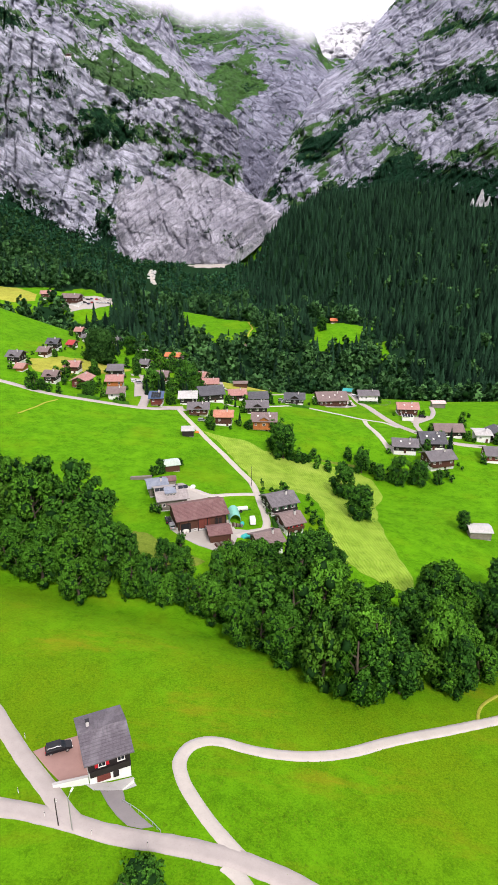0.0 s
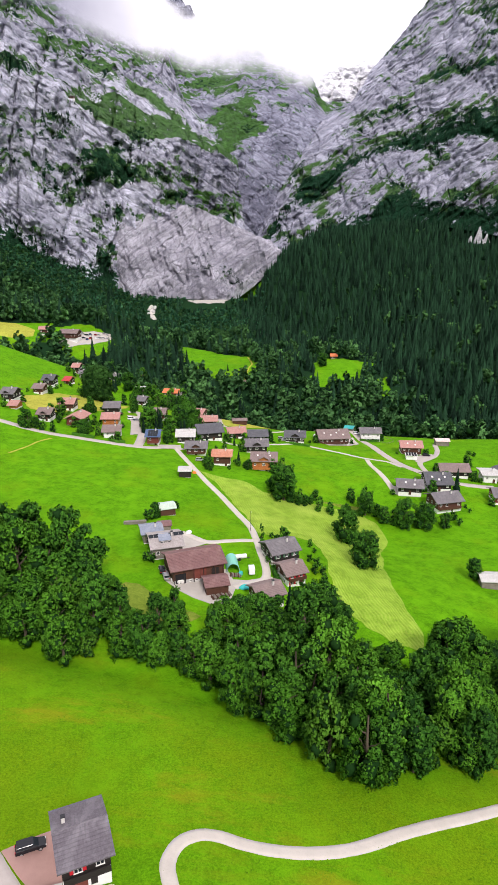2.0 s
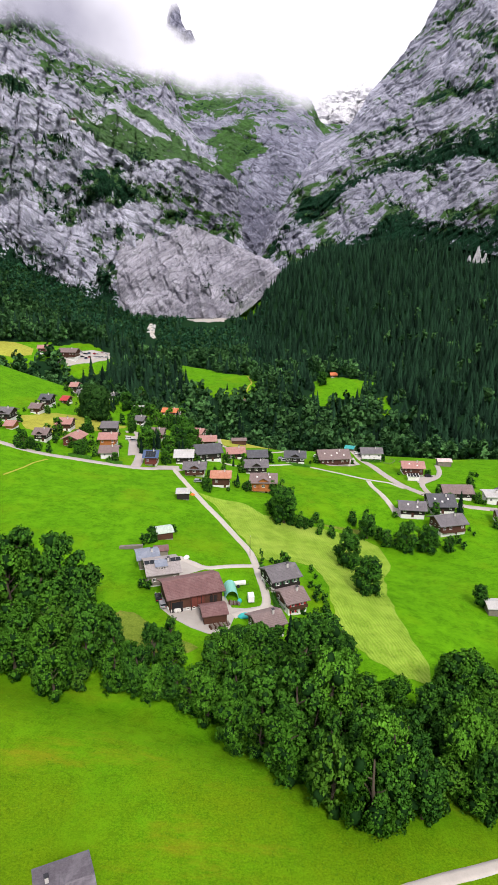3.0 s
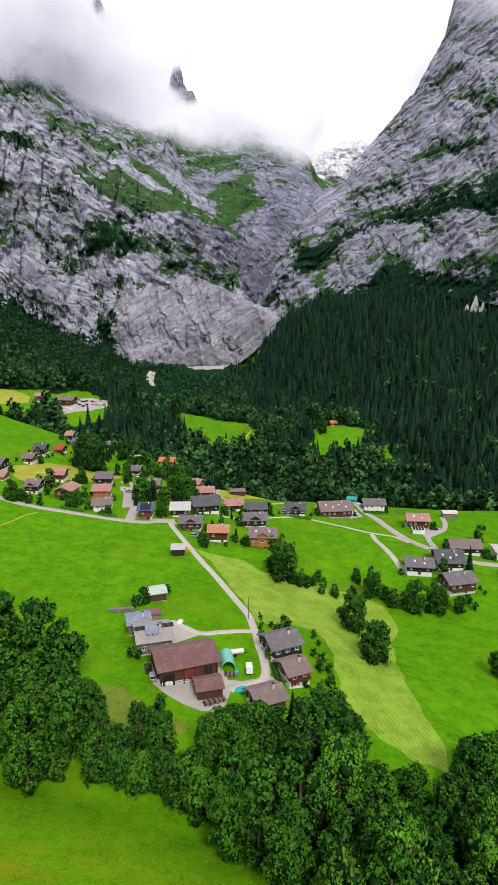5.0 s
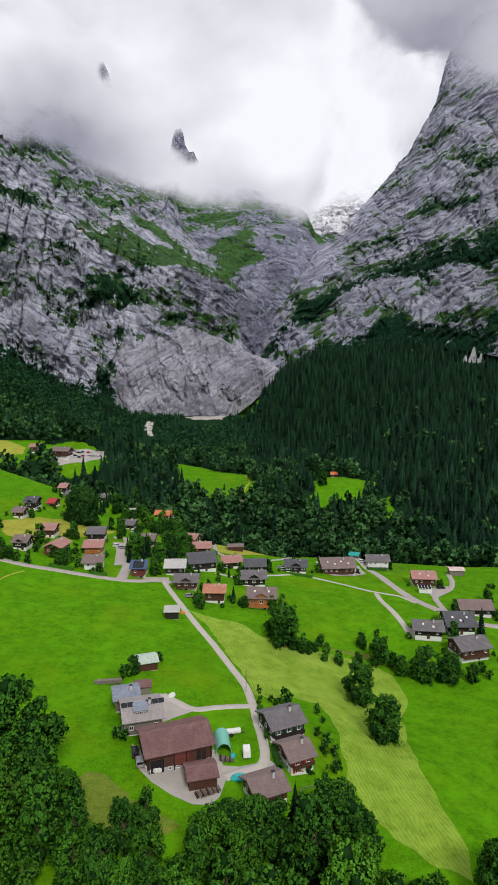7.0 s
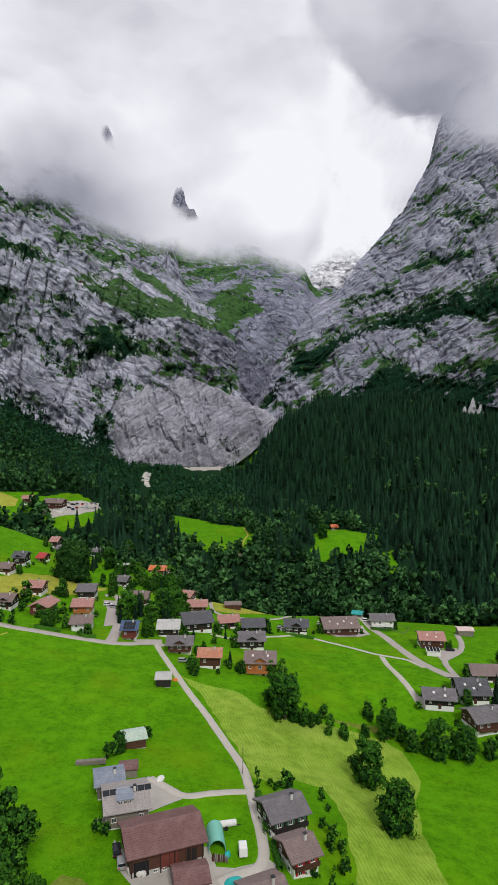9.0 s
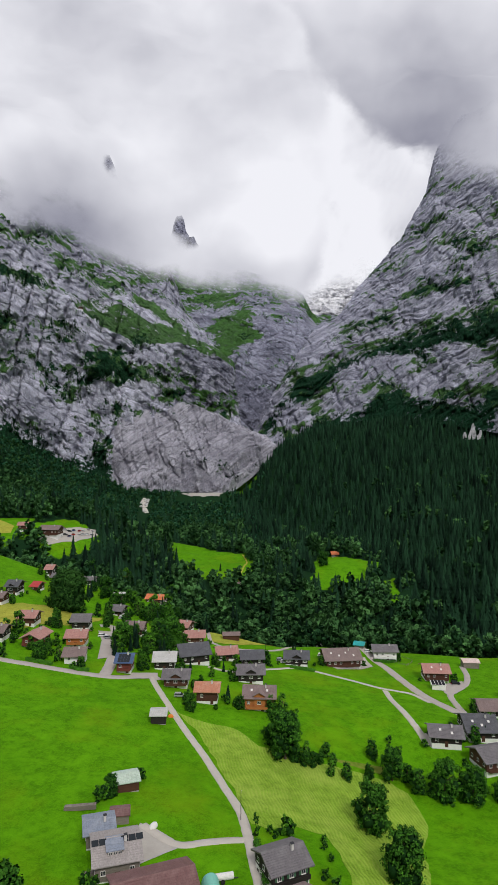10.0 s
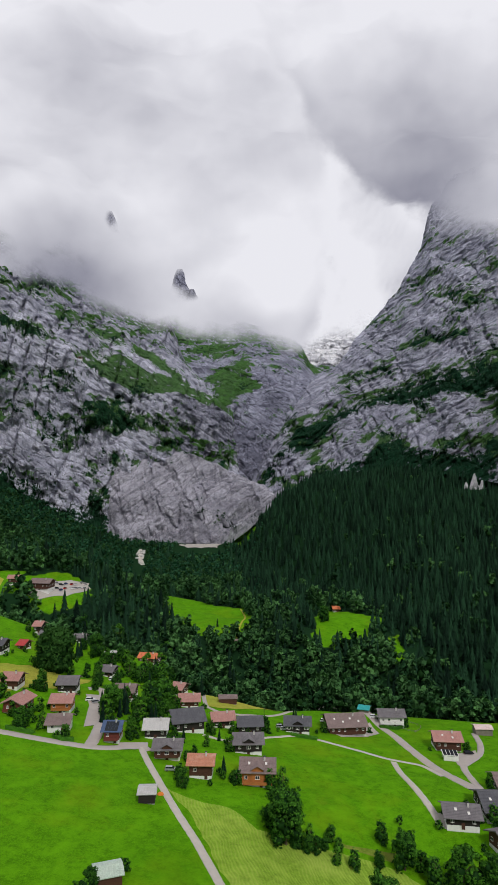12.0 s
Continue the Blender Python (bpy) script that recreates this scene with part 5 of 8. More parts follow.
def board_pile(x, y, yaw, length=5.0, wide=1.2, high=0.9, label="pile of weathered boards under the eaves"):
    top = stand("board_pile", x, y, yaw, label, "board pile")
    n = int(high / 0.15)
    for k in range(n):
        bm = bmesh.new()
        j = 0.12 * math.sin(k * 2.1)
        block(bm, -length / 2 + j, length / 2 + j, -wide / 2, wide / 2, k * 0.15, k * 0.15 + 0.12)
        part("board", bm, WALLS["grey"], top)


def tarp_heap(x, y, yaw, material, label, size=2.2):
    bm = bmesh.new()
    bmesh.ops.create_icosphere(bm, subdivisions=3, radius=1.0)
    for v in bm.verts:
        k = 1 + 0.16 * noise.noise(v.co * 2.3 + Vector((x, y, 0)))
        v.co = Vector((v.co.x * size * k, v.co.y * size * 0.6 * k, max(-0.1, v.co.z * 0.9 * k)))
    me = bpy.data.meshes.new("heap_cover")
    bm.to_mesh(me)
    bm.free()
    me.materials.append(material)
    ob = new("heap_cover", me)
    ob.matrix_world = pose(x, y, float(ground(x, y)) + 0.1, 0, 0, yaw)
    return tagged(ob, label, "tarpaulin")


def boulder(x, y, size, seed, lift=0.0):
    bm = bmesh.new()
    bmesh.ops.create_icosphere(bm, subdivisions=2, radius=size)
    for v in bm.verts:
        v.co *= 1 + 0.3 * noise.noise(v.co * (1.2 / size) + Vector((seed, 0, 0)))
        v.co.z *= 0.7
    me = bpy.data.meshes.new("boulder")
    bm.to_mesh(me)
    bm.free()
    me.materials.append(CONCRETE)
    ob = new("boulder", me)
    ob.matrix_world = pose(x, y, float(ground(x, y)) + size * 0.2 + lift, 0, 0, seed * 40)
    return tagged(ob, "pale grey boulder lying in the river bed", "boulder", "river boulders")


MINT_TARP = plain("mint_tarpaulin", (0.20, 0.52, 0.42))
TEAL_TARP = plain("teal_tarpaulin_sheet", (0.03, 0.42, 0.40))
ORANGE = plain("orange_paint", (0.75, 0.22, 0.03))
BLACK = plain("black_paint", (0.012, 0.013, 0.016), 0.2)
SILVER = plain("silver_paint", (0.45, 0.46, 0.48), 0.3, 0.5)
WHITEPAINT = plain("white_car_paint", (0.78, 0.78, 0.78), 0.25)
REDCAR = plain("red_car_paint", (0.4, 0.02, 0.02), 0.25)
BLUECAR = plain("blue_car_paint", (0.03, 0.06, 0.16), 0.25)


def carport(x, y, yaw):
    top = stand("carport", x, y, yaw, "white carport with dark solar panels on its roof", "carport")
    for sx in (-2.8, 2.8):
        for sy in (-2.6, 2.6):
            bm = bmesh.new()
            block(bm, sx - 0.12, sx + 0.12, sy - 0.12, sy + 0.12, -1.2, 2.5)
            part("post", bm, WHITE, top)
    bm = bmesh.new()
    block(bm, -3.1, 3.1, -2.9, -2.7, -1.0, 2.2)
    part("front_wall", bm, WHITE, top)
    bm = bmesh.new()
    block(bm, -3.3, 3.3, -3.1, 3.1, 2.5, 2.7)
    part("roof", bm, WHITE, top)
    for k in range(4):
        bm = bmesh.new()
        block(bm, -0.66, 0.66, -2.9, 2.9, 2.74, 2.8)
        part("solar_panel", bm, BLACK, top, "dark solar panel", pose((k - 1.5) * 1.55, 0, 0))


def lower_chalet_details(x, y, yaw):
    """What stands against the lower chalet: retaining wall and terrace; its doors and windows are parts of it."""
    top = [o for o in scene.objects if o.name.startswith("chalet") and (o.matrix_world.translation.xy - Vector((x, y))).length < 0.5][0]
    w, d = 6.7, 9.6
    f = -d / 2
    for px, z, wide, high, material, name in ((-1.1, 1.1, 2.2, 1.9, WALLS["red"], "garage_door"), (0.9, 1.1, 0.95, 2.0, WALLS["dark"], "door")):
        bm = bmesh.new()
        block(bm, -wide / 2, wide / 2, -0.06, 0.05, -high / 2, high / 2)
        part(name, bm, material, top, "", pose(px, f - 0.02, z))
    window(top, pose(-1.2, f - 0.07, 4.0), 1.2, 1.3, RED)
    window(top, pose(1.9, f - 0.07, 4.0), 1.2, 1.2)
    balcony(top, w * 0.98, 1.1, 2.72, f, WALLS["dark"])
    for px in (-2.5, 0.2, 2.4):
        window(top, pose(0, 0, 0, 0, 0, 90) @ pose(px, -w / 2 - 0.07, 4.0), 1.0, 1.1, RED)
        window(top, pose(0, 0, 0, 0, 0, -90) @ pose(px, -w / 2 - 0.07, 4.0), 1.0, 1.1)
    chimney(top, -2.2, 1.6, 6.4, 0.75, 0.5)
    m = pose(x, y, 0, 0, 0, yaw)
    for name, a, b, high, label in (("retaining_wall", (-3.5, f + 0.3), (-9.0, f + 1.0), 1.7, "white rendered retaining wall beside the chalet"), ("terrace_wall", (1.2, f - 2.6), (3.4, f - 1.5), 1.0, "low white wall before the terrace")):
        p, q = m @ Vector((*a, 0)), m @ Vector((*b, 0))
        mid = (p + q) / 2
        wall = new(name)
        wall.matrix_world = pose(mid.x, mid.y, float(ground(mid.x, mid.y)), 0, 0, math.degrees(math.atan2(q.y - p.y, q.x - p.x)))
        half = (q - p).length / 2
        bm = bmesh.new()
        block(bm, -half, half, -0.16, 0.16, -1.6, high * 0.75)
        part("wall", bm, WHITE, wall)
        bm = bmesh.new()
        block(bm, -half - 0.05, half + 0.05, -0.22, 0.22, high * 0.75, high * 0.75 + 0.1)
        part("coping", bm, CONCRETE, wall)
        tagged(wall, label, "wall")


def barn_details(x, y):
    """Doors, hatches and posts on the barn's long front."""
    top = [o for o in scene.objects if o.name.startswith("barn") and o.type == "EMPTY" and (o.matrix_world.translation.xy - Vector((x, y))).length < 0.5][0]
    f = -11.5 / 2
    # A black block stands in for the shade inside the open gateway.
    for px, z, wide, high, material, name in ((-5.6, 1.75, 3.2, 3.3, BLACK, "gateway"), (0.4, 2.6, 4.2, 3.6, WALLS["red"], "barn_door"), (5.2, 2.2, 2.6, 2.8, WALLS["dark"], "barn_door")):
        bm = bmesh.new()
        block(bm, -wide / 2, wide / 2, -0.09, 0.03, -high / 2, high / 2)
        d = part(name, bm, material, top, "", pose(px, f - 0.02, z))
        if name == "barn_door":
            for s in (-1, 0, 1):
                bm = bmesh.new()
                block(bm, s * wide * 0.45 - 0.07, s * wide * 0.45 + 0.07, -0.13, -0.09, -high / 2, high / 2)
                part("batten", bm, WALLS["wood"], d)
    for k in range(5):
        window(top, pose(-2.6 + 1.9 * k, f - 0.07, 0.75), 0.8, 0.6)
    for k in range(6):
        bm = bmesh.new()
        block(bm, -0.11, 0.11, -0.11, 0.11, 0, 5.0)
        part("post", bm, WALLS["dark"], top, "", pose(-7.6 + 3.04 * k, f - 0.14, 0))


def farmhouse_details(top):
    """The shed dormer with its blue metal roof and the dark panels along the farmhouse's ridge."""
    bm = bmesh.new()
    prism(bm, [(-3.9, 4.6), (0.4, 4.6), (0.4, 6.35), (-3.9, 5.95)], -1.7, 1.7)
    dormer = part("dormer", bm, WALLS["grey"], top, "", pose(-0.4, 0, 0, 0, 0, 90))
    bm = bmesh.new()
    prism(bm, [(-4.3, 5.94), (0.5, 6.40), (0.5, 6.54), (-4.3, 6.08)], -2.0, 2.0)
    part("dormer_roof", bm, ROOFS["steel"], dormer, "blue-grey metal dormer roof")
    for k in range(3):
        window(top, pose(-0.4 + (k - 1) * 1.05, -3.98, 5.3), 0.9, 0.8)
    for k in range(5):
        bm = bmesh.new()
        block(bm, -0.78, 0.78, -1.7, -0.15, 0.05, 0.12)
        part("solar_panel", bm, GLASS, top, "dark solar panel", pose((-4.6 if k < 2 else -1.4) + 1.66 * k, 0, 6.52, 19, 0, 0))


def alp_hut(x, y, z, yaw):
    top = house(x, y, yaw, 9.0, 6.0, 4.0, "grey", "wood", "small wooden alp hut on a grassy ledge of the cliff", base=0.6, name="alp_hut", category="hut", stacks=0)
    top.matrix_world = pose(x, y, z, 0, 0, yaw)


def pinnacle(x, y, z, high, wide, seed, material=None, name="rock_pinnacle", label="pale limestone pinnacle rising out of the forest", tip=0.12):
    """A rock tower with ragged sides."""
    bm = bmesh.new()
    bmesh.ops.create_cone(bm, cap_ends=True, segments=14, radius1=wide, radius2=wide * tip, depth=high)
    bmesh.ops.subdivide_edges(bm, edges=bm.edges[:], cuts=5, use_grid_fill=True)
    k_wide = 2.0 / wide
    for v in bm.verts:
        k = 1 + 0.5 * noise.noise(v.co * k_wide + Vector((seed * 7, 0, 0))) + 0.25 * noise.noise(v.co * k_wide * 3 + Vector((0, seed, 0)))
        v.co.x, v.co.y = v.co.x * k, v.co.y * k
        v.co.z += 0.25 * wide * noise.noise(v.co * k_wide * 1.5 + Vector((0, 0, seed)))
    me = bpy.data.meshes.new(name)
    bm.to_mesh(me)
    bm.free()
    me.materials.append(material or WHITEROCK)
    ob = new(name, me)
    ob.matrix_world = pose(x, y, z + high / 2 - 6, 0, 0, seed * 50)
    put(ob, [-0.5] * len(me.vertices), "green")
    put(ob, [-0.5] * len(me.vertices), "wood")
    return tagged(ob, label, "rock", name.replace("_", " ") + "s")

# ---------- fields and roads ----------
draped("mown_field", [(-25.2, 289.2), (-21.6, 284.5), (-11.1, 279.9), (-0.3, 276.7), (4.5, 270.6), (7.5, 266.3), (20.4, 264.4), (30.8, 264.0), (41.0, 262.6), (49.1, 260.8), (54.1, 255.5), (57.0, 246.3), (55.5, 236.0), (50.8, 222.2), (47.3, 204.0), (47.5, 187.0), (48.6, 169.9), (49.5, 159.0), (48.0, 152.3), (41.1, 155.7), (35.3, 160.6), (29.6, 167.7), (26.5, 179.1), (26.6, 190.8), (26.3, 209.5), (23.5, 219.2), (14.9, 219.5), (8.0, 215.0), (3.6, 216.7), (-1.2, 235.7), (-7.8, 254.6), (-15.4, 272.5)], MOWN, "freshly mown pale green hayfield in swathes", "field", 0.05, ragged=0.8)
draped("hay_field", [(-134.4, 373.7), (-120.0, 394.7), (-104.3, 403.4), (-88.0, 396.0), (-76.6, 401.8), (-80.3, 384.2), (-88.7, 372.1), (-98.7, 366.1), (-105.6, 354.3), (-122.9, 350.0)], HAY, "dry yellow mown field behind the chalets", "field", 0.12, ragged=1.0)
draped("hay_field", [(-22.3, 424.9), (-14.9, 431.3), (-0.5, 428.2), (14.3, 418.2), (22.9, 412.4), (14.1, 407.3), (4.0, 398.9), (-8.1, 391.5), (-15.1, 393.5)], HAY, "yellowed strip of grass on the edge of the bench", "field", 0.15, ragged=1.0)
draped("hay_field", [(-269.3, 649.6), (-233.6, 643.7), (-204.1, 612.6), (-200.3, 594.4), (-217.5, 587.3), (-247.1, 590.9)], HAY, "yellowed hillside pasture near the car park", "field", 0.10)
draped("rough_patch", [(-37.0, 173.5), (-30.2, 171.8), (-25.5, 168.2), (-21.0, 164.5), (-16.5, 161.0), (-12.0, 158.0), (-24.0, 155.0), (-34.0, 157.5), (-38.9, 164.9)], ROUGH, "rough brownish grass bank below the farm", "field", 0.05, gap=1.5, ragged=1.6)
draped("rough_patch", [(28.5, 269.4), (38.5, 268.6), (50.8, 268.3), (48.8, 263.3), (37.1, 266.4)], ROUGH, "brown weedy bank under the field hedge", "field", 0.06, ragged=0.8)
road("road", [(-43.4, 69.8), (-38.0, 69.2), (-32.7, 68.7), (-27.3, 67.6), (-20.2, 65.9), (-11.8, 65.0), (-3.4, 63.8), (3.2, 61.9), (7.9, 59.9), (12.4, 57.6), (19.3, 53.1), (26.0, 46.3), (32.9, 37.5), (37.3, 27.7)], 3.4, ROAD, "pale asphalt lane past the lower chalet")
road("road_branch", [(-53.7, 98.2), (-47.2, 90.8), (-42.7, 85.2), (-37.0, 78.6), (-32.1, 73.5), (-29.1, 70.2), (-26.7, 67.7)], 3.0, ROAD, "pale asphalt lane running up the slope", 0.18)
road("track", [(-0.9, 63.6), (-3.5, 66.4), (-6.2, 69.8), (-8.7, 73.5), (-10.9, 77.4), (-12.1, 81.8), (-10.8, 85.7), (-7.9, 87.7), (-4.3, 87.8), (-0.1, 86.6), (6.1, 86.0), (12.4, 86.7), (19.0, 88.7), (26.1, 92.2), (33.7, 95.5), (41.5, 98.4), (53.0, 103.2), (65.2, 108.6), (79.8, 116.1)], 2.35, TRACK, "pale gravel track bending through the meadow", 0.14)
road("field_path", [(-3.5, 62.4), (-1.7, 61.0), (-0.2, 59.0), (1.1, 56.3), (2.8, 51.1), (5.1, 43.5), (6.7, 33.5)], 2.2, TRACK, "short gravel spur leaving the lane", 0.13)
road("foot_path", [(47.8, 100.9), (49.5, 105.1), (52.1, 108.5), (56.7, 112.4)], 0.7, HAY, "faint trodden footpath in the meadow", 0.08)
road("valley_path", [(-1.0, 716.0), (3.6, 671.9), (-0.6, 624.4), (-2.7, 597.9), (-4.0, 584.0)], 1.6, HAY, "sandy path along the upper pasture", 0.20)
draped("forecourt", [(-37.1, 81.2), (-33.9, 84.0), (-30.2, 86.5), (-25.7, 77.4), (-30.0, 74.5), (-33.3, 77.4)], PAVERS, "reddish paved parking place beside the chalet", "pavement", 0.14)
draped("apron", [(-26.9, 75.2), (-22.6, 75.9), (-19.6, 77.3), (-18.4, 75.6), (-19.9, 74.6), (-22.0, 74.2), (-25.0, 73.9)], CONCRETE, "pale concrete apron before the garage", "pavement", 0.13, gap=1.5)
draped("driveway", [(-24.5, 74.8), (-20.7, 75.2), (-19.6, 72.3), (-17.5, 70.2), (-14.5, 67.8), (-16.3, 67.3), (-18.4, 67.6), (-20.4, 69.3), (-22.3, 71.5)], DRIVE, "sloping asphalt drive down to the garage", "pavement", 0.12)
road("farm_lane", [(-37.7, 319.7), (-32.5, 305.1), (-25.0, 286.1), (-18.0, 269.8), (-11.0, 254.7), (-4.2, 236.7), (0.8, 222.2), (2.7, 211.3), (4.1, 200.7), (5.5, 190.8), (5.9, 184.7), (4.6, 180.4), (0.1, 177.8), (-4.0, 175.1)], 2.5, TRACK, "narrow pale lane from the hamlet to the farm", 0.17)
road("farm_drive", [(2.5, 208.5), (-1.8, 207.6), (-7.6, 205.8), (-13.2, 203.9), (-18.1, 206.4), (-23.8, 211.8)], 2.4, TRACK, "pale drive into the farmyard", 0.15)
draped("farmyard", [(-28.0, 185.9), (-24.7, 176.2), (-20.8, 171.7), (-15.6, 167.7), (-10.8, 165.3), (-7.0, 165.5), (-4.9, 168.3), (-3.7, 174.1), (2.9, 177.1), (8.5, 177.0), (9.0, 181.4), (5.6, 184.2), (3.7, 181.3), (-0.6, 179.4), (-4.5, 179.4), (-6.6, 185.3), (-18.7, 181.8), (-24.1, 181.3)], YARD, "gravel farmyard round the barn", "yard", 0.10)
draped("farmyard", [(-24.5, 212.5), (-20.2, 210.2), (-14.2, 205.1), (-13.9, 202.5), (-22.0, 196.0), (-24.9, 194.4), (-25.7, 205.1)], YARD, "gravel yard behind the barn", "yard", 0.10)
road("village_road", [(-158.8, 327.6), (-133.1, 324.1), (-114.9, 318.3), (-100.8, 315.5), (-84.9, 314.5), (-71.5, 313.1), (-61.0, 312.7), (-50.8, 314.0), (-38.6, 320.2), (-34.2, 316.9)], 3.8, ROAD, "grey lane along the front of the hamlet")
road("village_lane", [(-56.6, 313.9), (-57.0, 327.5), (-60.0, 352.4), (-67.5, 385.7), (-74.8, 385.2)], 4.5, ROAD, "short lane between the chalets", 0.18)
road("field_track", [(-108.8, 279.2), (-104.3, 291.1), (-102.3, 299.7), (-98.3, 308.2)], 1.0, HAY, "worn footpath in the pasture", 0.08)
road("hamlet_lane", [(-27.5, 512.2), (-18.3, 407.0), (-13.5, 388.4), (-6.3, 384.1), (5.0, 386.1), (22.7, 400.8), (49.2, 477.4), (64.8, 485.1)], 2.2, ROAD, "narrow lane along the edge of the bench")
road("meadow_lane", [(-14.9, 344.8), (-5.0, 340.3), (4.7, 345.0), (12.2, 351.2), (17.4, 354.3), (25.4, 359.1), (35.5, 357.9), (49.4, 349.2), (62.4, 340.2), (71.2, 337.3), (77.3, 333.7), (81.4, 320.4)], 1.9, TRACK, "narrow path across the meadow", 0.15)
road("east_road", [(68.1, 406.7), (74.8, 383.8), (78.3, 355.0), (81.8, 332.7), (86.5, 312.6), (90.9, 301.7)], 4.4, ROAD, "grey road through the eastern houses")
road("east_road", [(84.5, 321.7), (91.1, 304.1), (99.3, 298.3), (105.9, 295.7), (121.3, 296.5)], 4.2, ROAD, "grey road past the eastern houses", 0.18)
road("fork_path", [(65.5, 336.2), (65.2, 320.9), (66.5, 302.7), (67.6, 292.4), (68.5, 284.1)], 2.4, TRACK, "gravel path forking down to a house", 0.17)
road("house_drive", [(90.6, 299.7), (92.4, 320.0), (96.1, 339.0), (107.9, 353.8), (115.0, 371.5), (118.7, 389.1)], 2.8, ROAD, "curved drive to a house", 0.19)
draped("forecourt", [(68.2, 287.9), (72.2, 288.4), (72.7, 284.0), (69.5, 280.1), (66.8, 282.2)], YARD, "gravel place beside the grey house", "pavement", 0.20)
draped("forecourt", [(95.0, 351.7), (108.9, 360.8), (106.2, 347.9), (94.2, 333.6), (93.0, 338.2)], ROAD, "paved place before the pink-roofed house", "pavement", 0.22)
draped("forecourt", [(45.5, 370.3), (67.4, 395.8), (68.9, 379.7), (61.1, 370.7), (48.3, 365.6)], ROAD, "paved place before the large chalet", "pavement", 0.13)
draped("forecourt", [(-73.2, 374.1), (-67.0, 377.7), (-62.4, 355.1), (-59.9, 336.1), (-63.5, 331.8), (-67.7, 358.2)], ROAD, "paved yard between chalets", "pavement", 0.20)
draped("forecourt", [(-46.9, 320.9), (-35.9, 325.4), (-34.9, 318.4), (-45.6, 314.4)], ROAD, "pale paved corner of the lane", "pavement", 0.20)
draped("car_park", [(-177.0, 586.7), (-171.0, 619.8), (-157.2, 650.2), (-139.6, 663.7), (-138.7, 649.4), (-146.6, 603.6), (-164.1, 584.3)], YARD, "pale gravel car park at the mouth of the gorge", "car park", 0.20)
draped("river_bed", [(-160.6, 1050.4), (-156.2, 1051.1), (-155.3, 1037.3), (-149.4, 1025.9), (-148.0, 1008.3), (-140.5, 978.3), (-144.7, 971.2), (-154.1, 1001.5), (-157.1, 1023.2), (-162.1, 1034.2)], TRACK, "white boulders of the river bed", "river bed", 0.30)
draped("river_bank", [(-100.5, 1087.2), (-39.7, 1110.4), (-36.5, 1073.2), (-93.2, 1066.1)], YARD, "pale gravel fan at the foot of the slab", "gravel", 0.50, ragged=4.0)

# ---------- the lower chalet ----------
house(-24.6, 80.8, 23, 6.7, 9.6, 4.9, "old_slate", "dark", "slate-roofed dark wooden chalet on a white base", base=2.6, stacks=0, pitch=17, openings=False, over=0.7, sink=-0.8)

# ---------- the farm ----------
house(-16.7, 182.5, 20, 15.8, 11.5, 5.0, "maroon", "wood", "long brown wooden barn with a faded maroon roof", base=1.2, lower=CONCRETE, stacks=0, pitch=21, name="barn", category="barn", openings=False, over=0.9)
house(-9.5, 173.1, 14, 6.4, 6.0, 3.0, "maroon", "wood", "small wooden outbuilding with a reddish brown roof", base=0.3, lower=CONCRETE, stacks=0, pitch=18, openings=False, over=0.6)
house(-33.1, 204.7, 16, 6.1, 7.0, 4.0, "steel", "grey", "farmhouse wing with a blue-grey metal roof", pitch=14, base=0.5, over=0.9)
farmhouse = house(-27.2, 195.6, 16, 9.4, 11.0, 4.4, "stone", "grey", "old farmhouse with a weathered grey roof and blue dormer", pitch=19, base=0.5, over=0.9)
shed(-29.8, 213.4, 10, 4.4, 4.0, 2.3, "maroon", "grey", "small shed with a brown roof behind the farmhouse", over=0.4)
shed(-31.6, 231.1, 19, 6.2, 6.0, 2.8, "mint", "wood", "field shed with a pale mint metal roof", over=0.6)
house(10.5, 195.4, 24, 9.0, 9.0, 5.0, "grey", "dark", "dark farm chalet with a weathered grey slate roof", base=2.3, porch=True, gable=False, shutters=SHUTTER, over=0.9)
house(13.3, 183.2, 24, 6.1, 8.0, 4.2, "brown", "wood", "small chalet with a brown roof and white base", base=2.2, porch=True, shutters=RED, over=0.9)
house(5.4, 169.4, 24, 7.4, 7.6, 3.9, "brown", "wood", "chalet with a faded brown roof half hidden by trees", base=1.6, over=0.9)
barn_details(-16.7, 182.5)
farmhouse_details(farmhouse)

# ---------- the hamlet ----------
house(-191.1, 602.2, 8, 8.7, 9.0, 5.0, "pink", "wood", "brown wooden chalet with a faded red roof", group="hamlet chalets")
house(-167.4, 601.4, -8, 16.1, 12.0, 6.0, "brown", "wood", "large wooden inn with a brown roof at the car park", group="hamlet chalets", porch=True)
house(-129.6, 478.7, -4, 4.3, 9.0, 5.0, "pink", "dark", "dark chalet with a red roof under the wood", group="hamlet chalets")
house(-121.7, 464.7, -4, 3.8, 7.0, 3.7, "grey", "dark", "low chalet with a grey roof on a white base", group="hamlet chalets")
house(-122.8, 431.2, -14, 3.5, 8.0, 3.1, "red", "wood", "small barn with a bright red metal roof", group="hamlet chalets", base=0.4, stacks=0)
house(-129.5, 412.2, -4, 6.1, 10.0, 5.0, "dark", "dark", "dark wooden chalet with cross gables and grey roof", group="hamlet chalets", gable=True)
house(-128.1, 387.3, -8, 5.2, 8.0, 4.0, "brown", "wood", "brown wooden chalet with a reddish roof", group="hamlet chalets")
house(-104.5, 364.2, -3, 7.2, 9.0, 4.5, "pink", "wood", "wooden chalet with a faded red roof", group="hamlet chalets")
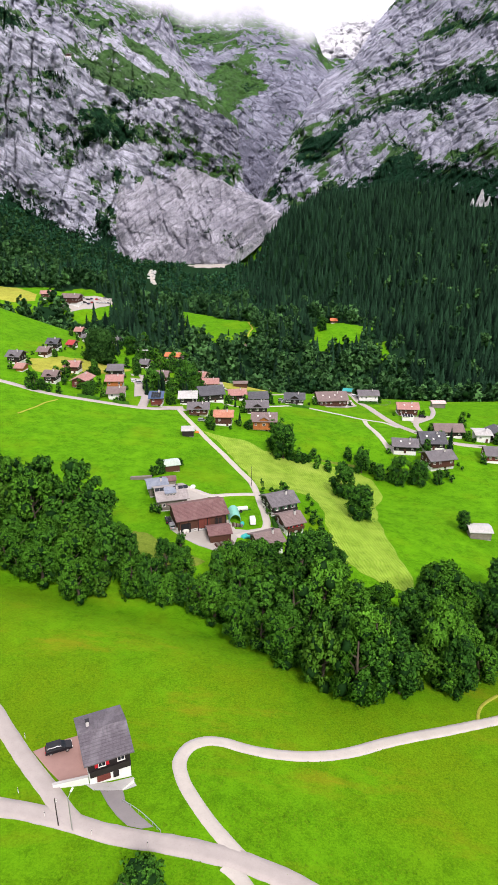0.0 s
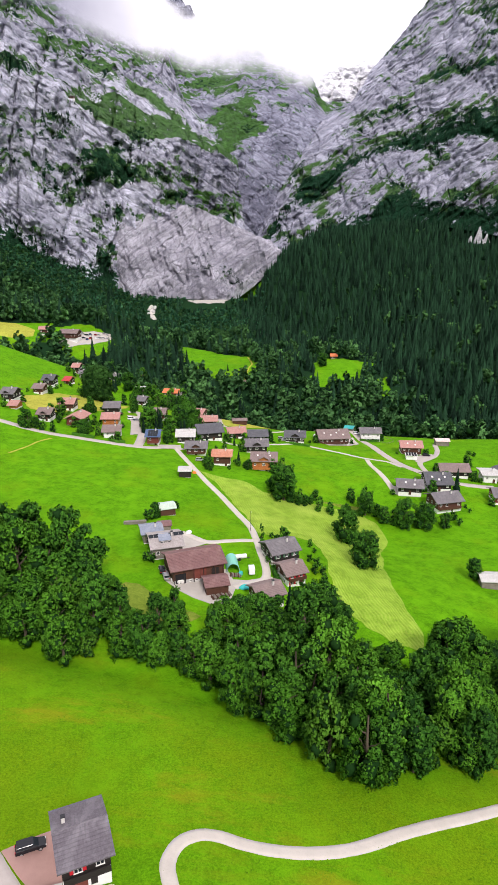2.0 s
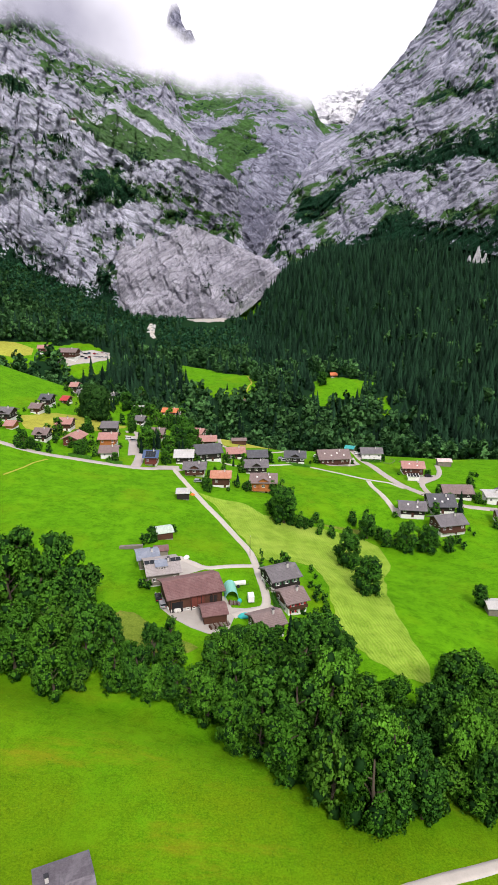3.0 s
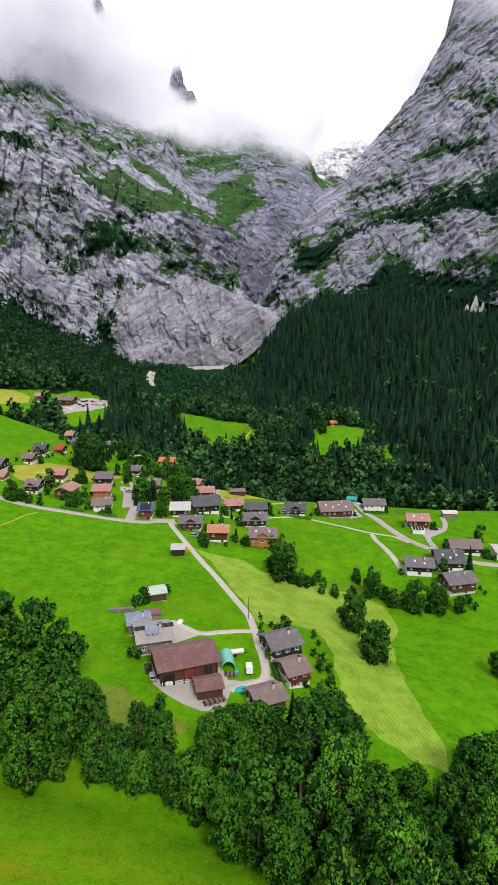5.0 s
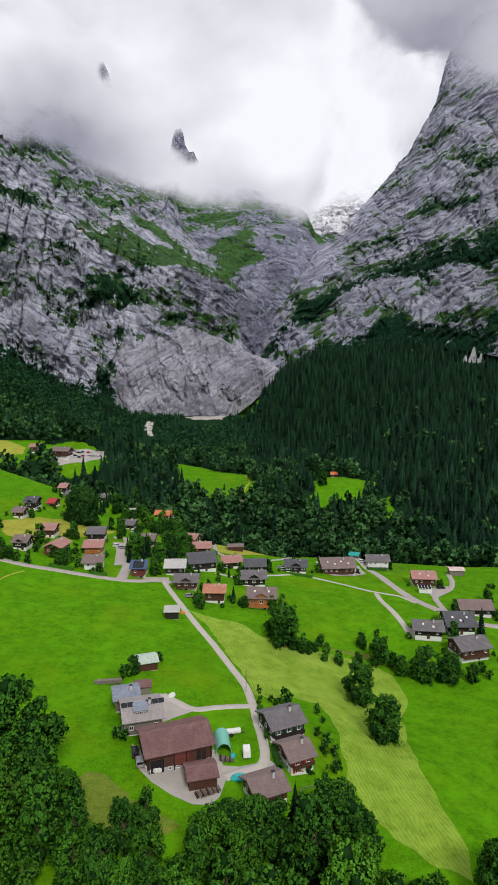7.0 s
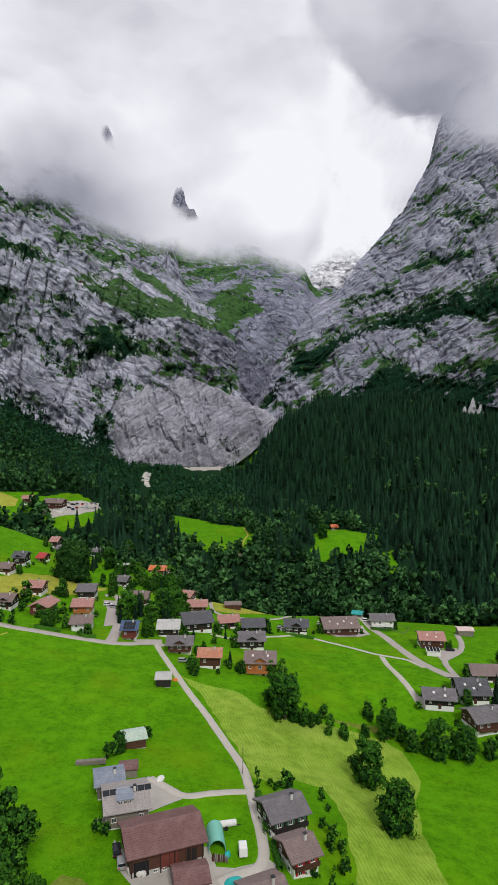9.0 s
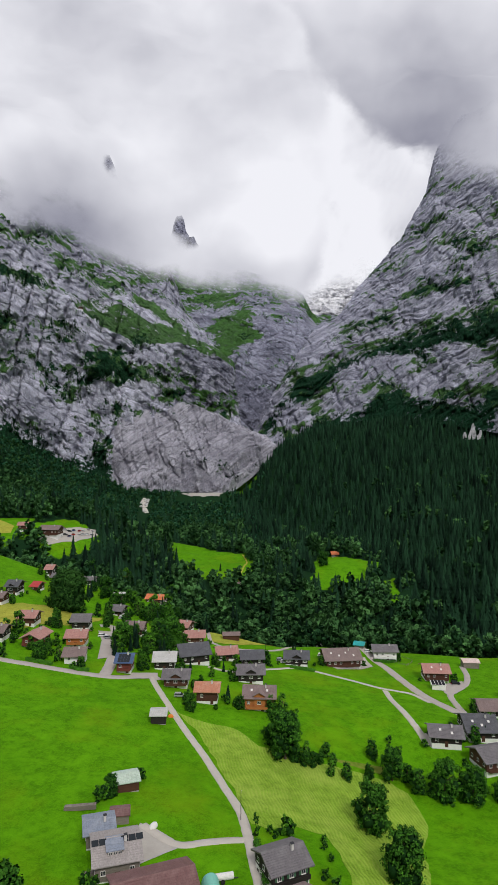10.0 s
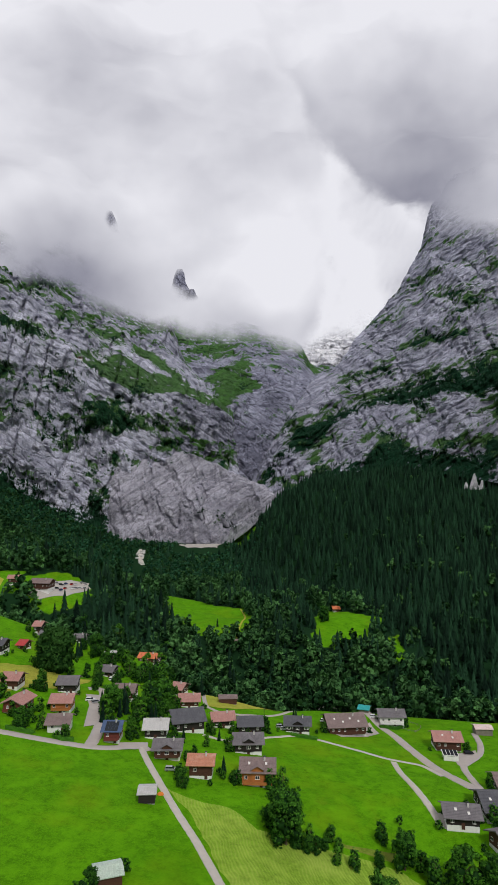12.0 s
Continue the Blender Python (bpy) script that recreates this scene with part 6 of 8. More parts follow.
house(-92.5, 337.5, -10, 8.1, 10.0, 4.9, "pink", "red", "red-brown log chalet, gable to the meadow", group="hamlet chalets", ridge="y", porch=True)
house(-109.6, 338.9, -4, 6.1, 9.0, 4.3, "brown", "dark", "dark chalet with a brown roof and shrubs", group="hamlet chalets", gable=True)
house(-81.4, 374.4, 2, 8.0, 10.0, 4.7, "grey", "dark", "dark wooden barn with a grey roof", group="hamlet chalets", stacks=0)
house(-76.5, 347.3, 2, 8.2, 9.0, 4.7, "pink", "orange", "chalet with a red and grey roof and balcony", group="hamlet chalets", porch=True)
house(-71.3, 325.1, 3, 7.8, 9.0, 4.1, "brown", "white", "white chalet with a brown tiled roof", group="hamlet chalets")
house(-49.6, 324.3, 0, 5.8, 9.0, 5.1, "blue", "red", "red-brown chalet with a solar panel roof", group="hamlet chalets", panels=True, porch=True)
house(-55.3, 382.6, -6, 8.7, 10.0, 4.5, "brown", "wood", "chalet with a brown roof and a cross wing", group="hamlet chalets", gable=True)
house(-71.4, 419.2, -12, 5.8, 9.0, 3.7, "grey", "dark", "dark barn with a grey roof by the lane", group="hamlet chalets")
house(-100.3, 468.0, 0, 6.6, 7.0, 3.8, "grey", "dark", "small dark chalet among the trees", over=0.8, sink=0.0, group="hamlet chalets")
shed(-77.3, 452.0, 4, 7.0, 6.0, 3.0, "pale", "grey", "low shed with a pale metal roof", over=0.8, sink=0.0)
house(-57.6, 474.0, -10, 11.9, 9.0, 4.2, "orange", "wood", "chalet with a bright orange tiled roof in the trees", over=0.8, sink=0.0, group="hamlet chalets", gable=True)
house(-33.9, 335.5, 2, 8.5, 10.0, 4.7, "pale", "dark", "black wooden chalet with a pale grey roof", group="hamlet chalets")
house(-22.9, 351.7, 16, 13.0, 14.0, 5.1, "dark", "dark", "big dark barn with a black slate roof on white walls", group="hamlet chalets", stacks=0)
house(-26.5, 315.3, 0, 9.5, 9.0, 4.3, "grey", "wood", "brown chalet with a cross gable and grey roof", group="hamlet chalets", gable=True, porch=True)
house(-12.7, 300.9, -2, 7.9, 8.0, 5.5, "rust", "wood", "brown log chalet with a rusty orange roof", group="hamlet chalets", porch=False)
house(7.8, 301.7, -3, 11.0, 11.0, 5.7, "brown", "orange", "honey-coloured chalet with a pinkish tiled roof and dormer", group="hamlet chalets", gable=True, porch=True, skylights=3)
house(-24.7, 388.3, 4, 8.9, 9.0, 4.0, "pink", "wood", "chalet with a faded red roof", group="hamlet chalets")
house(-31.6, 409.5, -20, 5.4, 9.0, 4.3, "pink", "wood", "brown chalet with a terrace", group="hamlet chalets")
house(-7.3, 362.9, 10, 9.1, 9.0, 4.1, "pink", "dark", "dark chalet with a red roof, gable to the lane", group="hamlet chalets")
shed(-5.9, 409.2, 3, 9.1, 6.0, 3.0, "brown", "wood", "low brown shed at the edge of the bench")
house(5.3, 358.5, 4, 9.7, 10.0, 4.5, "dark", "dark", "black wooden barn with a dark roof", group="hamlet chalets", stacks=0)
house(4.4, 332.3, 2, 10.7, 10.0, 4.7, "grey", "dark", "dark chalet with a grey roof and white base", group="hamlet chalets", gable=True)
shed(-28.6, 276.4, 3, 5.1, 6.0, 3.0, "pale", "dark", "hay shed with a pale roof beside the lane")
house(28.0, 369.5, -4, 10.8, 10.0, 4.3, "dark", "dark", "dark chalet with dormer and white windows", group="hamlet chalets", gable=True, shutters=TRIM)
house(51.4, 378.6, 6, 17.4, 15.0, 4.9, "brown", "wood", "large chalet with a wide brown roof and terrace", group="hamlet chalets", porch=True, skylights=4)
shed(66.9, 408.0, -20, 4.9, 6.0, 2.6, "teal", "grey", "shed under a teal tarpaulin roof", over=0.8, sink=0.0)
house(78.8, 399.0, -2, 12.0, 9.0, 5.1, "grey", "white", "white house with a grey slate roof", group="hamlet chalets", porch=True)
house(96.0, 362.8, -4, 11.2, 10.0, 5.3, "pink", "wood", "wooden chalet with a red tiled roof and balcony", group="hamlet chalets", porch=True, skylights=2)
shed(123.1, 389.7, -3, 8.0, 6.0, 3.4, "stripe", "grey", "shed with a white and red striped metal roof")
house(75.5, 283.4, -8, 10.4, 9.0, 4.1, "grey", "dark", "house with a pale grey slate roof and skylights", group="hamlet chalets", skylights=2)
house(89.9, 289.7, -2, 10.6, 14.0, 4.1, "dark", "dark", "big house with a dark hipped roof", group="hamlet chalets", skylights=3)
house(104.8, 311.4, -2, 13.3, 10.0, 4.1, "brown", "dark", "dark barn with a brown roof above the road", group="hamlet chalets", stacks=0)
house(87.8, 269.6, 14, 11.4, 10.0, 4.9, "grey", "wood", "chalet with a grey roof, white base and terrace", group="hamlet chalets", porch=True)
house(122.0, 308.1, -4, 6.7, 9.0, 4.5, "pale", "white", "white house with a flat pale roof", group="hamlet chalets", pitch=8)
house(130.6, 310.1, -4, 7.6, 9.0, 5.1, "dark", "dark", "dark chalet with white windows and a dark roof", group="hamlet chalets", ridge="y", shutters=TRIM)
house(118.7, 278.7, -4, 10.8, 10.0, 4.5, "grey", "red", "brown chalet with a grey roof by the road", group="hamlet chalets")
shed(82.6, 198.5, -4, 7.2, 6.0, 3.0, "pale", "grey", "grey field shed with a pale roof")
house(-137.0, 362.8, -8, 6.7, 10.0, 4.9, "grey", "dark", "dark chalet with a grey roof above the lane", group="hamlet chalets", gable=True)
house(-129.6, 348.6, -8, 3.8, 7.0, 2.5, "pink", "orange", "small garage with a faded red roof", group="hamlet chalets", stacks=0, openings=False, base=0.4)
house(-7.4, 576.0, -10, 9.6, 8.0, 3.1, "brown", "wood", "wooden hut at the edge of the clearing", group="hamlet chalets", base=0.4)
house(91.0, 677.0, 0, 5.4, 8.0, 3.1, "orange", "wood", "hut with an orange roof in the upper clearing", group="hamlet chalets", base=0.4, stacks=0)

# ---------- round the lower chalet ----------
lower_chalet_details(-24.6, 80.8, 23)
car(-32.9, 82.1, 22, BLACK, "black estate car parked beside the chalet")
lamp_post(-26.2, 66.0, 170)
utility_pole(-28.4, 66.6, 5.6)
marker_post(-23.2, 65.5)
marker_post(-39.5, 84.4)
marker_post(-36.3, 72.2)
marker_post(-30.9, 68.1)
marker_post(-14.8, 64.3)
rail_fence([(-19.9, 71.9), (-17.2, 70.3), (-14.7, 68.2), (-13.3, 66.8)], "low steel guard rail along the sloping drive", 0.8, 1.8, GALV, "guard_rail", 1)

# ---------- round the farm ----------
bale(-22.4, 175.8, 20, 0.15)
bale(-21.6, 176.5, 25, 0.15)
bale(-20.7, 175.7, 30, 0.15)
bale(-19.9, 176.2, 35, 0.15)
bale(-21.7, 175.2, 40, 0.15)
bale(-20.6, 175.1, 45, 0.15)
bale(-19.7, 175.2, 50, 0.15)
tunnel_tent(-5.0, 186.7, 8)
tank_trailer(-2.5, 192.0, 12)
box_trailer(1.2, 183.5, 95)
tarp_heap(-0.6, 175.4, 15, TEAL_TARP, "teal tarpaulin thrown over a heap")
tarp_heap(-2.3, 182.8, 70, TEAL_TARP, "teal plastic sheet beside the shelter", 1.2)
tarp_heap(-20.9, 210.9, 70, TRIM, "pale tarpaulin on the grass behind the farm", 1.6)
car(-24.7, 178.0, 105, SILVER, "silver car parked in the barn's lee")
car(-26.4, 181.6, 105, BLACK, "dark car parked beside the barn")
car(7.6, 198.3, 110, BLUECAR, "dark blue car beside the farm chalet")
log_stack(-8.5, 168.7, 25)
log_stack(-6.3, 170.2, 25, 3.0, 1.0, 0.1, 18)
log_stack(-3.7, 181.5, 0, 3.5, 1.0, 0.1, 20, "heap of firewood by the shelter")
board_pile(-41.0, 217.4, 8, 8.0, 1.2, 1.3)
board_pile(-31.4, 191.7, 15, 3.5)
hedge([(4.9, 207.2), (5.7, 199.4), (6.4, 195.0), (6.8, 190.8)], 1.7, 1.3, "clipped dark hedge along the farm lane")
hedge([(8.1, 187.5), (8.7, 183.4), (9.3, 179.7)], 1.7, 1.3, "clipped dark hedge before the small chalet")
rail_fence([(13.8, 172.9), (17.9, 175.2), (18.5, 170.9), (13.9, 167.9), (13.8, 172.9)], "weathered fence round the vegetable garden", 1.1, 2.0)
utility_pole(1.0, 217.9)
utility_pole(12.5, 376.6, 7.0)

# ---------- cars and clutter of the hamlet ----------
car(-23.7, 300.4, 0, SILVER, "silver car on the grass beside the lane")
car(103.3, 353.8, 5, BLACK, "black car parked before the house")
car(70.5, 400.6, 10, WHITEPAINT, "white van-like car at the shed")
car(-68.8, 364.9, 10, WHITEPAINT, "white car in the yard between chalets")
car(-65.8, 363.4, 30, SILVER, "silver car in the yard between chalets")
car(20.1, 369.9, 5, SILVER, "silver car beside the dark chalet")
car(22.0, 367.1, 5, WHITEPAINT, "white car beside the dark chalet")
car(43.6, 391.3, -20, WHITEPAINT, "white car behind the large chalet")
car(47.8, 375.0, -30, REDCAR, "red car at the large chalet")
car(124.1, 308.3, 0, BLACK, "dark car before the white house")
car(-67.4, 408.5, 10, WHITEPAINT, "white car beside the barn")
car(-165.3, 618.8, 10, WHITEPAINT, "white car in the gorge car park")
car(-162.6, 625.4, 0, SILVER, "silver car in the gorge car park")
car(-158.5, 625.5, 0, BLACK, "black car in the gorge car park")
car(-157.1, 634.1, 80, BLUECAR, "dark blue car in the gorge car park")
car(-153.1, 639.3, 80, REDCAR, "dark red car in the gorge car park")
car(-150.8, 642.8, 80, WHITEPAINT, "white car in the gorge car park")
car(-148.2, 654.1, 80, SILVER, "silver car in the gorge car park")
car(-144.9, 654.4, 80, WHITEPAINT, "white car in the gorge car park")
car(-160.7, 603.0, 10, SILVER, "silver car in the gorge car park")
car(-157.8, 609.7, 10, BLACK, "black car in the gorge car park")
car(-154.0, 609.4, 80, BLUECAR, "dark blue car in the gorge car park")
car(-153.0, 618.4, 80, REDCAR, "dark red car in the gorge car park")
car(-149.4, 626.6, 10, WHITEPAINT, "white car in the gorge car park")
car(-147.8, 633.4, 10, SILVER, "silver car in the gorge car park")
car(-145.4, 638.6, 0, WHITEPAINT, "white car in the gorge car park")
car(-142.5, 643.6, 80, SILVER, "silver car in the gorge car park")
carport(92.3, 345.7, -8)
tarp_heap(-24.9, 280.5, 0, ORANGE, "orange tarpaulin heap beside the hay shed", 1.1)
hedge([(24.1, 359.5), (29.1, 358.0), (36.0, 357.3)], 1.5, 1.4, "clipped hedge before the dark chalet")
hedge([(-71.5, 317.3), (-67.4, 314.7), (-63.5, 316.4)], 1.5, 1.4, "garden hedge along the lane")
hedge([(-79.2, 317.4), (-83.8, 318.0), (-90.7, 318.7)], 1.5, 1.4, "leafy garden hedge along the lane")
hedge([(71.4, 391.2), (79.4, 391.3), (85.2, 395.8)], 1.5, 1.4, "low hedge before the white house")
hedge([(-29.2, 333.3), (-26.0, 334.7), (-23.5, 337.4)], 1.5, 1.4, "hedge behind the cross-gabled chalet")
rail_fence([(83.1, 392.4), (88.3, 387.0), (94.6, 399.6), (90.3, 408.8)], "wooden fence round a sloping garden plot", 1.1, 3.0)
boulder(-155.4, 1026.8, 1.5, 0)
boulder(-152.5, 1044.6, 2.2, 1)
boulder(-151.6, 1040.8, 2.3, 2)
boulder(-155.4, 1042.4, 2.0, 3)
boulder(-152.0, 1023.9, 2.7, 4)
boulder(-159.9, 1032.0, 1.4, 5)
boulder(-149.8, 989.5, 2.4, 6)
boulder(-151.4, 1026.8, 2.7, 7)
boulder(-160.3, 1029.7, 2.5, 8)
boulder(-151.9, 1025.2, 1.4, 9)
boulder(-158.7, 1033.4, 1.8, 10)
boulder(-152.0, 1034.6, 3.0, 11)
boulder(-152.0, 1042.1, 2.0, 12)
boulder(-157.1, 1043.0, 2.0, 13)
boulder(-151.3, 1039.1, 2.4, 14)
boulder(-158.3, 1016.9, 3.0, 15)
boulder(-160.8, 1043.3, 1.4, 16)
boulder(-156.5, 1043.4, 1.4, 17)
boulder(-149.9, 989.8, 2.0, 18)
boulder(-154.6, 1014.4, 1.4, 19)
boulder(-155.0, 1035.5, 2.4, 20)
boulder(-151.0, 1042.3, 2.3, 21)
boulder(-154.8, 1036.7, 1.7, 22)
boulder(-143.1, 984.2, 1.4, 23)
boulder(-147.1, 987.7, 1.7, 24)
boulder(-155.4, 1042.2, 1.9, 25)
alp_hut(-295.0, 1180.0, 322.0, 14)
pinnacle(-166.0, 1616.0, 540.0, 100.0, 32.0, 7, CLIFF_GORGE, "rock_spire", "dark rock spire standing out of the cloud", 0.3)
pinnacle(-136.0, 1624.0, 530.0, 66.0, 30.0, 8, CLIFF_GORGE, "rock_spire", "dark rock spire standing out of the cloud", 0.25)
pinnacle(-338.0, 1588.0, 690.0, 96.0, 34.0, 9, CLIFF_GORGE, "rock_spire", "dark rock spire standing out of the cloud", 0.2)
pinnacle(352.0, 1018.0, 82.0, 41.4, 12.3, 1)
pinnacle(365.0, 1021.0, 82.0, 32.4, 10.4, 2)
pinnacle(340.0, 1020.0, 82.0, 28.8, 10.4, 3)
pinnacle(375.0, 1024.0, 82.0, 23.4, 9.5, 4)
pinnacle(357.0, 1014.0, 82.0, 23.4, 8.5, 5)

# ---------- trees ----------
BELT = [(-82, 154), (-71, 151), (-63, 147), (-56, 140), (-49, 139), (-38, 139), (-29, 139), (-21, 138), (-10, 136), (-5, 129), (1, 118), (8, 112), (15, 108), (19, 105), (24, 104), (34, 105), (44, 109), (53, 116), (63, 124), (80, 134),
        (83, 150), (69, 147), (56, 147), (51, 147), (45, 141), (32, 143), (19, 149), (0, 150), (-8, 151), (-22, 156), (-31, 159), (-38, 163), (-45, 171), (-62, 184), (-85, 197), (-100, 203)]

GULLY = [tree_kind(200 + k, 15.0, (6.2, 5.4, 6.6)[k % 3], 20, 8800, 0.228, (LEAF, LEAF_DEEP, LEAF)[k % 3], low=0.10) for k in range(6)]
GULLY.append(tree_kind(207, 12.0, 4.4, 20, 4800, 0.25, LEAF_FRESH, low=0.08))
DEEP = [tree_kind(220 + k, 14.0, 5.8, 28, 7600, 0.24, LEAF_DEEP, low=0.05, full=1.2) for k in range(3)]
ROUND = [tree_kind(228, 14.0, 7.6, 46, 9500, 0.34, LEAF_OLD, low=0.10, full=1.5)]
MID = [tree_kind(230 + k, 14.0, 5.2, 22, 3200, 0.33, (LEAF, LEAF_DEEP, LEAF_DEEP)[k], low=0.05, full=1.15) for k in range(3)]
SHRUB = [tree_kind(240 + k, 2.5, 1.35, 9, 520, 0.17, LEAF, low=0.04, full=1.5) for k in range(3)]
SPRUCE = [(trunk_mesh("trunk", 15.0, 0.25, BARK, 250 + k, 0), conifer_mesh("crown", 18.0, 3.2, 16, 11, NEEDLE, 250 + k)) for k in range(3)]
CYPRESS = [(trunk_mesh("trunk", 3.0, 0.15, BARK, 260, 0), crown_mesh("crown", 6.0, 1.15, 16, 500, 0.2, LEAF_DEEP, 261, 0.05))]


belt_rng = np.random.default_rng(12)
bx, by = scatter(belt_rng, -110, 110, 80, 205, 6.6, lambda x, y: within(x, y, BELT), 0.42)
for k, (tx, ty) in enumerate(zip(bx, by)):
    kind = GULLY[int(belt_rng.integers(0, 6))] if k % 7 else GULLY[6]
    plant(kind, tx, ty, belt_rng.uniform(0.68, 1.22) * (0.88 if -42 < tx < -6 else 1.0) * (1.18 if tx < -42 and ty > 158 else 1.0) * (0.72 if -16 < tx < 12 and ty > 139 else 1.0), belt_rng.uniform(0, 360), "tall leafy deciduous tree in the gully belt" if k % 7 else "young bright green tree in the gully belt", "gully trees", stretch=belt_rng.uniform(0.85, 1.3))

plant(DEEP[0], 15.6, 261.8, 1.21, 146, "broad dark green deciduous tree in full leaf")
plant(DEEP[1], 37.9, 229.9, 1.04, 62, "broad dark green deciduous tree in full leaf")
plant(DEEP[2], 40.2, 203.2, 1.00, 150, "broad dark green deciduous tree in full leaf")
plant(DEEP[0], 51.2, 261.1, 0.86, 138, "broad dark green deciduous tree in full leaf")
plant(DEEP[1], 66.3, 253.5, 0.93, 221, "broad dark green deciduous tree in full leaf")
plant(DEEP[2], 74.8, 252.2, 0.86, 98, "broad dark green deciduous tree in full leaf")
plant(DEEP[0], -115.8, 325.4, 0.57, 13, "broad dark green deciduous tree in full leaf")
plant(DEEP[1], -85.3, 323.2, 0.50, 300, "broad dark green deciduous tree in full leaf")
plant(DEEP[2], -35.2, 372.1, 1.07, 10, "broad dark green deciduous tree in full leaf")
plant(DEEP[0], -40.9, 367.3, 1.00, 64, "broad dark green deciduous tree in full leaf")
plant(DEEP[1], -34.7, 225.7, 0.43, 323, "broad dark green deciduous tree in full leaf")
plant(DEEP[2], 73.1, 626.3, 1.00, 165, "broad dark green deciduous tree in full leaf")
plant(DEEP[0], 78.2, 202.0, 0.57, 0, "broad dark green deciduous tree in full leaf")
plant(MID[0], 30.1, 257.9, 0.36, 330, "leafy hedgerow tree along the field edge")
plant(MID[1], 35.2, 257.3, 0.43, 45, "leafy hedgerow tree along the field edge")
plant(MID[2], 43.3, 260.6, 0.43, 75, "leafy hedgerow tree along the field edge")
plant(MID[0], 23.2, 266.8, 0.36, 80, "leafy hedgerow tree along the field edge")
plant(MID[1], 46.3, 272.1, 0.50, 40, "leafy hedgerow tree along the field edge")
plant(MID[2], 58.5, 256.0, 0.64, 14, "leafy hedgerow tree along the field edge")
plant(MID[0], 63.0, 255.4, 0.57, 342, "leafy hedgerow tree along the field edge")
plant(MID[0], 120.7, 334.2, 0.64, 73, "leafy green garden tree beside the houses")
plant(MID[1], -74.1, 404.3, 0.64, 356, "leafy green garden tree beside the houses")
plant(MID[2], -95.8, 379.3, 0.57, 101, "leafy green garden tree beside the houses")
plant(MID[0], -110.1, 347.5, 0.50, 248, "leafy green garden tree beside the houses")
plant(MID[1], -62.8, 395.7, 0.64, 25, "leafy green garden tree beside the houses")
plant(MID[2], -54.5, 416.9, 0.71, 0, "leafy green garden tree beside the houses")
plant(MID[0], 95.1, 289.5, 0.57, 110, "leafy green garden tree beside the houses")
plant(MID[1], 86.1, 282.1, 0.50, 15, "leafy green garden tree beside the houses")
plant(MID[2], 83.2, 251.0, 0.57, 313, "leafy green garden tree beside the houses")
plant(MID[0], 72.1, 256.8, 0.64, 175, "leafy green garden tree beside the houses")
plant(MID[1], 56.3, 260.8, 0.50, 180, "leafy green garden tree beside the houses")
plant(MID[0], -93.2, 331.3, 0.43, 288, "leafy tree among the chalets")
plant(MID[1], -90.1, 365.4, 0.36, 235, "leafy tree among the chalets")
plant(MID[2], -71.4, 393.4, 0.57, 40, "leafy tree among the chalets")
plant(MID[0], -66.0, 441.9, 0.79, 120, "leafy tree among the chalets")
plant(MID[1], -73.7, 439.0, 0.64, 220, "leafy tree among the chalets")
plant(MID[2], -94.3, 570.7, 0.71, 225, "leafy tree among the chalets")
plant(MID[0], -56.1, 452.9, 0.79, 30, "leafy tree among the chalets")
plant(MID[1], -37.8, 359.8, 1.00, 25, "leafy tree among the chalets")
plant(MID[2], -33.4, 376.6, 0.93, 65, "leafy tree among the chalets")
plant(MID[0], -43.2, 352.9, 0.64, 235, "leafy tree among the chalets")
plant(MID[1], -47.4, 363.0, 0.57, 60, "leafy tree among the chalets")
plant(MID[2], -25.1, 506.4, 0.71, 210, "leafy tree among the chalets")
plant(MID[0], -89.9, 465.3, 0.57, 220, "leafy tree among the chalets")
plant(MID[1], 12.8, 366.9, 0.36, 260, "leafy tree among the chalets")
plant(MID[2], -82.9, 416.3, 0.43, 105, "leafy tree among the chalets")
plant(MID[0], -48.9, 463.4, 0.86, 235, "leafy tree among the chalets")
plant(SPRUCE[0], -52.9, 364.5, 0.72, 345, "dark slender spruce among the chalets", category="spruce", name="spruce")
plant(SPRUCE[1], -45.7, 394.8, 0.72, 317, "dark slender spruce among the chalets", category="spruce", name="spruce")
plant(SPRUCE[2], -58.4, 365.6, 0.67, 270, "dark slender spruce among the chalets", category="spruce", name="spruce")
plant(SPRUCE[0], -60.8, 352.9, 0.61, 22, "dark slender spruce among the chalets", category="spruce", name="spruce")
plant(SPRUCE[1], -36.4, 402.3, 0.61, 172, "dark slender spruce among the chalets", category="spruce", name="spruce")
plant(SPRUCE[2], -95.0, 440.9, 0.67, 244, "dark slender spruce among the chalets", category="spruce", name="spruce")
plant(SPRUCE[0], -94.9, 457.3, 0.67, 200, "dark slender spruce among the chalets", category="spruce", name="spruce")
plant(SPRUCE[1], 28.7, 386.6, 0.39, 326, "dark slender spruce among the chalets", category="spruce", name="spruce")
plant(SPRUCE[2], -43.8, 536.9, 0.78, 90, "dark slender spruce among the chalets", category="spruce", name="spruce")
plant(SPRUCE[0], -34.4, 337.3, 0.39, 32, "dark slender spruce among the chalets", category="spruce", name="spruce")
plant(SPRUCE[0], 97.5, 282.7, 0.78, 165, "dark conical spruce beside the road", category="spruce", name="spruce")
plant(SPRUCE[1], 90.7, 283.9, 0.39, 80, "dark conical spruce beside the road", category="spruce", name="spruce")
plant(CYPRESS[0], 4.8, 211.0, 1.08, 75, "clipped dark conical cypress in a garden", category="cypress", name="cypress")
plant(CYPRESS[0], 21.0, 180.3, 0.58, 357, "clipped dark conical cypress in a garden", category="cypress", name="cypress")
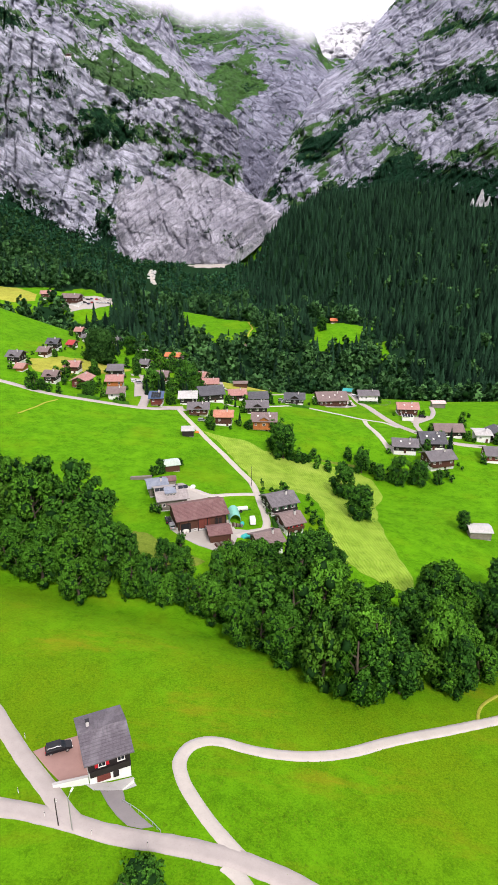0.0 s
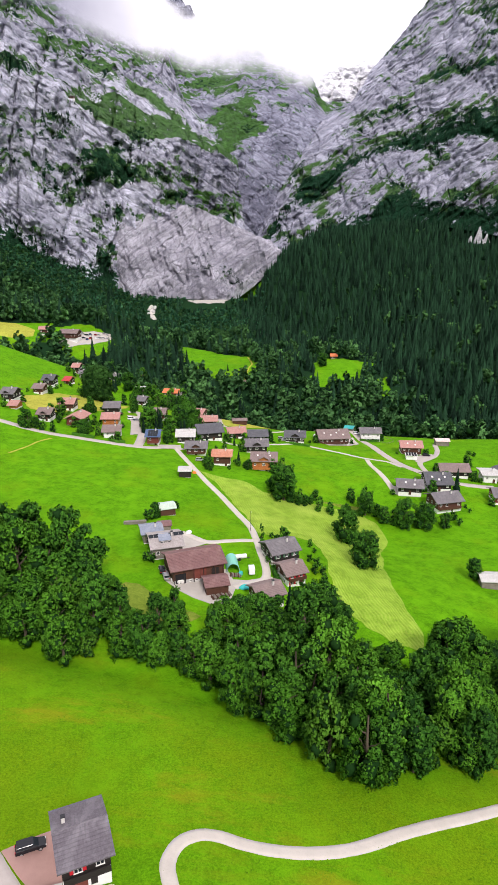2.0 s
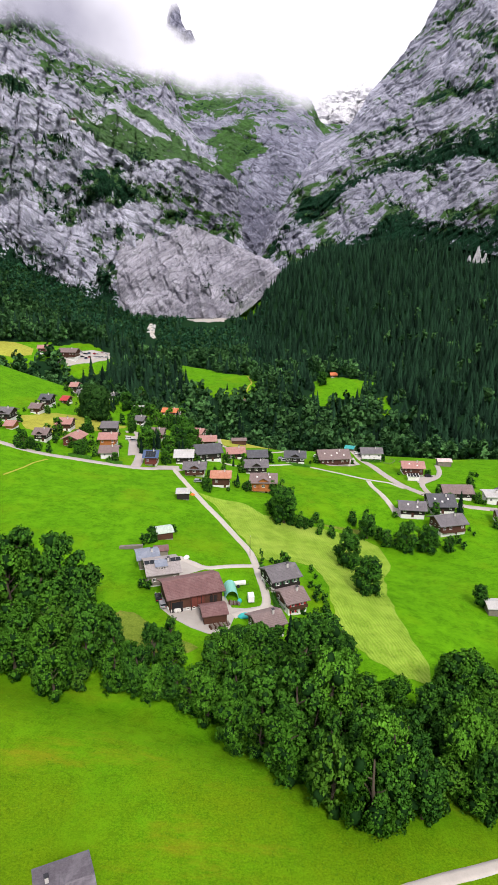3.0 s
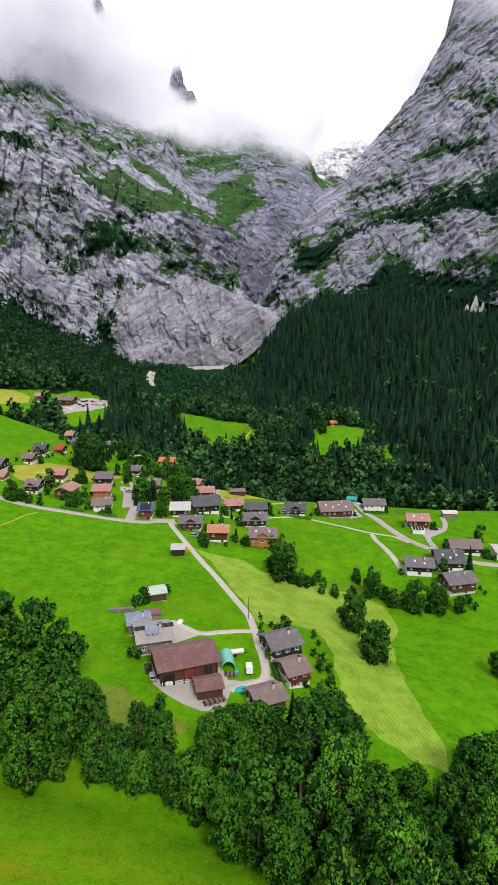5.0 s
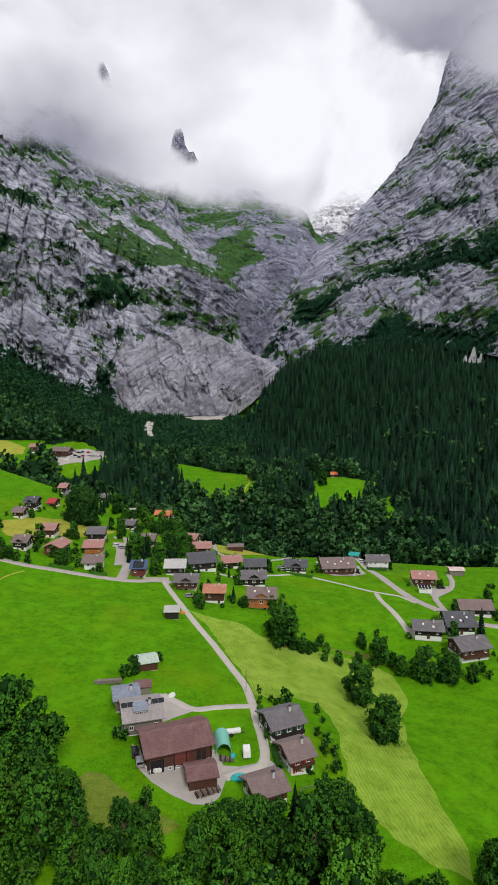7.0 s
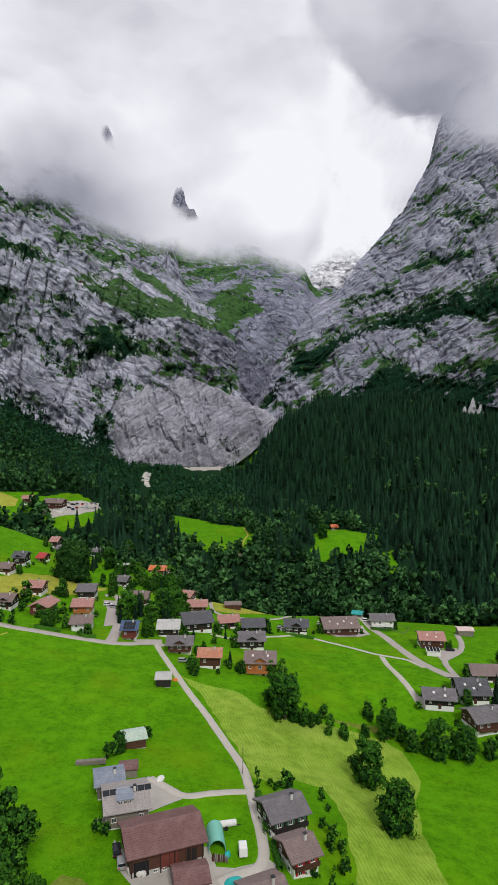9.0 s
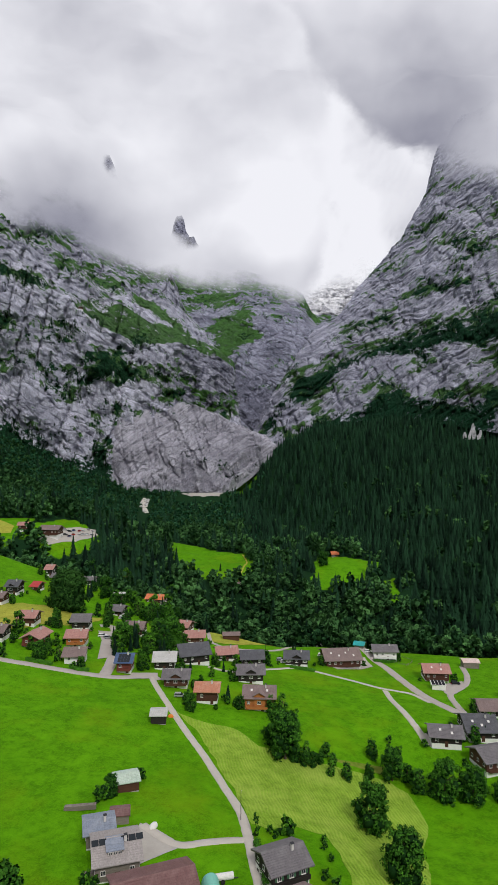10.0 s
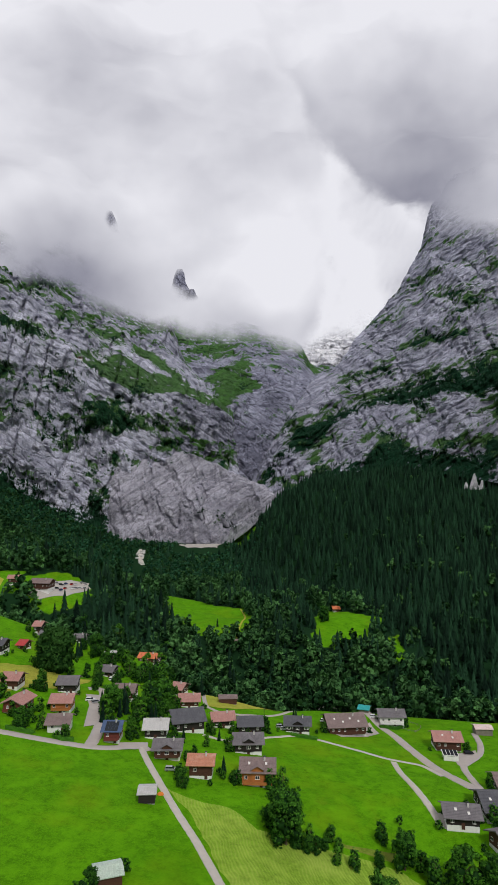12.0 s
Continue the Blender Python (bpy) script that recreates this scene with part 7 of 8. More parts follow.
plant(CYPRESS[0], -11.6, 351.3, 0.92, 250, "clipped dark conical cypress in a garden", category="cypress", name="cypress")
plant(SHRUB[0], 13.0, 213.8, 2.00, 14, "rounded green shrub in a farm garden", category="shrub", name="shrub")
plant(SHRUB[1], 22.0, 210.3, 0.80, 50, "rounded green shrub in a farm garden", category="shrub", name="shrub")
plant(SHRUB[2], 23.1, 205.1, 0.80, 225, "rounded green shrub in a farm garden", category="shrub", name="shrub")
plant(SHRUB[0], 22.6, 194.3, 1.40, 75, "rounded green shrub in a farm garden", category="shrub", name="shrub")
plant(SHRUB[1], 21.6, 189.7, 1.20, 140, "rounded green shrub in a farm garden", category="shrub", name="shrub")
plant(SHRUB[2], 8.4, 212.9, 0.88, 110, "rounded green shrub in a farm garden", category="shrub", name="shrub")
plant(SHRUB[0], 9.8, 211.7, 0.88, 90, "rounded green shrub in a farm garden", category="shrub", name="shrub")
plant(SHRUB[1], 24.3, 189.5, 1.20, 130, "rounded green shrub in a farm garden", category="shrub", name="shrub")
plant(SHRUB[2], 23.6, 182.1, 1.20, 174, "rounded green shrub in a farm garden", category="shrub", name="shrub")
plant(SHRUB[0], 16.6, 180.3, 0.96, 235, "rounded green shrub in a farm garden", category="shrub", name="shrub")
plant(SHRUB[1], 14.4, 180.2, 0.80, 18, "rounded green shrub in a farm garden", category="shrub", name="shrub")
plant(SHRUB[2], 10.7, 190.6, 0.80, 180, "rounded green shrub in a farm garden", category="shrub", name="shrub")
plant(SHRUB[0], 20.6, 197.9, 1.00, 75, "rounded green shrub in a farm garden", category="shrub", name="shrub")
plant(SHRUB[1], -35.7, 223.6, 1.60, 270, "rounded green shrub in a farm garden", category="shrub", name="shrub")
plant(SHRUB[2], -37.2, 222.1, 1.60, 293, "rounded green shrub in a farm garden", category="shrub", name="shrub")
plant(SHRUB[0], -28.4, 236.5, 1.40, 45, "rounded green shrub in a farm garden", category="shrub", name="shrub")
plant(SHRUB[1], -32.2, 188.3, 1.36, 325, "rounded green shrub in a farm garden", category="shrub", name="shrub")
plant(SHRUB[2], -30.0, 187.1, 1.20, 141, "rounded green shrub in a farm garden", category="shrub", name="shrub")
plant(SHRUB[0], 24.4, 184.6, 1.04, 175, "rounded green shrub in a farm garden", category="shrub", name="shrub")
plant(SHRUB[1], 22.4, 214.2, 0.80, 322, "rounded green shrub in a farm garden", category="shrub", name="shrub")
plant(SHRUB[0], -84.9, 321.0, 1.20, 190, "rounded green shrub in a chalet garden", category="shrub", name="shrub")
plant(SHRUB[1], -82.7, 327.9, 1.20, 100, "rounded green shrub in a chalet garden", category="shrub", name="shrub")
plant(SHRUB[2], -70.0, 316.1, 1.20, 88, "rounded green shrub in a chalet garden", category="shrub", name="shrub")
plant(SHRUB[0], -1.7, 297.9, 1.20, 165, "rounded green shrub in a chalet garden", category="shrub", name="shrub")
plant(SHRUB[1], -4.8, 299.4, 1.04, 275, "rounded green shrub in a chalet garden", category="shrub", name="shrub")
plant(SHRUB[2], 13.0, 309.7, 1.20, 70, "rounded green shrub in a chalet garden", category="shrub", name="shrub")
plant(SHRUB[0], -28.3, 334.3, 1.00, 288, "rounded green shrub in a chalet garden", category="shrub", name="shrub")
plant(SHRUB[1], -26.3, 336.7, 1.00, 276, "rounded green shrub in a chalet garden", category="shrub", name="shrub")
plant(SHRUB[2], -22.8, 350.7, 1.00, 120, "rounded green shrub in a chalet garden", category="shrub", name="shrub")
plant(SHRUB[0], 4.7, 354.0, 1.20, 340, "rounded green shrub in a chalet garden", category="shrub", name="shrub")
plant(SHRUB[1], 12.9, 371.8, 1.60, 205, "rounded green shrub in a chalet garden", category="shrub", name="shrub")
plant(SHRUB[2], 33.5, 375.8, 1.00, 155, "rounded green shrub in a chalet garden", category="shrub", name="shrub")
plant(SHRUB[0], -11.6, 351.6, 1.00, 40, "rounded green shrub in a chalet garden", category="shrub", name="shrub")
plant(SHRUB[1], -8.0, 357.5, 1.00, 180, "rounded green shrub in a chalet garden", category="shrub", name="shrub")
plant(SHRUB[2], 105.7, 360.4, 1.00, 340, "rounded green shrub in a chalet garden", category="shrub", name="shrub")
plant(SHRUB[0], 107.7, 367.5, 1.00, 178, "rounded green shrub in a chalet garden", category="shrub", name="shrub")
plant(SHRUB[1], 74.5, 394.8, 0.80, 55, "rounded green shrub in a chalet garden", category="shrub", name="shrub")
plant(SHRUB[2], -13.9, 312.7, 1.20, 265, "rounded green shrub in a chalet garden", category="shrub", name="shrub")
plant(SHRUB[0], -15.4, 303.8, 1.40, 60, "rounded green shrub in a chalet garden", category="shrub", name="shrub")
plant(SHRUB[1], -9.1, 292.2, 0.88, 276, "rounded green shrub in a chalet garden", category="shrub", name="shrub")
plant(SHRUB[0], 72.2, 287.8, 1.60, 30, "green shrub beside a house", category="shrub", name="shrub")
plant(SHRUB[1], 85.6, 255.2, 1.60, 50, "green shrub beside a house", category="shrub", name="shrub")
plant(SHRUB[2], 89.6, 251.9, 1.40, 125, "green shrub beside a house", category="shrub", name="shrub")
plant(SHRUB[0], 88.8, 257.7, 1.60, 5, "green shrub beside a house", category="shrub", name="shrub")
plant(SHRUB[1], 89.1, 291.6, 1.20, 284, "green shrub beside a house", category="shrub", name="shrub")
plant(SHRUB[2], 54.6, 282.1, 1.20, 80, "green shrub beside a house", category="shrub", name="shrub")
plant(SHRUB[0], 132.3, 357.3, 1.20, 330, "green shrub beside a house", category="shrub", name="shrub")
plant(SPRUCE[0], -17.4, 887.7, 0.83, 35, "single dark spruce at the edge of a clearing", category="spruce", name="spruce")
plant(SPRUCE[1], -21.3, 897.5, 0.72, 188, "single dark spruce at the edge of a clearing", category="spruce", name="spruce")
plant(SPRUCE[2], 94.0, 561.5, 0.94, 80, "single dark spruce at the edge of a clearing", category="spruce", name="spruce")
plant(SPRUCE[0], 99.0, 554.0, 0.83, 3, "single dark spruce at the edge of a clearing", category="spruce", name="spruce")
plant(SPRUCE[1], -20.5, 619.0, 0.44, 175, "single dark spruce at the edge of a clearing", category="spruce", name="spruce")
plant(SPRUCE[2], 68.2, 719.4, 0.56, 310, "single dark spruce at the edge of a clearing", category="spruce", name="spruce")
plant(MID[0], -94.1, 369.6, 0.43, 148, "leafy tree among the chalets")
plant(MID[1], -95.2, 366.5, 0.36, 234, "leafy tree among the chalets")
plant(MID[2], -71.5, 385.2, 0.50, 218, "leafy tree among the chalets")
plant(MID[0], -56.7, 345.4, 0.79, 175, "leafy tree among the chalets")
plant(MID[1], -55.3, 356.7, 0.86, 227, "leafy tree among the chalets")
plant(MID[2], -54.2, 373.8, 0.64, 309, "leafy tree among the chalets")
plant(MID[0], -44.5, 356.2, 0.64, 69, "leafy tree among the chalets")
plant(MID[1], -44.2, 344.1, 0.50, 335, "leafy tree among the chalets")
plant(MID[2], -45.1, 338.3, 0.50, 116, "leafy tree among the chalets")
plant(MID[0], -40.4, 360.0, 0.71, 353, "leafy tree among the chalets")
plant(MID[1], -43.6, 363.4, 0.57, 277, "leafy tree among the chalets")
plant(MID[2], -35.1, 369.0, 0.93, 132, "leafy tree among the chalets")
plant(MID[0], -30.6, 371.7, 0.86, 78, "leafy tree among the chalets")
plant(MID[1], -36.4, 358.8, 0.64, 232, "leafy tree among the chalets")
plant(MID[2], -48.0, 420.6, 0.86, 282, "leafy tree among the chalets")
plant(MID[0], -57.5, 421.4, 0.71, 175, "leafy tree among the chalets")
plant(MID[1], -52.9, 421.9, 0.79, 43, "leafy tree among the chalets")
plant(MID[2], -44.1, 427.2, 0.86, 117, "leafy tree among the chalets")
plant(MID[0], -62.7, 429.2, 0.64, 14, "leafy tree among the chalets")
plant(MID[1], -77.8, 442.5, 0.64, 122, "leafy tree among the chalets")
plant(MID[2], -71.6, 447.9, 0.71, 216, "leafy tree among the chalets")
plant(MID[0], -89.8, 477.6, 0.57, 156, "leafy tree among the chalets")
plant(MID[1], -91.3, 465.4, 0.64, 50, "leafy tree among the chalets")
plant(MID[2], -95.5, 456.9, 0.57, 126, "leafy tree among the chalets")
plant(MID[0], -27.5, 512.2, 0.64, 297, "leafy tree among the chalets")
plant(MID[1], -25.2, 519.6, 0.57, 86, "leafy tree among the chalets")
plant(MID[2], -40.4, 450.4, 0.64, 60, "leafy tree among the chalets")
plant(MID[0], -75.7, 425.8, 0.50, 135, "leafy tree among the chalets")
plant(MID[1], -67.6, 320.0, 0.36, 265, "leafy tree among the chalets")
plant(MID[2], -85.5, 319.6, 0.43, 27, "leafy tree among the chalets")
plant(MID[0], -12.8, 330.7, 0.36, 327, "leafy tree among the chalets")
plant(MID[1], -16.7, 320.2, 0.29, 101, "leafy tree among the chalets")
plant(MID[2], -19.4, 313.7, 0.29, 5, "leafy tree among the chalets")
plant(MID[0], 16.4, 295.9, 0.57, 60, "leafy tree among the chalets")
plant(MID[1], 0.3, 296.0, 0.43, 230, "leafy tree among the chalets")
plant(MID[2], 12.4, 295.7, 0.57, 18, "leafy tree among the chalets")
plant(SPRUCE[0], -35.6, 344.2, 0.67, 245, "dark slender spruce among the chalets", category="spruce", name="spruce")
plant(SPRUCE[1], -37.8, 347.2, 0.56, 291, "dark slender spruce among the chalets", category="spruce", name="spruce")
plant(SPRUCE[2], -22.7, 337.0, 0.33, 133, "dark slender spruce among the chalets", category="spruce", name="spruce")
plant(SPRUCE[0], -7.8, 339.3, 0.33, 348, "dark slender spruce among the chalets", category="spruce", name="spruce")
plant(SPRUCE[1], -4.8, 305.6, 0.39, 180, "dark slender spruce among the chalets", category="spruce", name="spruce")
plant(SPRUCE[2], -11.1, 347.6, 0.22, 132, "dark slender spruce among the chalets", category="spruce", name="spruce")
plant(SPRUCE[0], -51.7, 360.6, 0.56, 114, "dark slender spruce among the chalets", category="spruce", name="spruce")
plant(SPRUCE[1], -57.7, 341.1, 0.56, 294, "dark slender spruce among the chalets", category="spruce", name="spruce")
plant(SPRUCE[2], -52.5, 351.6, 0.50, 214, "dark slender spruce among the chalets", category="spruce", name="spruce")
plant(SPRUCE[0], 27.7, 388.5, 0.39, 156, "dark slender spruce among the chalets", category="spruce", name="spruce")
plant(ROUND[0], -97.2, 405.1, 1.43, 112, "huge round dark green tree standing alone on the pasture")
plant(GULLY[0], -31.8, 145.7, 0.80, 144, "tall leafy deciduous tree in the gully belt")
plant(GULLY[1], -28.3, 145.0, 0.73, 282, "tall leafy deciduous tree in the gully belt")
plant(GULLY[2], -24.5, 144.3, 0.67, 134, "tall leafy deciduous tree in the gully belt")
plant(GULLY[0], -20.7, 143.2, 0.67, 8, "tall leafy deciduous tree in the gully belt")
plant(GULLY[1], -16.6, 141.3, 0.73, 0, "tall leafy deciduous tree in the gully belt")
plant(GULLY[2], -12.8, 139.0, 0.80, 300, "tall leafy deciduous tree in the gully belt")
plant(GULLY[0], -9.0, 136.0, 0.87, 284, "tall leafy deciduous tree in the gully belt")
plant(GULLY[1], -27.1, 147.6, 0.60, 138, "tall leafy deciduous tree in the gully belt")
plant(GULLY[2], -12.1, 143.1, 0.67, 280, "tall leafy deciduous tree in the gully belt")
plant(DEEP[0], 16.4, 267.6, 0.93, 208, "broad dark green deciduous tree in full leaf")
plant(DEEP[1], 13.0, 268.9, 0.93, 100, "broad dark green deciduous tree in full leaf")
plant(DEEP[2], 21.8, 260.5, 0.36, 55, "broad dark green deciduous tree in full leaf")
plant(DEEP[0], 24.4, 261.0, 0.36, 272, "broad dark green deciduous tree in full leaf")
plant(DEEP[1], 31.7, 264.5, 0.29, 268, "broad dark green deciduous tree in full leaf")
plant(DEEP[2], 27.3, 263.6, 0.29, 41, "broad dark green deciduous tree in full leaf")
plant(DEEP[0], 29.7, 268.7, 0.36, 235, "broad dark green deciduous tree in full leaf")
plant(DEEP[1], 18.6, 262.0, 0.43, 285, "broad dark green deciduous tree in full leaf")
plant(MID[0], -135.3, 473.2, 0.47, 6, "leafy fruit tree in a chalet garden")
plant(SHRUB[1], -125.5, 473.7, 0.90, 203, "rounded green shrub in a chalet garden", category="shrub", name="shrub")
plant(SHRUB[2], -134.5, 473.4, 1.16, 81, "rounded green shrub in a chalet garden", category="shrub", name="shrub")
plant(SHRUB[0], -134.7, 471.9, 0.90, 218, "rounded green shrub in a chalet garden", category="shrub", name="shrub")
plant(SHRUB[0], -116.5, 463.6, 1.18, 69, "rounded green shrub in a chalet garden", category="shrub", name="shrub")
plant(MID[1], -117.3, 467.6, 0.40, 197, "leafy fruit tree in a chalet garden")
plant(SHRUB[2], -117.0, 462.0, 0.77, 143, "rounded green shrub in a chalet garden", category="shrub", name="shrub")
plant(MID[0], -127.2, 461.9, 0.35, 108, "leafy fruit tree in a chalet garden")
plant(SHRUB[0], -120.2, 424.0, 1.12, 210, "rounded green shrub in a chalet garden", category="shrub", name="shrub")
plant(SHRUB[2], -119.0, 423.5, 0.67, 282, "rounded green shrub in a chalet garden", category="shrub", name="shrub")
plant(SHRUB[0], -117.3, 433.9, 0.81, 101, "rounded green shrub in a chalet garden", category="shrub", name="shrub")
plant(SHRUB[0], -124.3, 407.3, 1.19, 70, "rounded green shrub in a chalet garden", category="shrub", name="shrub")
plant(SHRUB[1], -123.6, 415.1, 0.86, 317, "rounded green shrub in a chalet garden", category="shrub", name="shrub")
plant(SHRUB[0], -136.5, 410.4, 0.81, 296, "rounded green shrub in a chalet garden", category="shrub", name="shrub")
plant(MID[2], -122.6, 389.7, 0.44, 31, "leafy fruit tree in a chalet garden")
plant(SHRUB[0], -135.2, 384.1, 0.97, 94, "rounded green shrub in a chalet garden", category="shrub", name="shrub")
plant(SHRUB[0], -97.3, 366.4, 0.79, 291, "rounded green shrub in a chalet garden", category="shrub", name="shrub")
plant(SHRUB[1], -110.8, 359.7, 0.77, 332, "rounded green shrub in a chalet garden", category="shrub", name="shrub")
plant(SHRUB[2], -110.3, 360.8, 0.83, 40, "rounded green shrub in a chalet garden", category="shrub", name="shrub")
plant(SHRUB[0], -97.8, 358.9, 0.96, 271, "rounded green shrub in a chalet garden", category="shrub", name="shrub")
plant(MID[0], -98.5, 341.5, 0.41, 43, "leafy fruit tree in a chalet garden")
plant(MID[1], -85.9, 333.8, 0.44, 213, "leafy fruit tree in a chalet garden")
plant(MID[2], -86.3, 333.7, 0.32, 261, "leafy fruit tree in a chalet garden")
plant(MID[0], -84.7, 341.0, 0.44, 265, "leafy fruit tree in a chalet garden")
plant(SHRUB[0], -103.3, 341.6, 1.12, 125, "rounded green shrub in a chalet garden", category="shrub", name="shrub")
plant(SHRUB[2], -116.1, 342.6, 0.96, 257, "rounded green shrub in a chalet garden", category="shrub", name="shrub")
plant(SHRUB[0], -104.7, 331.2, 0.94, 174, "rounded green shrub in a chalet garden", category="shrub", name="shrub")
plant(SHRUB[0], -87.9, 377.4, 0.91, 62, "rounded green shrub in a chalet garden", category="shrub", name="shrub")
plant(SHRUB[1], -87.7, 376.5, 1.16, 249, "rounded green shrub in a chalet garden", category="shrub", name="shrub")
plant(SHRUB[2], -75.3, 370.2, 0.94, 165, "rounded green shrub in a chalet garden", category="shrub", name="shrub")
plant(SHRUB[0], -89.2, 376.3, 0.67, 44, "rounded green shrub in a chalet garden", category="shrub", name="shrub")
plant(SHRUB[0], -69.8, 343.8, 1.00, 135, "rounded green shrub in a chalet garden", category="shrub", name="shrub")
plant(SHRUB[1], -84.5, 344.6, 0.71, 290, "rounded green shrub in a chalet garden", category="shrub", name="shrub")
plant(SHRUB[2], -82.4, 345.1, 1.00, 318, "rounded green shrub in a chalet garden", category="shrub", name="shrub")
plant(SHRUB[0], -70.5, 347.5, 0.82, 235, "rounded green shrub in a chalet garden", category="shrub", name="shrub")
plant(SHRUB[0], -77.5, 323.7, 0.68, 66, "rounded green shrub in a chalet garden", category="shrub", name="shrub")
plant(SHRUB[1], -78.9, 321.6, 1.08, 353, "rounded green shrub in a chalet garden", category="shrub", name="shrub")
plant(SHRUB[2], -79.1, 325.9, 1.12, 163, "rounded green shrub in a chalet garden", category="shrub", name="shrub")
plant(MID[0], -78.8, 325.8, 0.42, 47, "leafy fruit tree in a chalet garden")
plant(MID[0], -43.6, 326.4, 0.45, 122, "leafy fruit tree in a chalet garden")
plant(MID[1], -62.2, 386.7, 0.57, 127, "leafy fruit tree in a chalet garden")
plant(SHRUB[2], -47.6, 383.6, 0.85, 284, "rounded green shrub in a chalet garden", category="shrub", name="shrub")
plant(SHRUB[0], -47.4, 378.7, 0.77, 212, "rounded green shrub in a chalet garden", category="shrub", name="shrub")
plant(SHRUB[0], -67.0, 415.5, 0.73, 357, "rounded green shrub in a chalet garden", category="shrub", name="shrub")
plant(MID[1], -64.9, 420.6, 0.36, 161, "leafy fruit tree in a chalet garden")
plant(MID[2], -78.0, 419.5, 0.54, 299, "leafy fruit tree in a chalet garden")
plant(MID[0], -65.6, 414.0, 0.37, 184, "leafy fruit tree in a chalet garden")
plant(MID[0], -106.2, 469.2, 0.44, 105, "leafy fruit tree in a chalet garden")
plant(SHRUB[1], -93.9, 470.5, 1.01, 204, "rounded green shrub in a chalet garden", category="shrub", name="shrub")
plant(SHRUB[2], -106.5, 463.8, 0.77, 130, "rounded green shrub in a chalet garden", category="shrub", name="shrub")
plant(SHRUB[0], -107.4, 469.3, 0.72, 130, "rounded green shrub in a chalet garden", category="shrub", name="shrub")
plant(SHRUB[0], -67.7, 472.0, 0.88, 135, "rounded green shrub in a chalet garden", category="shrub", name="shrub")
plant(SHRUB[1], -50.3, 470.6, 0.83, 223, "rounded green shrub in a chalet garden", category="shrub", name="shrub")
plant(MID[2], -49.8, 467.6, 0.42, 163, "leafy fruit tree in a chalet garden")
plant(SHRUB[0], -68.3, 469.2, 0.89, 49, "rounded green shrub in a chalet garden", category="shrub", name="shrub")
plant(SHRUB[0], -26.3, 332.5, 1.01, 54, "rounded green shrub in a chalet garden", category="shrub", name="shrub")
plant(MID[1], -26.4, 334.7, 0.41, 150, "leafy fruit tree in a chalet garden")
plant(SHRUB[2], -41.4, 336.7, 0.85, 63, "rounded green shrub in a chalet garden", category="shrub", name="shrub")
plant(MID[0], -41.8, 329.0, 0.47, 153, "leafy fruit tree in a chalet garden")
plant(MID[0], -30.5, 344.6, 0.50, 278, "leafy fruit tree in a chalet garden")
plant(MID[1], -12.6, 348.9, 0.33, 138, "leafy fruit tree in a chalet garden")
plant(SHRUB[2], -32.0, 347.8, 1.13, 180, "rounded green shrub in a chalet garden", category="shrub", name="shrub")
plant(MID[0], -10.9, 346.7, 0.35, 57, "leafy fruit tree in a chalet garden")
plant(SHRUB[1], -18.1, 316.8, 0.97, 278, "rounded green shrub in a chalet garden", category="shrub", name="shrub")
plant(SHRUB[0], -19.1, 311.3, 0.89, 161, "rounded green shrub in a chalet garden", category="shrub", name="shrub")
plant(SHRUB[0], -5.5, 304.4, 0.81, 15, "rounded green shrub in a chalet garden", category="shrub", name="shrub")
plant(MID[1], -20.3, 294.1, 0.44, 320, "leafy fruit tree in a chalet garden")
plant(SHRUB[2], -6.5, 302.2, 1.10, 57, "rounded green shrub in a chalet garden", category="shrub", name="shrub")
plant(SHRUB[0], -4.8, 303.4, 0.72, 13, "rounded green shrub in a chalet garden", category="shrub", name="shrub")
plant(SHRUB[0], 16.4, 299.8, 0.65, 176, "rounded green shrub in a chalet garden", category="shrub", name="shrub")
plant(SHRUB[1], 0.5, 305.3, 0.66, 105, "rounded green shrub in a chalet garden", category="shrub", name="shrub")
plant(SHRUB[2], -1.5, 299.8, 1.06, 209, "rounded green shrub in a chalet garden", category="shrub", name="shrub")
plant(SHRUB[0], -1.3, 303.5, 0.91, 106, "rounded green shrub in a chalet garden", category="shrub", name="shrub")
plant(SHRUB[0], -17.6, 386.9, 1.06, 131, "rounded green shrub in a chalet garden", category="shrub", name="shrub")
plant(SHRUB[1], -16.4, 386.8, 0.84, 132, "rounded green shrub in a chalet garden", category="shrub", name="shrub")
plant(SHRUB[2], -18.0, 386.8, 0.76, 257, "rounded green shrub in a chalet garden", category="shrub", name="shrub")
plant(SHRUB[0], -31.9, 382.0, 0.98, 206, "rounded green shrub in a chalet garden", category="shrub", name="shrub")
plant(SHRUB[0], -29.1, 401.0, 0.77, 13, "rounded green shrub in a chalet garden", category="shrub", name="shrub")
plant(SHRUB[1], -37.3, 408.5, 0.75, 304, "rounded green shrub in a chalet garden", category="shrub", name="shrub")
plant(SHRUB[2], -38.8, 407.8, 1.17, 250, "rounded green shrub in a chalet garden", category="shrub", name="shrub")
plant(SHRUB[0], -39.4, 404.7, 0.83, 349, "rounded green shrub in a chalet garden", category="shrub", name="shrub")
plant(SHRUB[0], 1.2, 364.0, 0.64, 257, "rounded green shrub in a chalet garden", category="shrub", name="shrub")
plant(SHRUB[1], -13.7, 356.4, 0.83, 174, "rounded green shrub in a chalet garden", category="shrub", name="shrub")
plant(SHRUB[2], 0.3, 368.0, 0.81, 44, "rounded green shrub in a chalet garden", category="shrub", name="shrub")
plant(SHRUB[0], -0.2, 361.5, 0.95, 89, "rounded green shrub in a chalet garden", category="shrub", name="shrub")
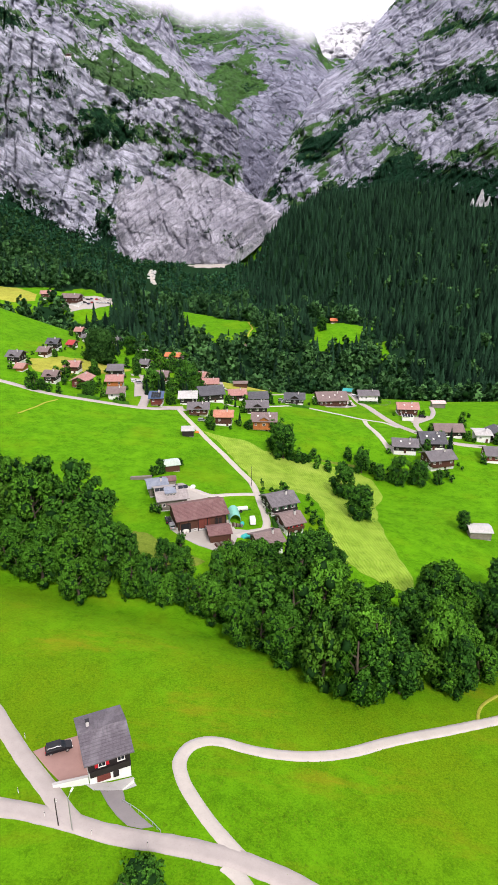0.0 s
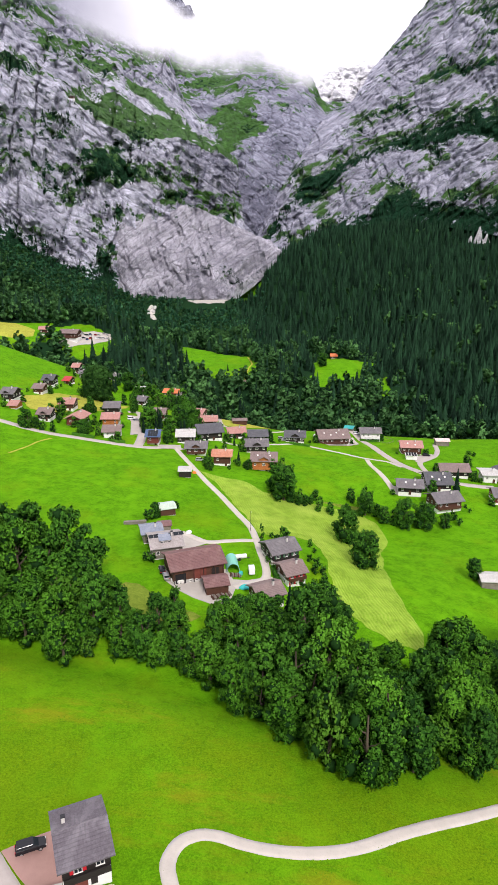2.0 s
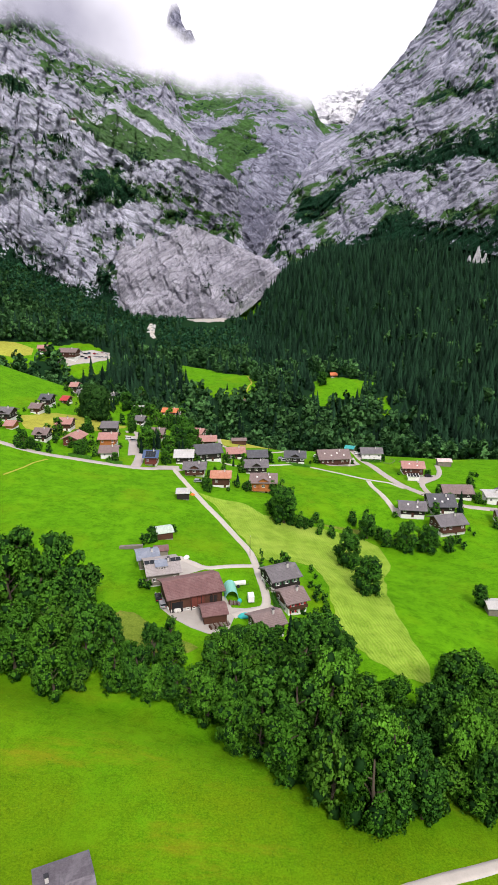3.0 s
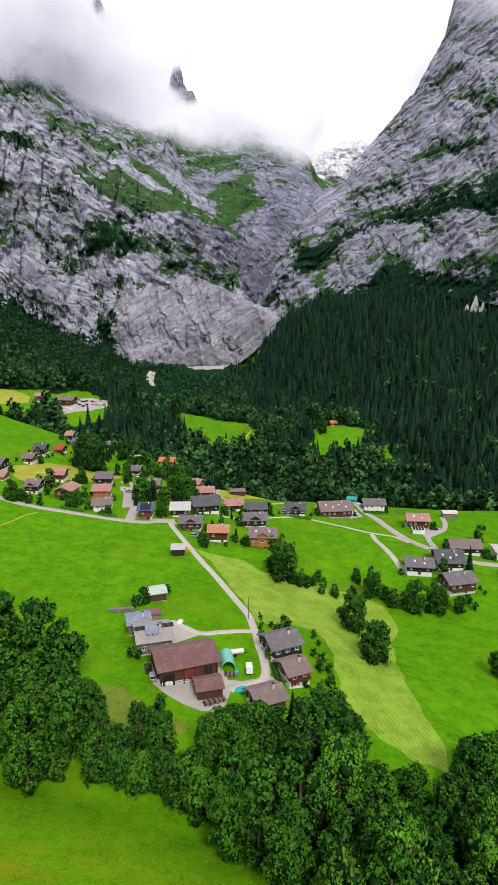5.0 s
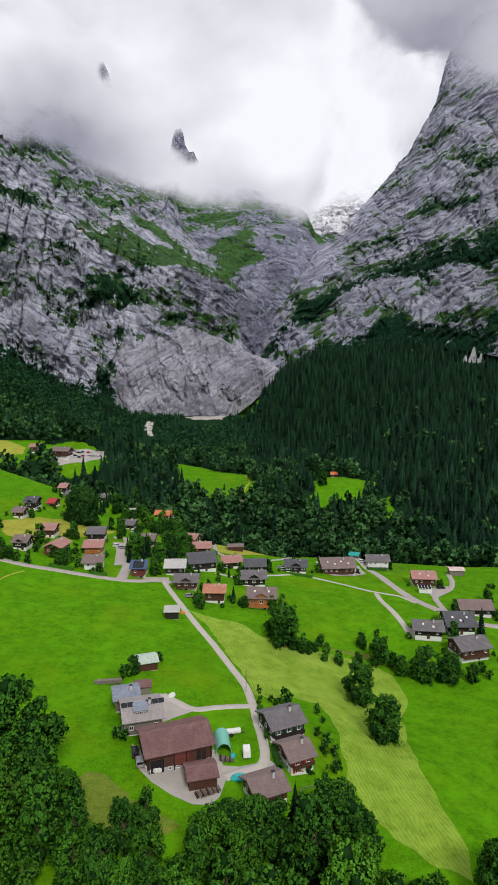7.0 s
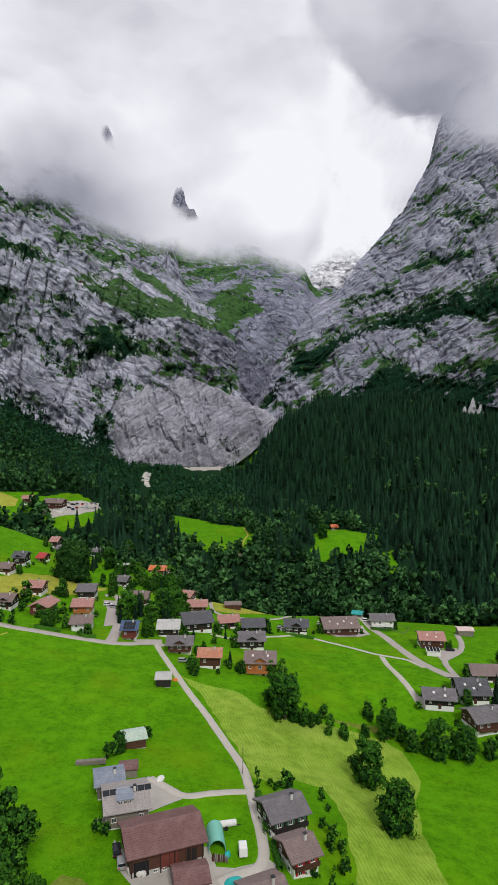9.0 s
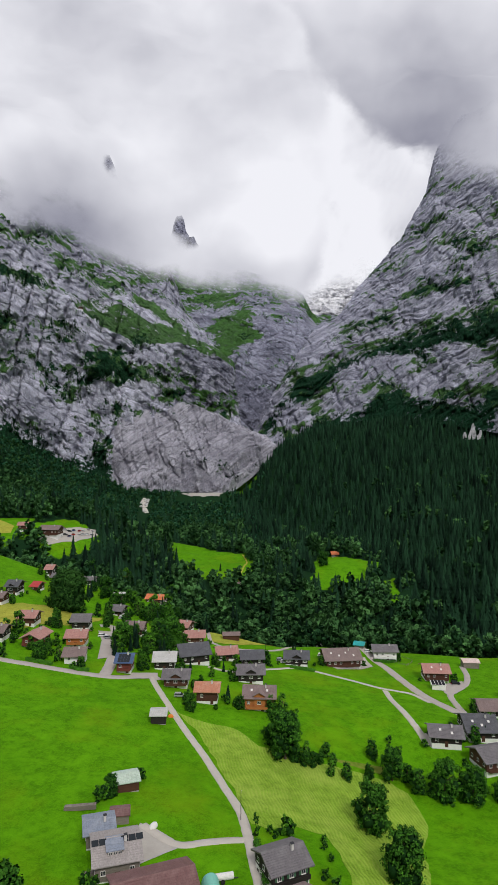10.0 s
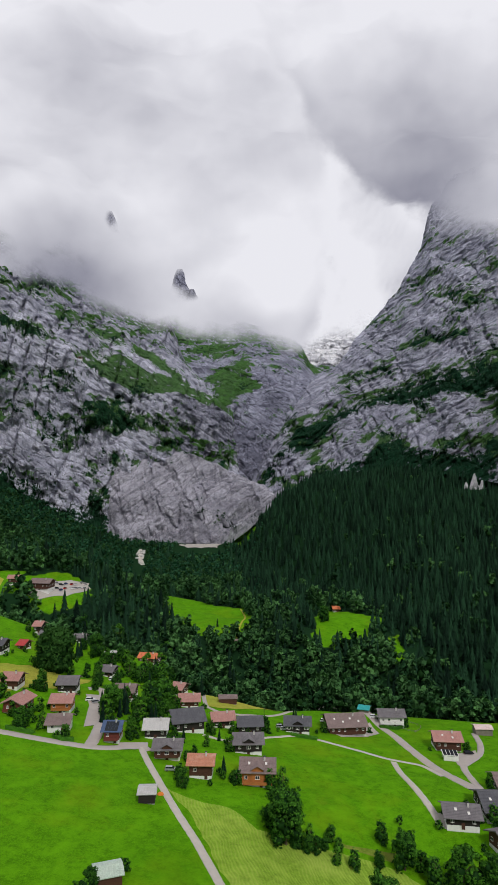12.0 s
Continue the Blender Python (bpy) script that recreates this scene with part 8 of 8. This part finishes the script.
plant(SHRUB[0], 13.9, 358.3, 1.16, 227, "rounded green shrub in a chalet garden", category="shrub", name="shrub")
plant(MID[1], 12.5, 361.7, 0.55, 198, "leafy fruit tree in a chalet garden")
plant(MID[0], -2.7, 351.1, 0.40, 328, "leafy fruit tree in a chalet garden")
plant(SHRUB[0], -4.7, 335.4, 1.14, 189, "rounded green shrub in a chalet garden", category="shrub", name="shrub")
plant(SHRUB[1], -2.8, 329.3, 1.18, 230, "rounded green shrub in a chalet garden", category="shrub", name="shrub")
plant(SHRUB[2], -4.3, 326.8, 1.03, 299, "rounded green shrub in a chalet garden", category="shrub", name="shrub")
plant(MID[0], -2.8, 327.8, 0.45, 309, "leafy fruit tree in a chalet garden")
plant(SHRUB[0], 36.9, 367.9, 0.75, 306, "rounded green shrub in a chalet garden", category="shrub", name="shrub")
plant(SHRUB[1], 18.5, 363.5, 0.78, 114, "rounded green shrub in a chalet garden", category="shrub", name="shrub")
plant(SHRUB[2], 19.5, 372.0, 0.83, 56, "rounded green shrub in a chalet garden", category="shrub", name="shrub")
plant(SHRUB[0], 37.0, 368.6, 0.76, 153, "rounded green shrub in a chalet garden", category="shrub", name="shrub")
plant(SHRUB[0], 40.9, 370.4, 1.16, 216, "rounded green shrub in a chalet garden", category="shrub", name="shrub")
plant(SHRUB[1], 40.3, 370.8, 1.20, 224, "rounded green shrub in a chalet garden", category="shrub", name="shrub")
plant(MID[2], 40.9, 372.8, 0.38, 313, "leafy fruit tree in a chalet garden")
plant(SHRUB[0], 64.0, 379.1, 1.17, 247, "rounded green shrub in a chalet garden", category="shrub", name="shrub")
plant(SHRUB[0], 87.6, 398.2, 0.66, 14, "rounded green shrub in a chalet garden", category="shrub", name="shrub")
plant(MID[2], 86.7, 400.1, 0.41, 100, "leafy fruit tree in a chalet garden")
plant(SHRUB[0], 86.8, 396.5, 0.89, 358, "rounded green shrub in a chalet garden", category="shrub", name="shrub")
plant(SHRUB[0], 105.8, 366.8, 0.85, 237, "rounded green shrub in a chalet garden", category="shrub", name="shrub")
plant(SHRUB[1], 104.5, 361.2, 1.12, 191, "rounded green shrub in a chalet garden", category="shrub", name="shrub")
plant(SHRUB[2], 104.9, 358.0, 0.78, 322, "rounded green shrub in a chalet garden", category="shrub", name="shrub")
plant(SHRUB[0], 87.0, 357.5, 0.75, 181, "rounded green shrub in a chalet garden", category="shrub", name="shrub")
plant(SHRUB[1], 67.4, 280.3, 1.15, 230, "rounded green shrub in a chalet garden", category="shrub", name="shrub")
plant(SHRUB[2], 83.1, 282.9, 0.92, 219, "rounded green shrub in a chalet garden", category="shrub", name="shrub")
plant(SHRUB[0], 80.8, 292.7, 0.87, 282, "rounded green shrub in a chalet garden", category="shrub", name="shrub")
plant(SHRUB[1], 81.9, 282.8, 1.00, 239, "rounded green shrub in a chalet garden", category="shrub", name="shrub")
plant(MID[0], 95.3, 308.3, 0.43, 79, "leafy fruit tree in a chalet garden")
plant(MID[1], 113.3, 303.6, 0.44, 313, "leafy fruit tree in a chalet garden")
plant(MID[2], 113.3, 310.5, 0.39, 137, "leafy fruit tree in a chalet garden")
plant(SHRUB[0], 78.6, 271.0, 1.00, 92, "rounded green shrub in a chalet garden", category="shrub", name="shrub")
plant(SHRUB[1], 97.8, 269.1, 0.76, 162, "rounded green shrub in a chalet garden", category="shrub", name="shrub")
plant(SHRUB[2], 98.1, 264.4, 0.87, 117, "rounded green shrub in a chalet garden", category="shrub", name="shrub")
plant(SHRUB[0], 78.7, 268.4, 0.70, 144, "rounded green shrub in a chalet garden", category="shrub", name="shrub")
plant(SHRUB[0], 116.2, 312.8, 0.90, 120, "rounded green shrub in a chalet garden", category="shrub", name="shrub")
plant(MID[1], 128.8, 301.8, 0.57, 203, "leafy fruit tree in a chalet garden")
plant(SHRUB[2], 116.1, 301.6, 1.07, 75, "rounded green shrub in a chalet garden", category="shrub", name="shrub")
plant(SHRUB[0], 115.3, 302.9, 0.76, 13, "rounded green shrub in a chalet garden", category="shrub", name="shrub")
plant(MID[0], 136.0, 303.6, 0.56, 39, "leafy fruit tree in a chalet garden")
plant(MID[0], 137.6, 312.9, 0.44, 176, "leafy fruit tree in a chalet garden")
plant(SHRUB[0], 127.0, 276.1, 0.89, 102, "rounded green shrub in a chalet garden", category="shrub", name="shrub")
plant(SHRUB[1], 128.2, 281.1, 0.74, 162, "rounded green shrub in a chalet garden", category="shrub", name="shrub")
plant(SHRUB[2], 127.3, 271.8, 0.98, 58, "rounded green shrub in a chalet garden", category="shrub", name="shrub")
plant(MID[0], 110.8, 272.8, 0.41, 140, "leafy fruit tree in a chalet garden")
plant(MID[0], -130.5, 363.0, 0.41, 174, "leafy fruit tree in a chalet garden")
plant(SHRUB[0], -124.3, 344.3, 0.98, 330, "rounded green shrub in a chalet garden", category="shrub", name="shrub")
plant(SHRUB[1], -133.4, 352.4, 0.89, 317, "rounded green shrub in a chalet garden", category="shrub", name="shrub")
plant(SHRUB[2], -124.6, 341.9, 0.95, 30, "rounded green shrub in a chalet garden", category="shrub", name="shrub")
plant(MID[0], -135.5, 346.8, 0.38, 252, "leafy fruit tree in a chalet garden")
plant(DEEP[0], -1.2, 153.2, 0.78, 41, "tall leafy tree between the farm and the gully")
plant(DEEP[1], 2.7, 154.0, 0.82, 222, "tall leafy tree between the farm and the gully")
plant(DEEP[2], 6.8, 155.2, 0.80, 334, "tall leafy tree between the farm and the gully")
plant(DEEP[0], 10.8, 150.2, 0.64, 12, "tall leafy tree between the farm and the gully")
plant(DEEP[1], 13.6, 149.3, 0.71, 327, "tall leafy tree between the farm and the gully")
plant(DEEP[2], 16.6, 150.0, 0.71, 150, "tall leafy tree between the farm and the gully")
plant(DEEP[0], 8.5, 150.9, 0.64, 264, "tall leafy tree between the farm and the gully")
plant(DEEP[1], 12.2, 146.4, 0.71, 210, "tall leafy tree between the farm and the gully")
plant(DEEP[2], 19.8, 160.9, 1.00, 317, "tall leafy tree between the farm and the gully")
plant(DEEP[0], 22.8, 158.3, 0.93, 74, "tall leafy tree between the farm and the gully")
plant(DEEP[1], 25.8, 155.6, 0.71, 250, "tall leafy tree between the farm and the gully")
plant(DEEP[2], -3.4, 155.8, 0.64, 40, "tall leafy tree between the farm and the gully")
plant(SPRUCE[0], 11.3, 157.1, 0.83, 215, "dark slender spruce below the farm garden", category="spruce", name="spruce")
plant(DEEP[0], -14.4, 55.0, 0.74, 275, "broad dark green deciduous tree in full leaf", stretch=0.7)
plant(DEEP[1], 57.3, 147.9, 0.93, 135, "broad dark green deciduous tree in full leaf")
plant(DEEP[2], 62.7, 146.9, 0.86, 100, "broad dark green deciduous tree in full leaf")
plant(DEEP[0], 73.6, 157.0, 0.93, 300, "broad dark green deciduous tree in full leaf")
plant(DEEP[1], 66.9, 144.9, 0.86, 295, "broad dark green deciduous tree in full leaf")
plant(MID[0], -113.2, 319.1, 0.68, 0, "leafy tree among the chalets")
plant(MID[1], -116.7, 319.1, 0.49, 47, "leafy tree among the chalets")
plant(MID[2], -109.8, 321.5, 0.54, 94, "leafy tree among the chalets")
plant(SHRUB[0], -106.5, 320.0, 1.96, 141, "rounded green shrub in a chalet garden", category="shrub", name="shrub")
plant(SHRUB[1], -100.5, 318.9, 1.69, 188, "rounded green shrub in a chalet garden", category="shrub", name="shrub")
plant(SHRUB[2], -102.2, 335.8, 1.77, 235, "rounded green shrub in a chalet garden", category="shrub", name="shrub")
plant(MID[0], -105.1, 348.8, 0.78, 282, "leafy tree among the chalets")
plant(MID[1], -92.5, 365.0, 0.48, 329, "leafy tree among the chalets")
plant(DEEP[2], -86.4, 321.6, 0.62, 16, "leafy tree among the chalets")
plant(DEEP[1], -67.2, 317.9, 0.38, 110, "leafy tree among the chalets")
plant(DEEP[0], -57.1, 352.2, 0.98, 204, "leafy tree among the chalets")
plant(SPRUCE[1], -50.5, 357.2, 0.64, 251, "dark slender spruce among the chalets", category="spruce", name="spruce")
plant(MID[2], -45.1, 353.5, 0.57, 298, "leafy tree among the chalets")
plant(SPRUCE[0], -40.6, 364.2, 0.81, 345, "dark slender spruce among the chalets", category="spruce", name="spruce")
plant(DEEP[1], -34.9, 369.1, 1.12, 32, "leafy tree among the chalets")
plant(MID[2], -32.6, 374.3, 0.82, 79, "leafy tree among the chalets")
plant(GULLY[6], -74.4, 399.8, 0.57, 126, "young bright green tree among the chalets")
plant(DEEP[1], -85.6, 446.6, 0.97, 173, "leafy tree among the chalets")
plant(MID[2], -78.6, 435.6, 0.69, 220, "leafy tree among the chalets")
plant(SPRUCE[0], -94.2, 444.8, 0.62, 267, "dark slender spruce among the chalets", category="spruce", name="spruce")
plant(SPRUCE[1], -50.2, 448.3, 0.74, 314, "dark slender spruce among the chalets", category="spruce", name="spruce")
plant(MID[2], -56.0, 428.9, 0.62, 1, "leafy tree among the chalets")
plant(SPRUCE[0], -20.6, 417.8, 0.69, 48, "dark slender spruce among the chalets", category="spruce", name="spruce")
plant(SPRUCE[1], -22.3, 331.6, 0.26, 95, "dark slender spruce among the chalets", category="spruce", name="spruce")
plant(SPRUCE[0], -5.2, 304.1, 0.28, 189, "dark slender spruce among the chalets", category="spruce", name="spruce")
plant(DEEP[1], -18.3, 288.8, 0.47, 236, "leafy tree among the chalets")
plant(MID[2], 12.4, 365.3, 0.42, 283, "leafy tree among the chalets")
plant(MID[0], -56.5, 341.6, 0.45, 330, "leafy tree among the chalets")
plant(DEEP[2], -56.6, 554.0, 1.03, 64, "leafy tree among the chalets")
plant(MID[0], -63.9, 444.0, 0.58, 111, "leafy tree among the chalets")
plant(SHRUB[1], -86.5, 396.7, 2.04, 158, "rounded green shrub in a chalet garden", category="shrub", name="shrub")
plant(SHRUB[0], -80.7, 404.0, 1.77, 252, "rounded green shrub in a chalet garden", category="shrub", name="shrub")
plant(MID[1], -123.9, 565.6, 0.98, 299, "leafy tree among the chalets")
plant(SPRUCE[2], -117.0, 570.0, 0.63, 346, "dark slender spruce among the chalets", category="spruce", name="spruce")
plant(MID[0], -95.9, 564.5, 0.98, 33, "leafy tree among the chalets")
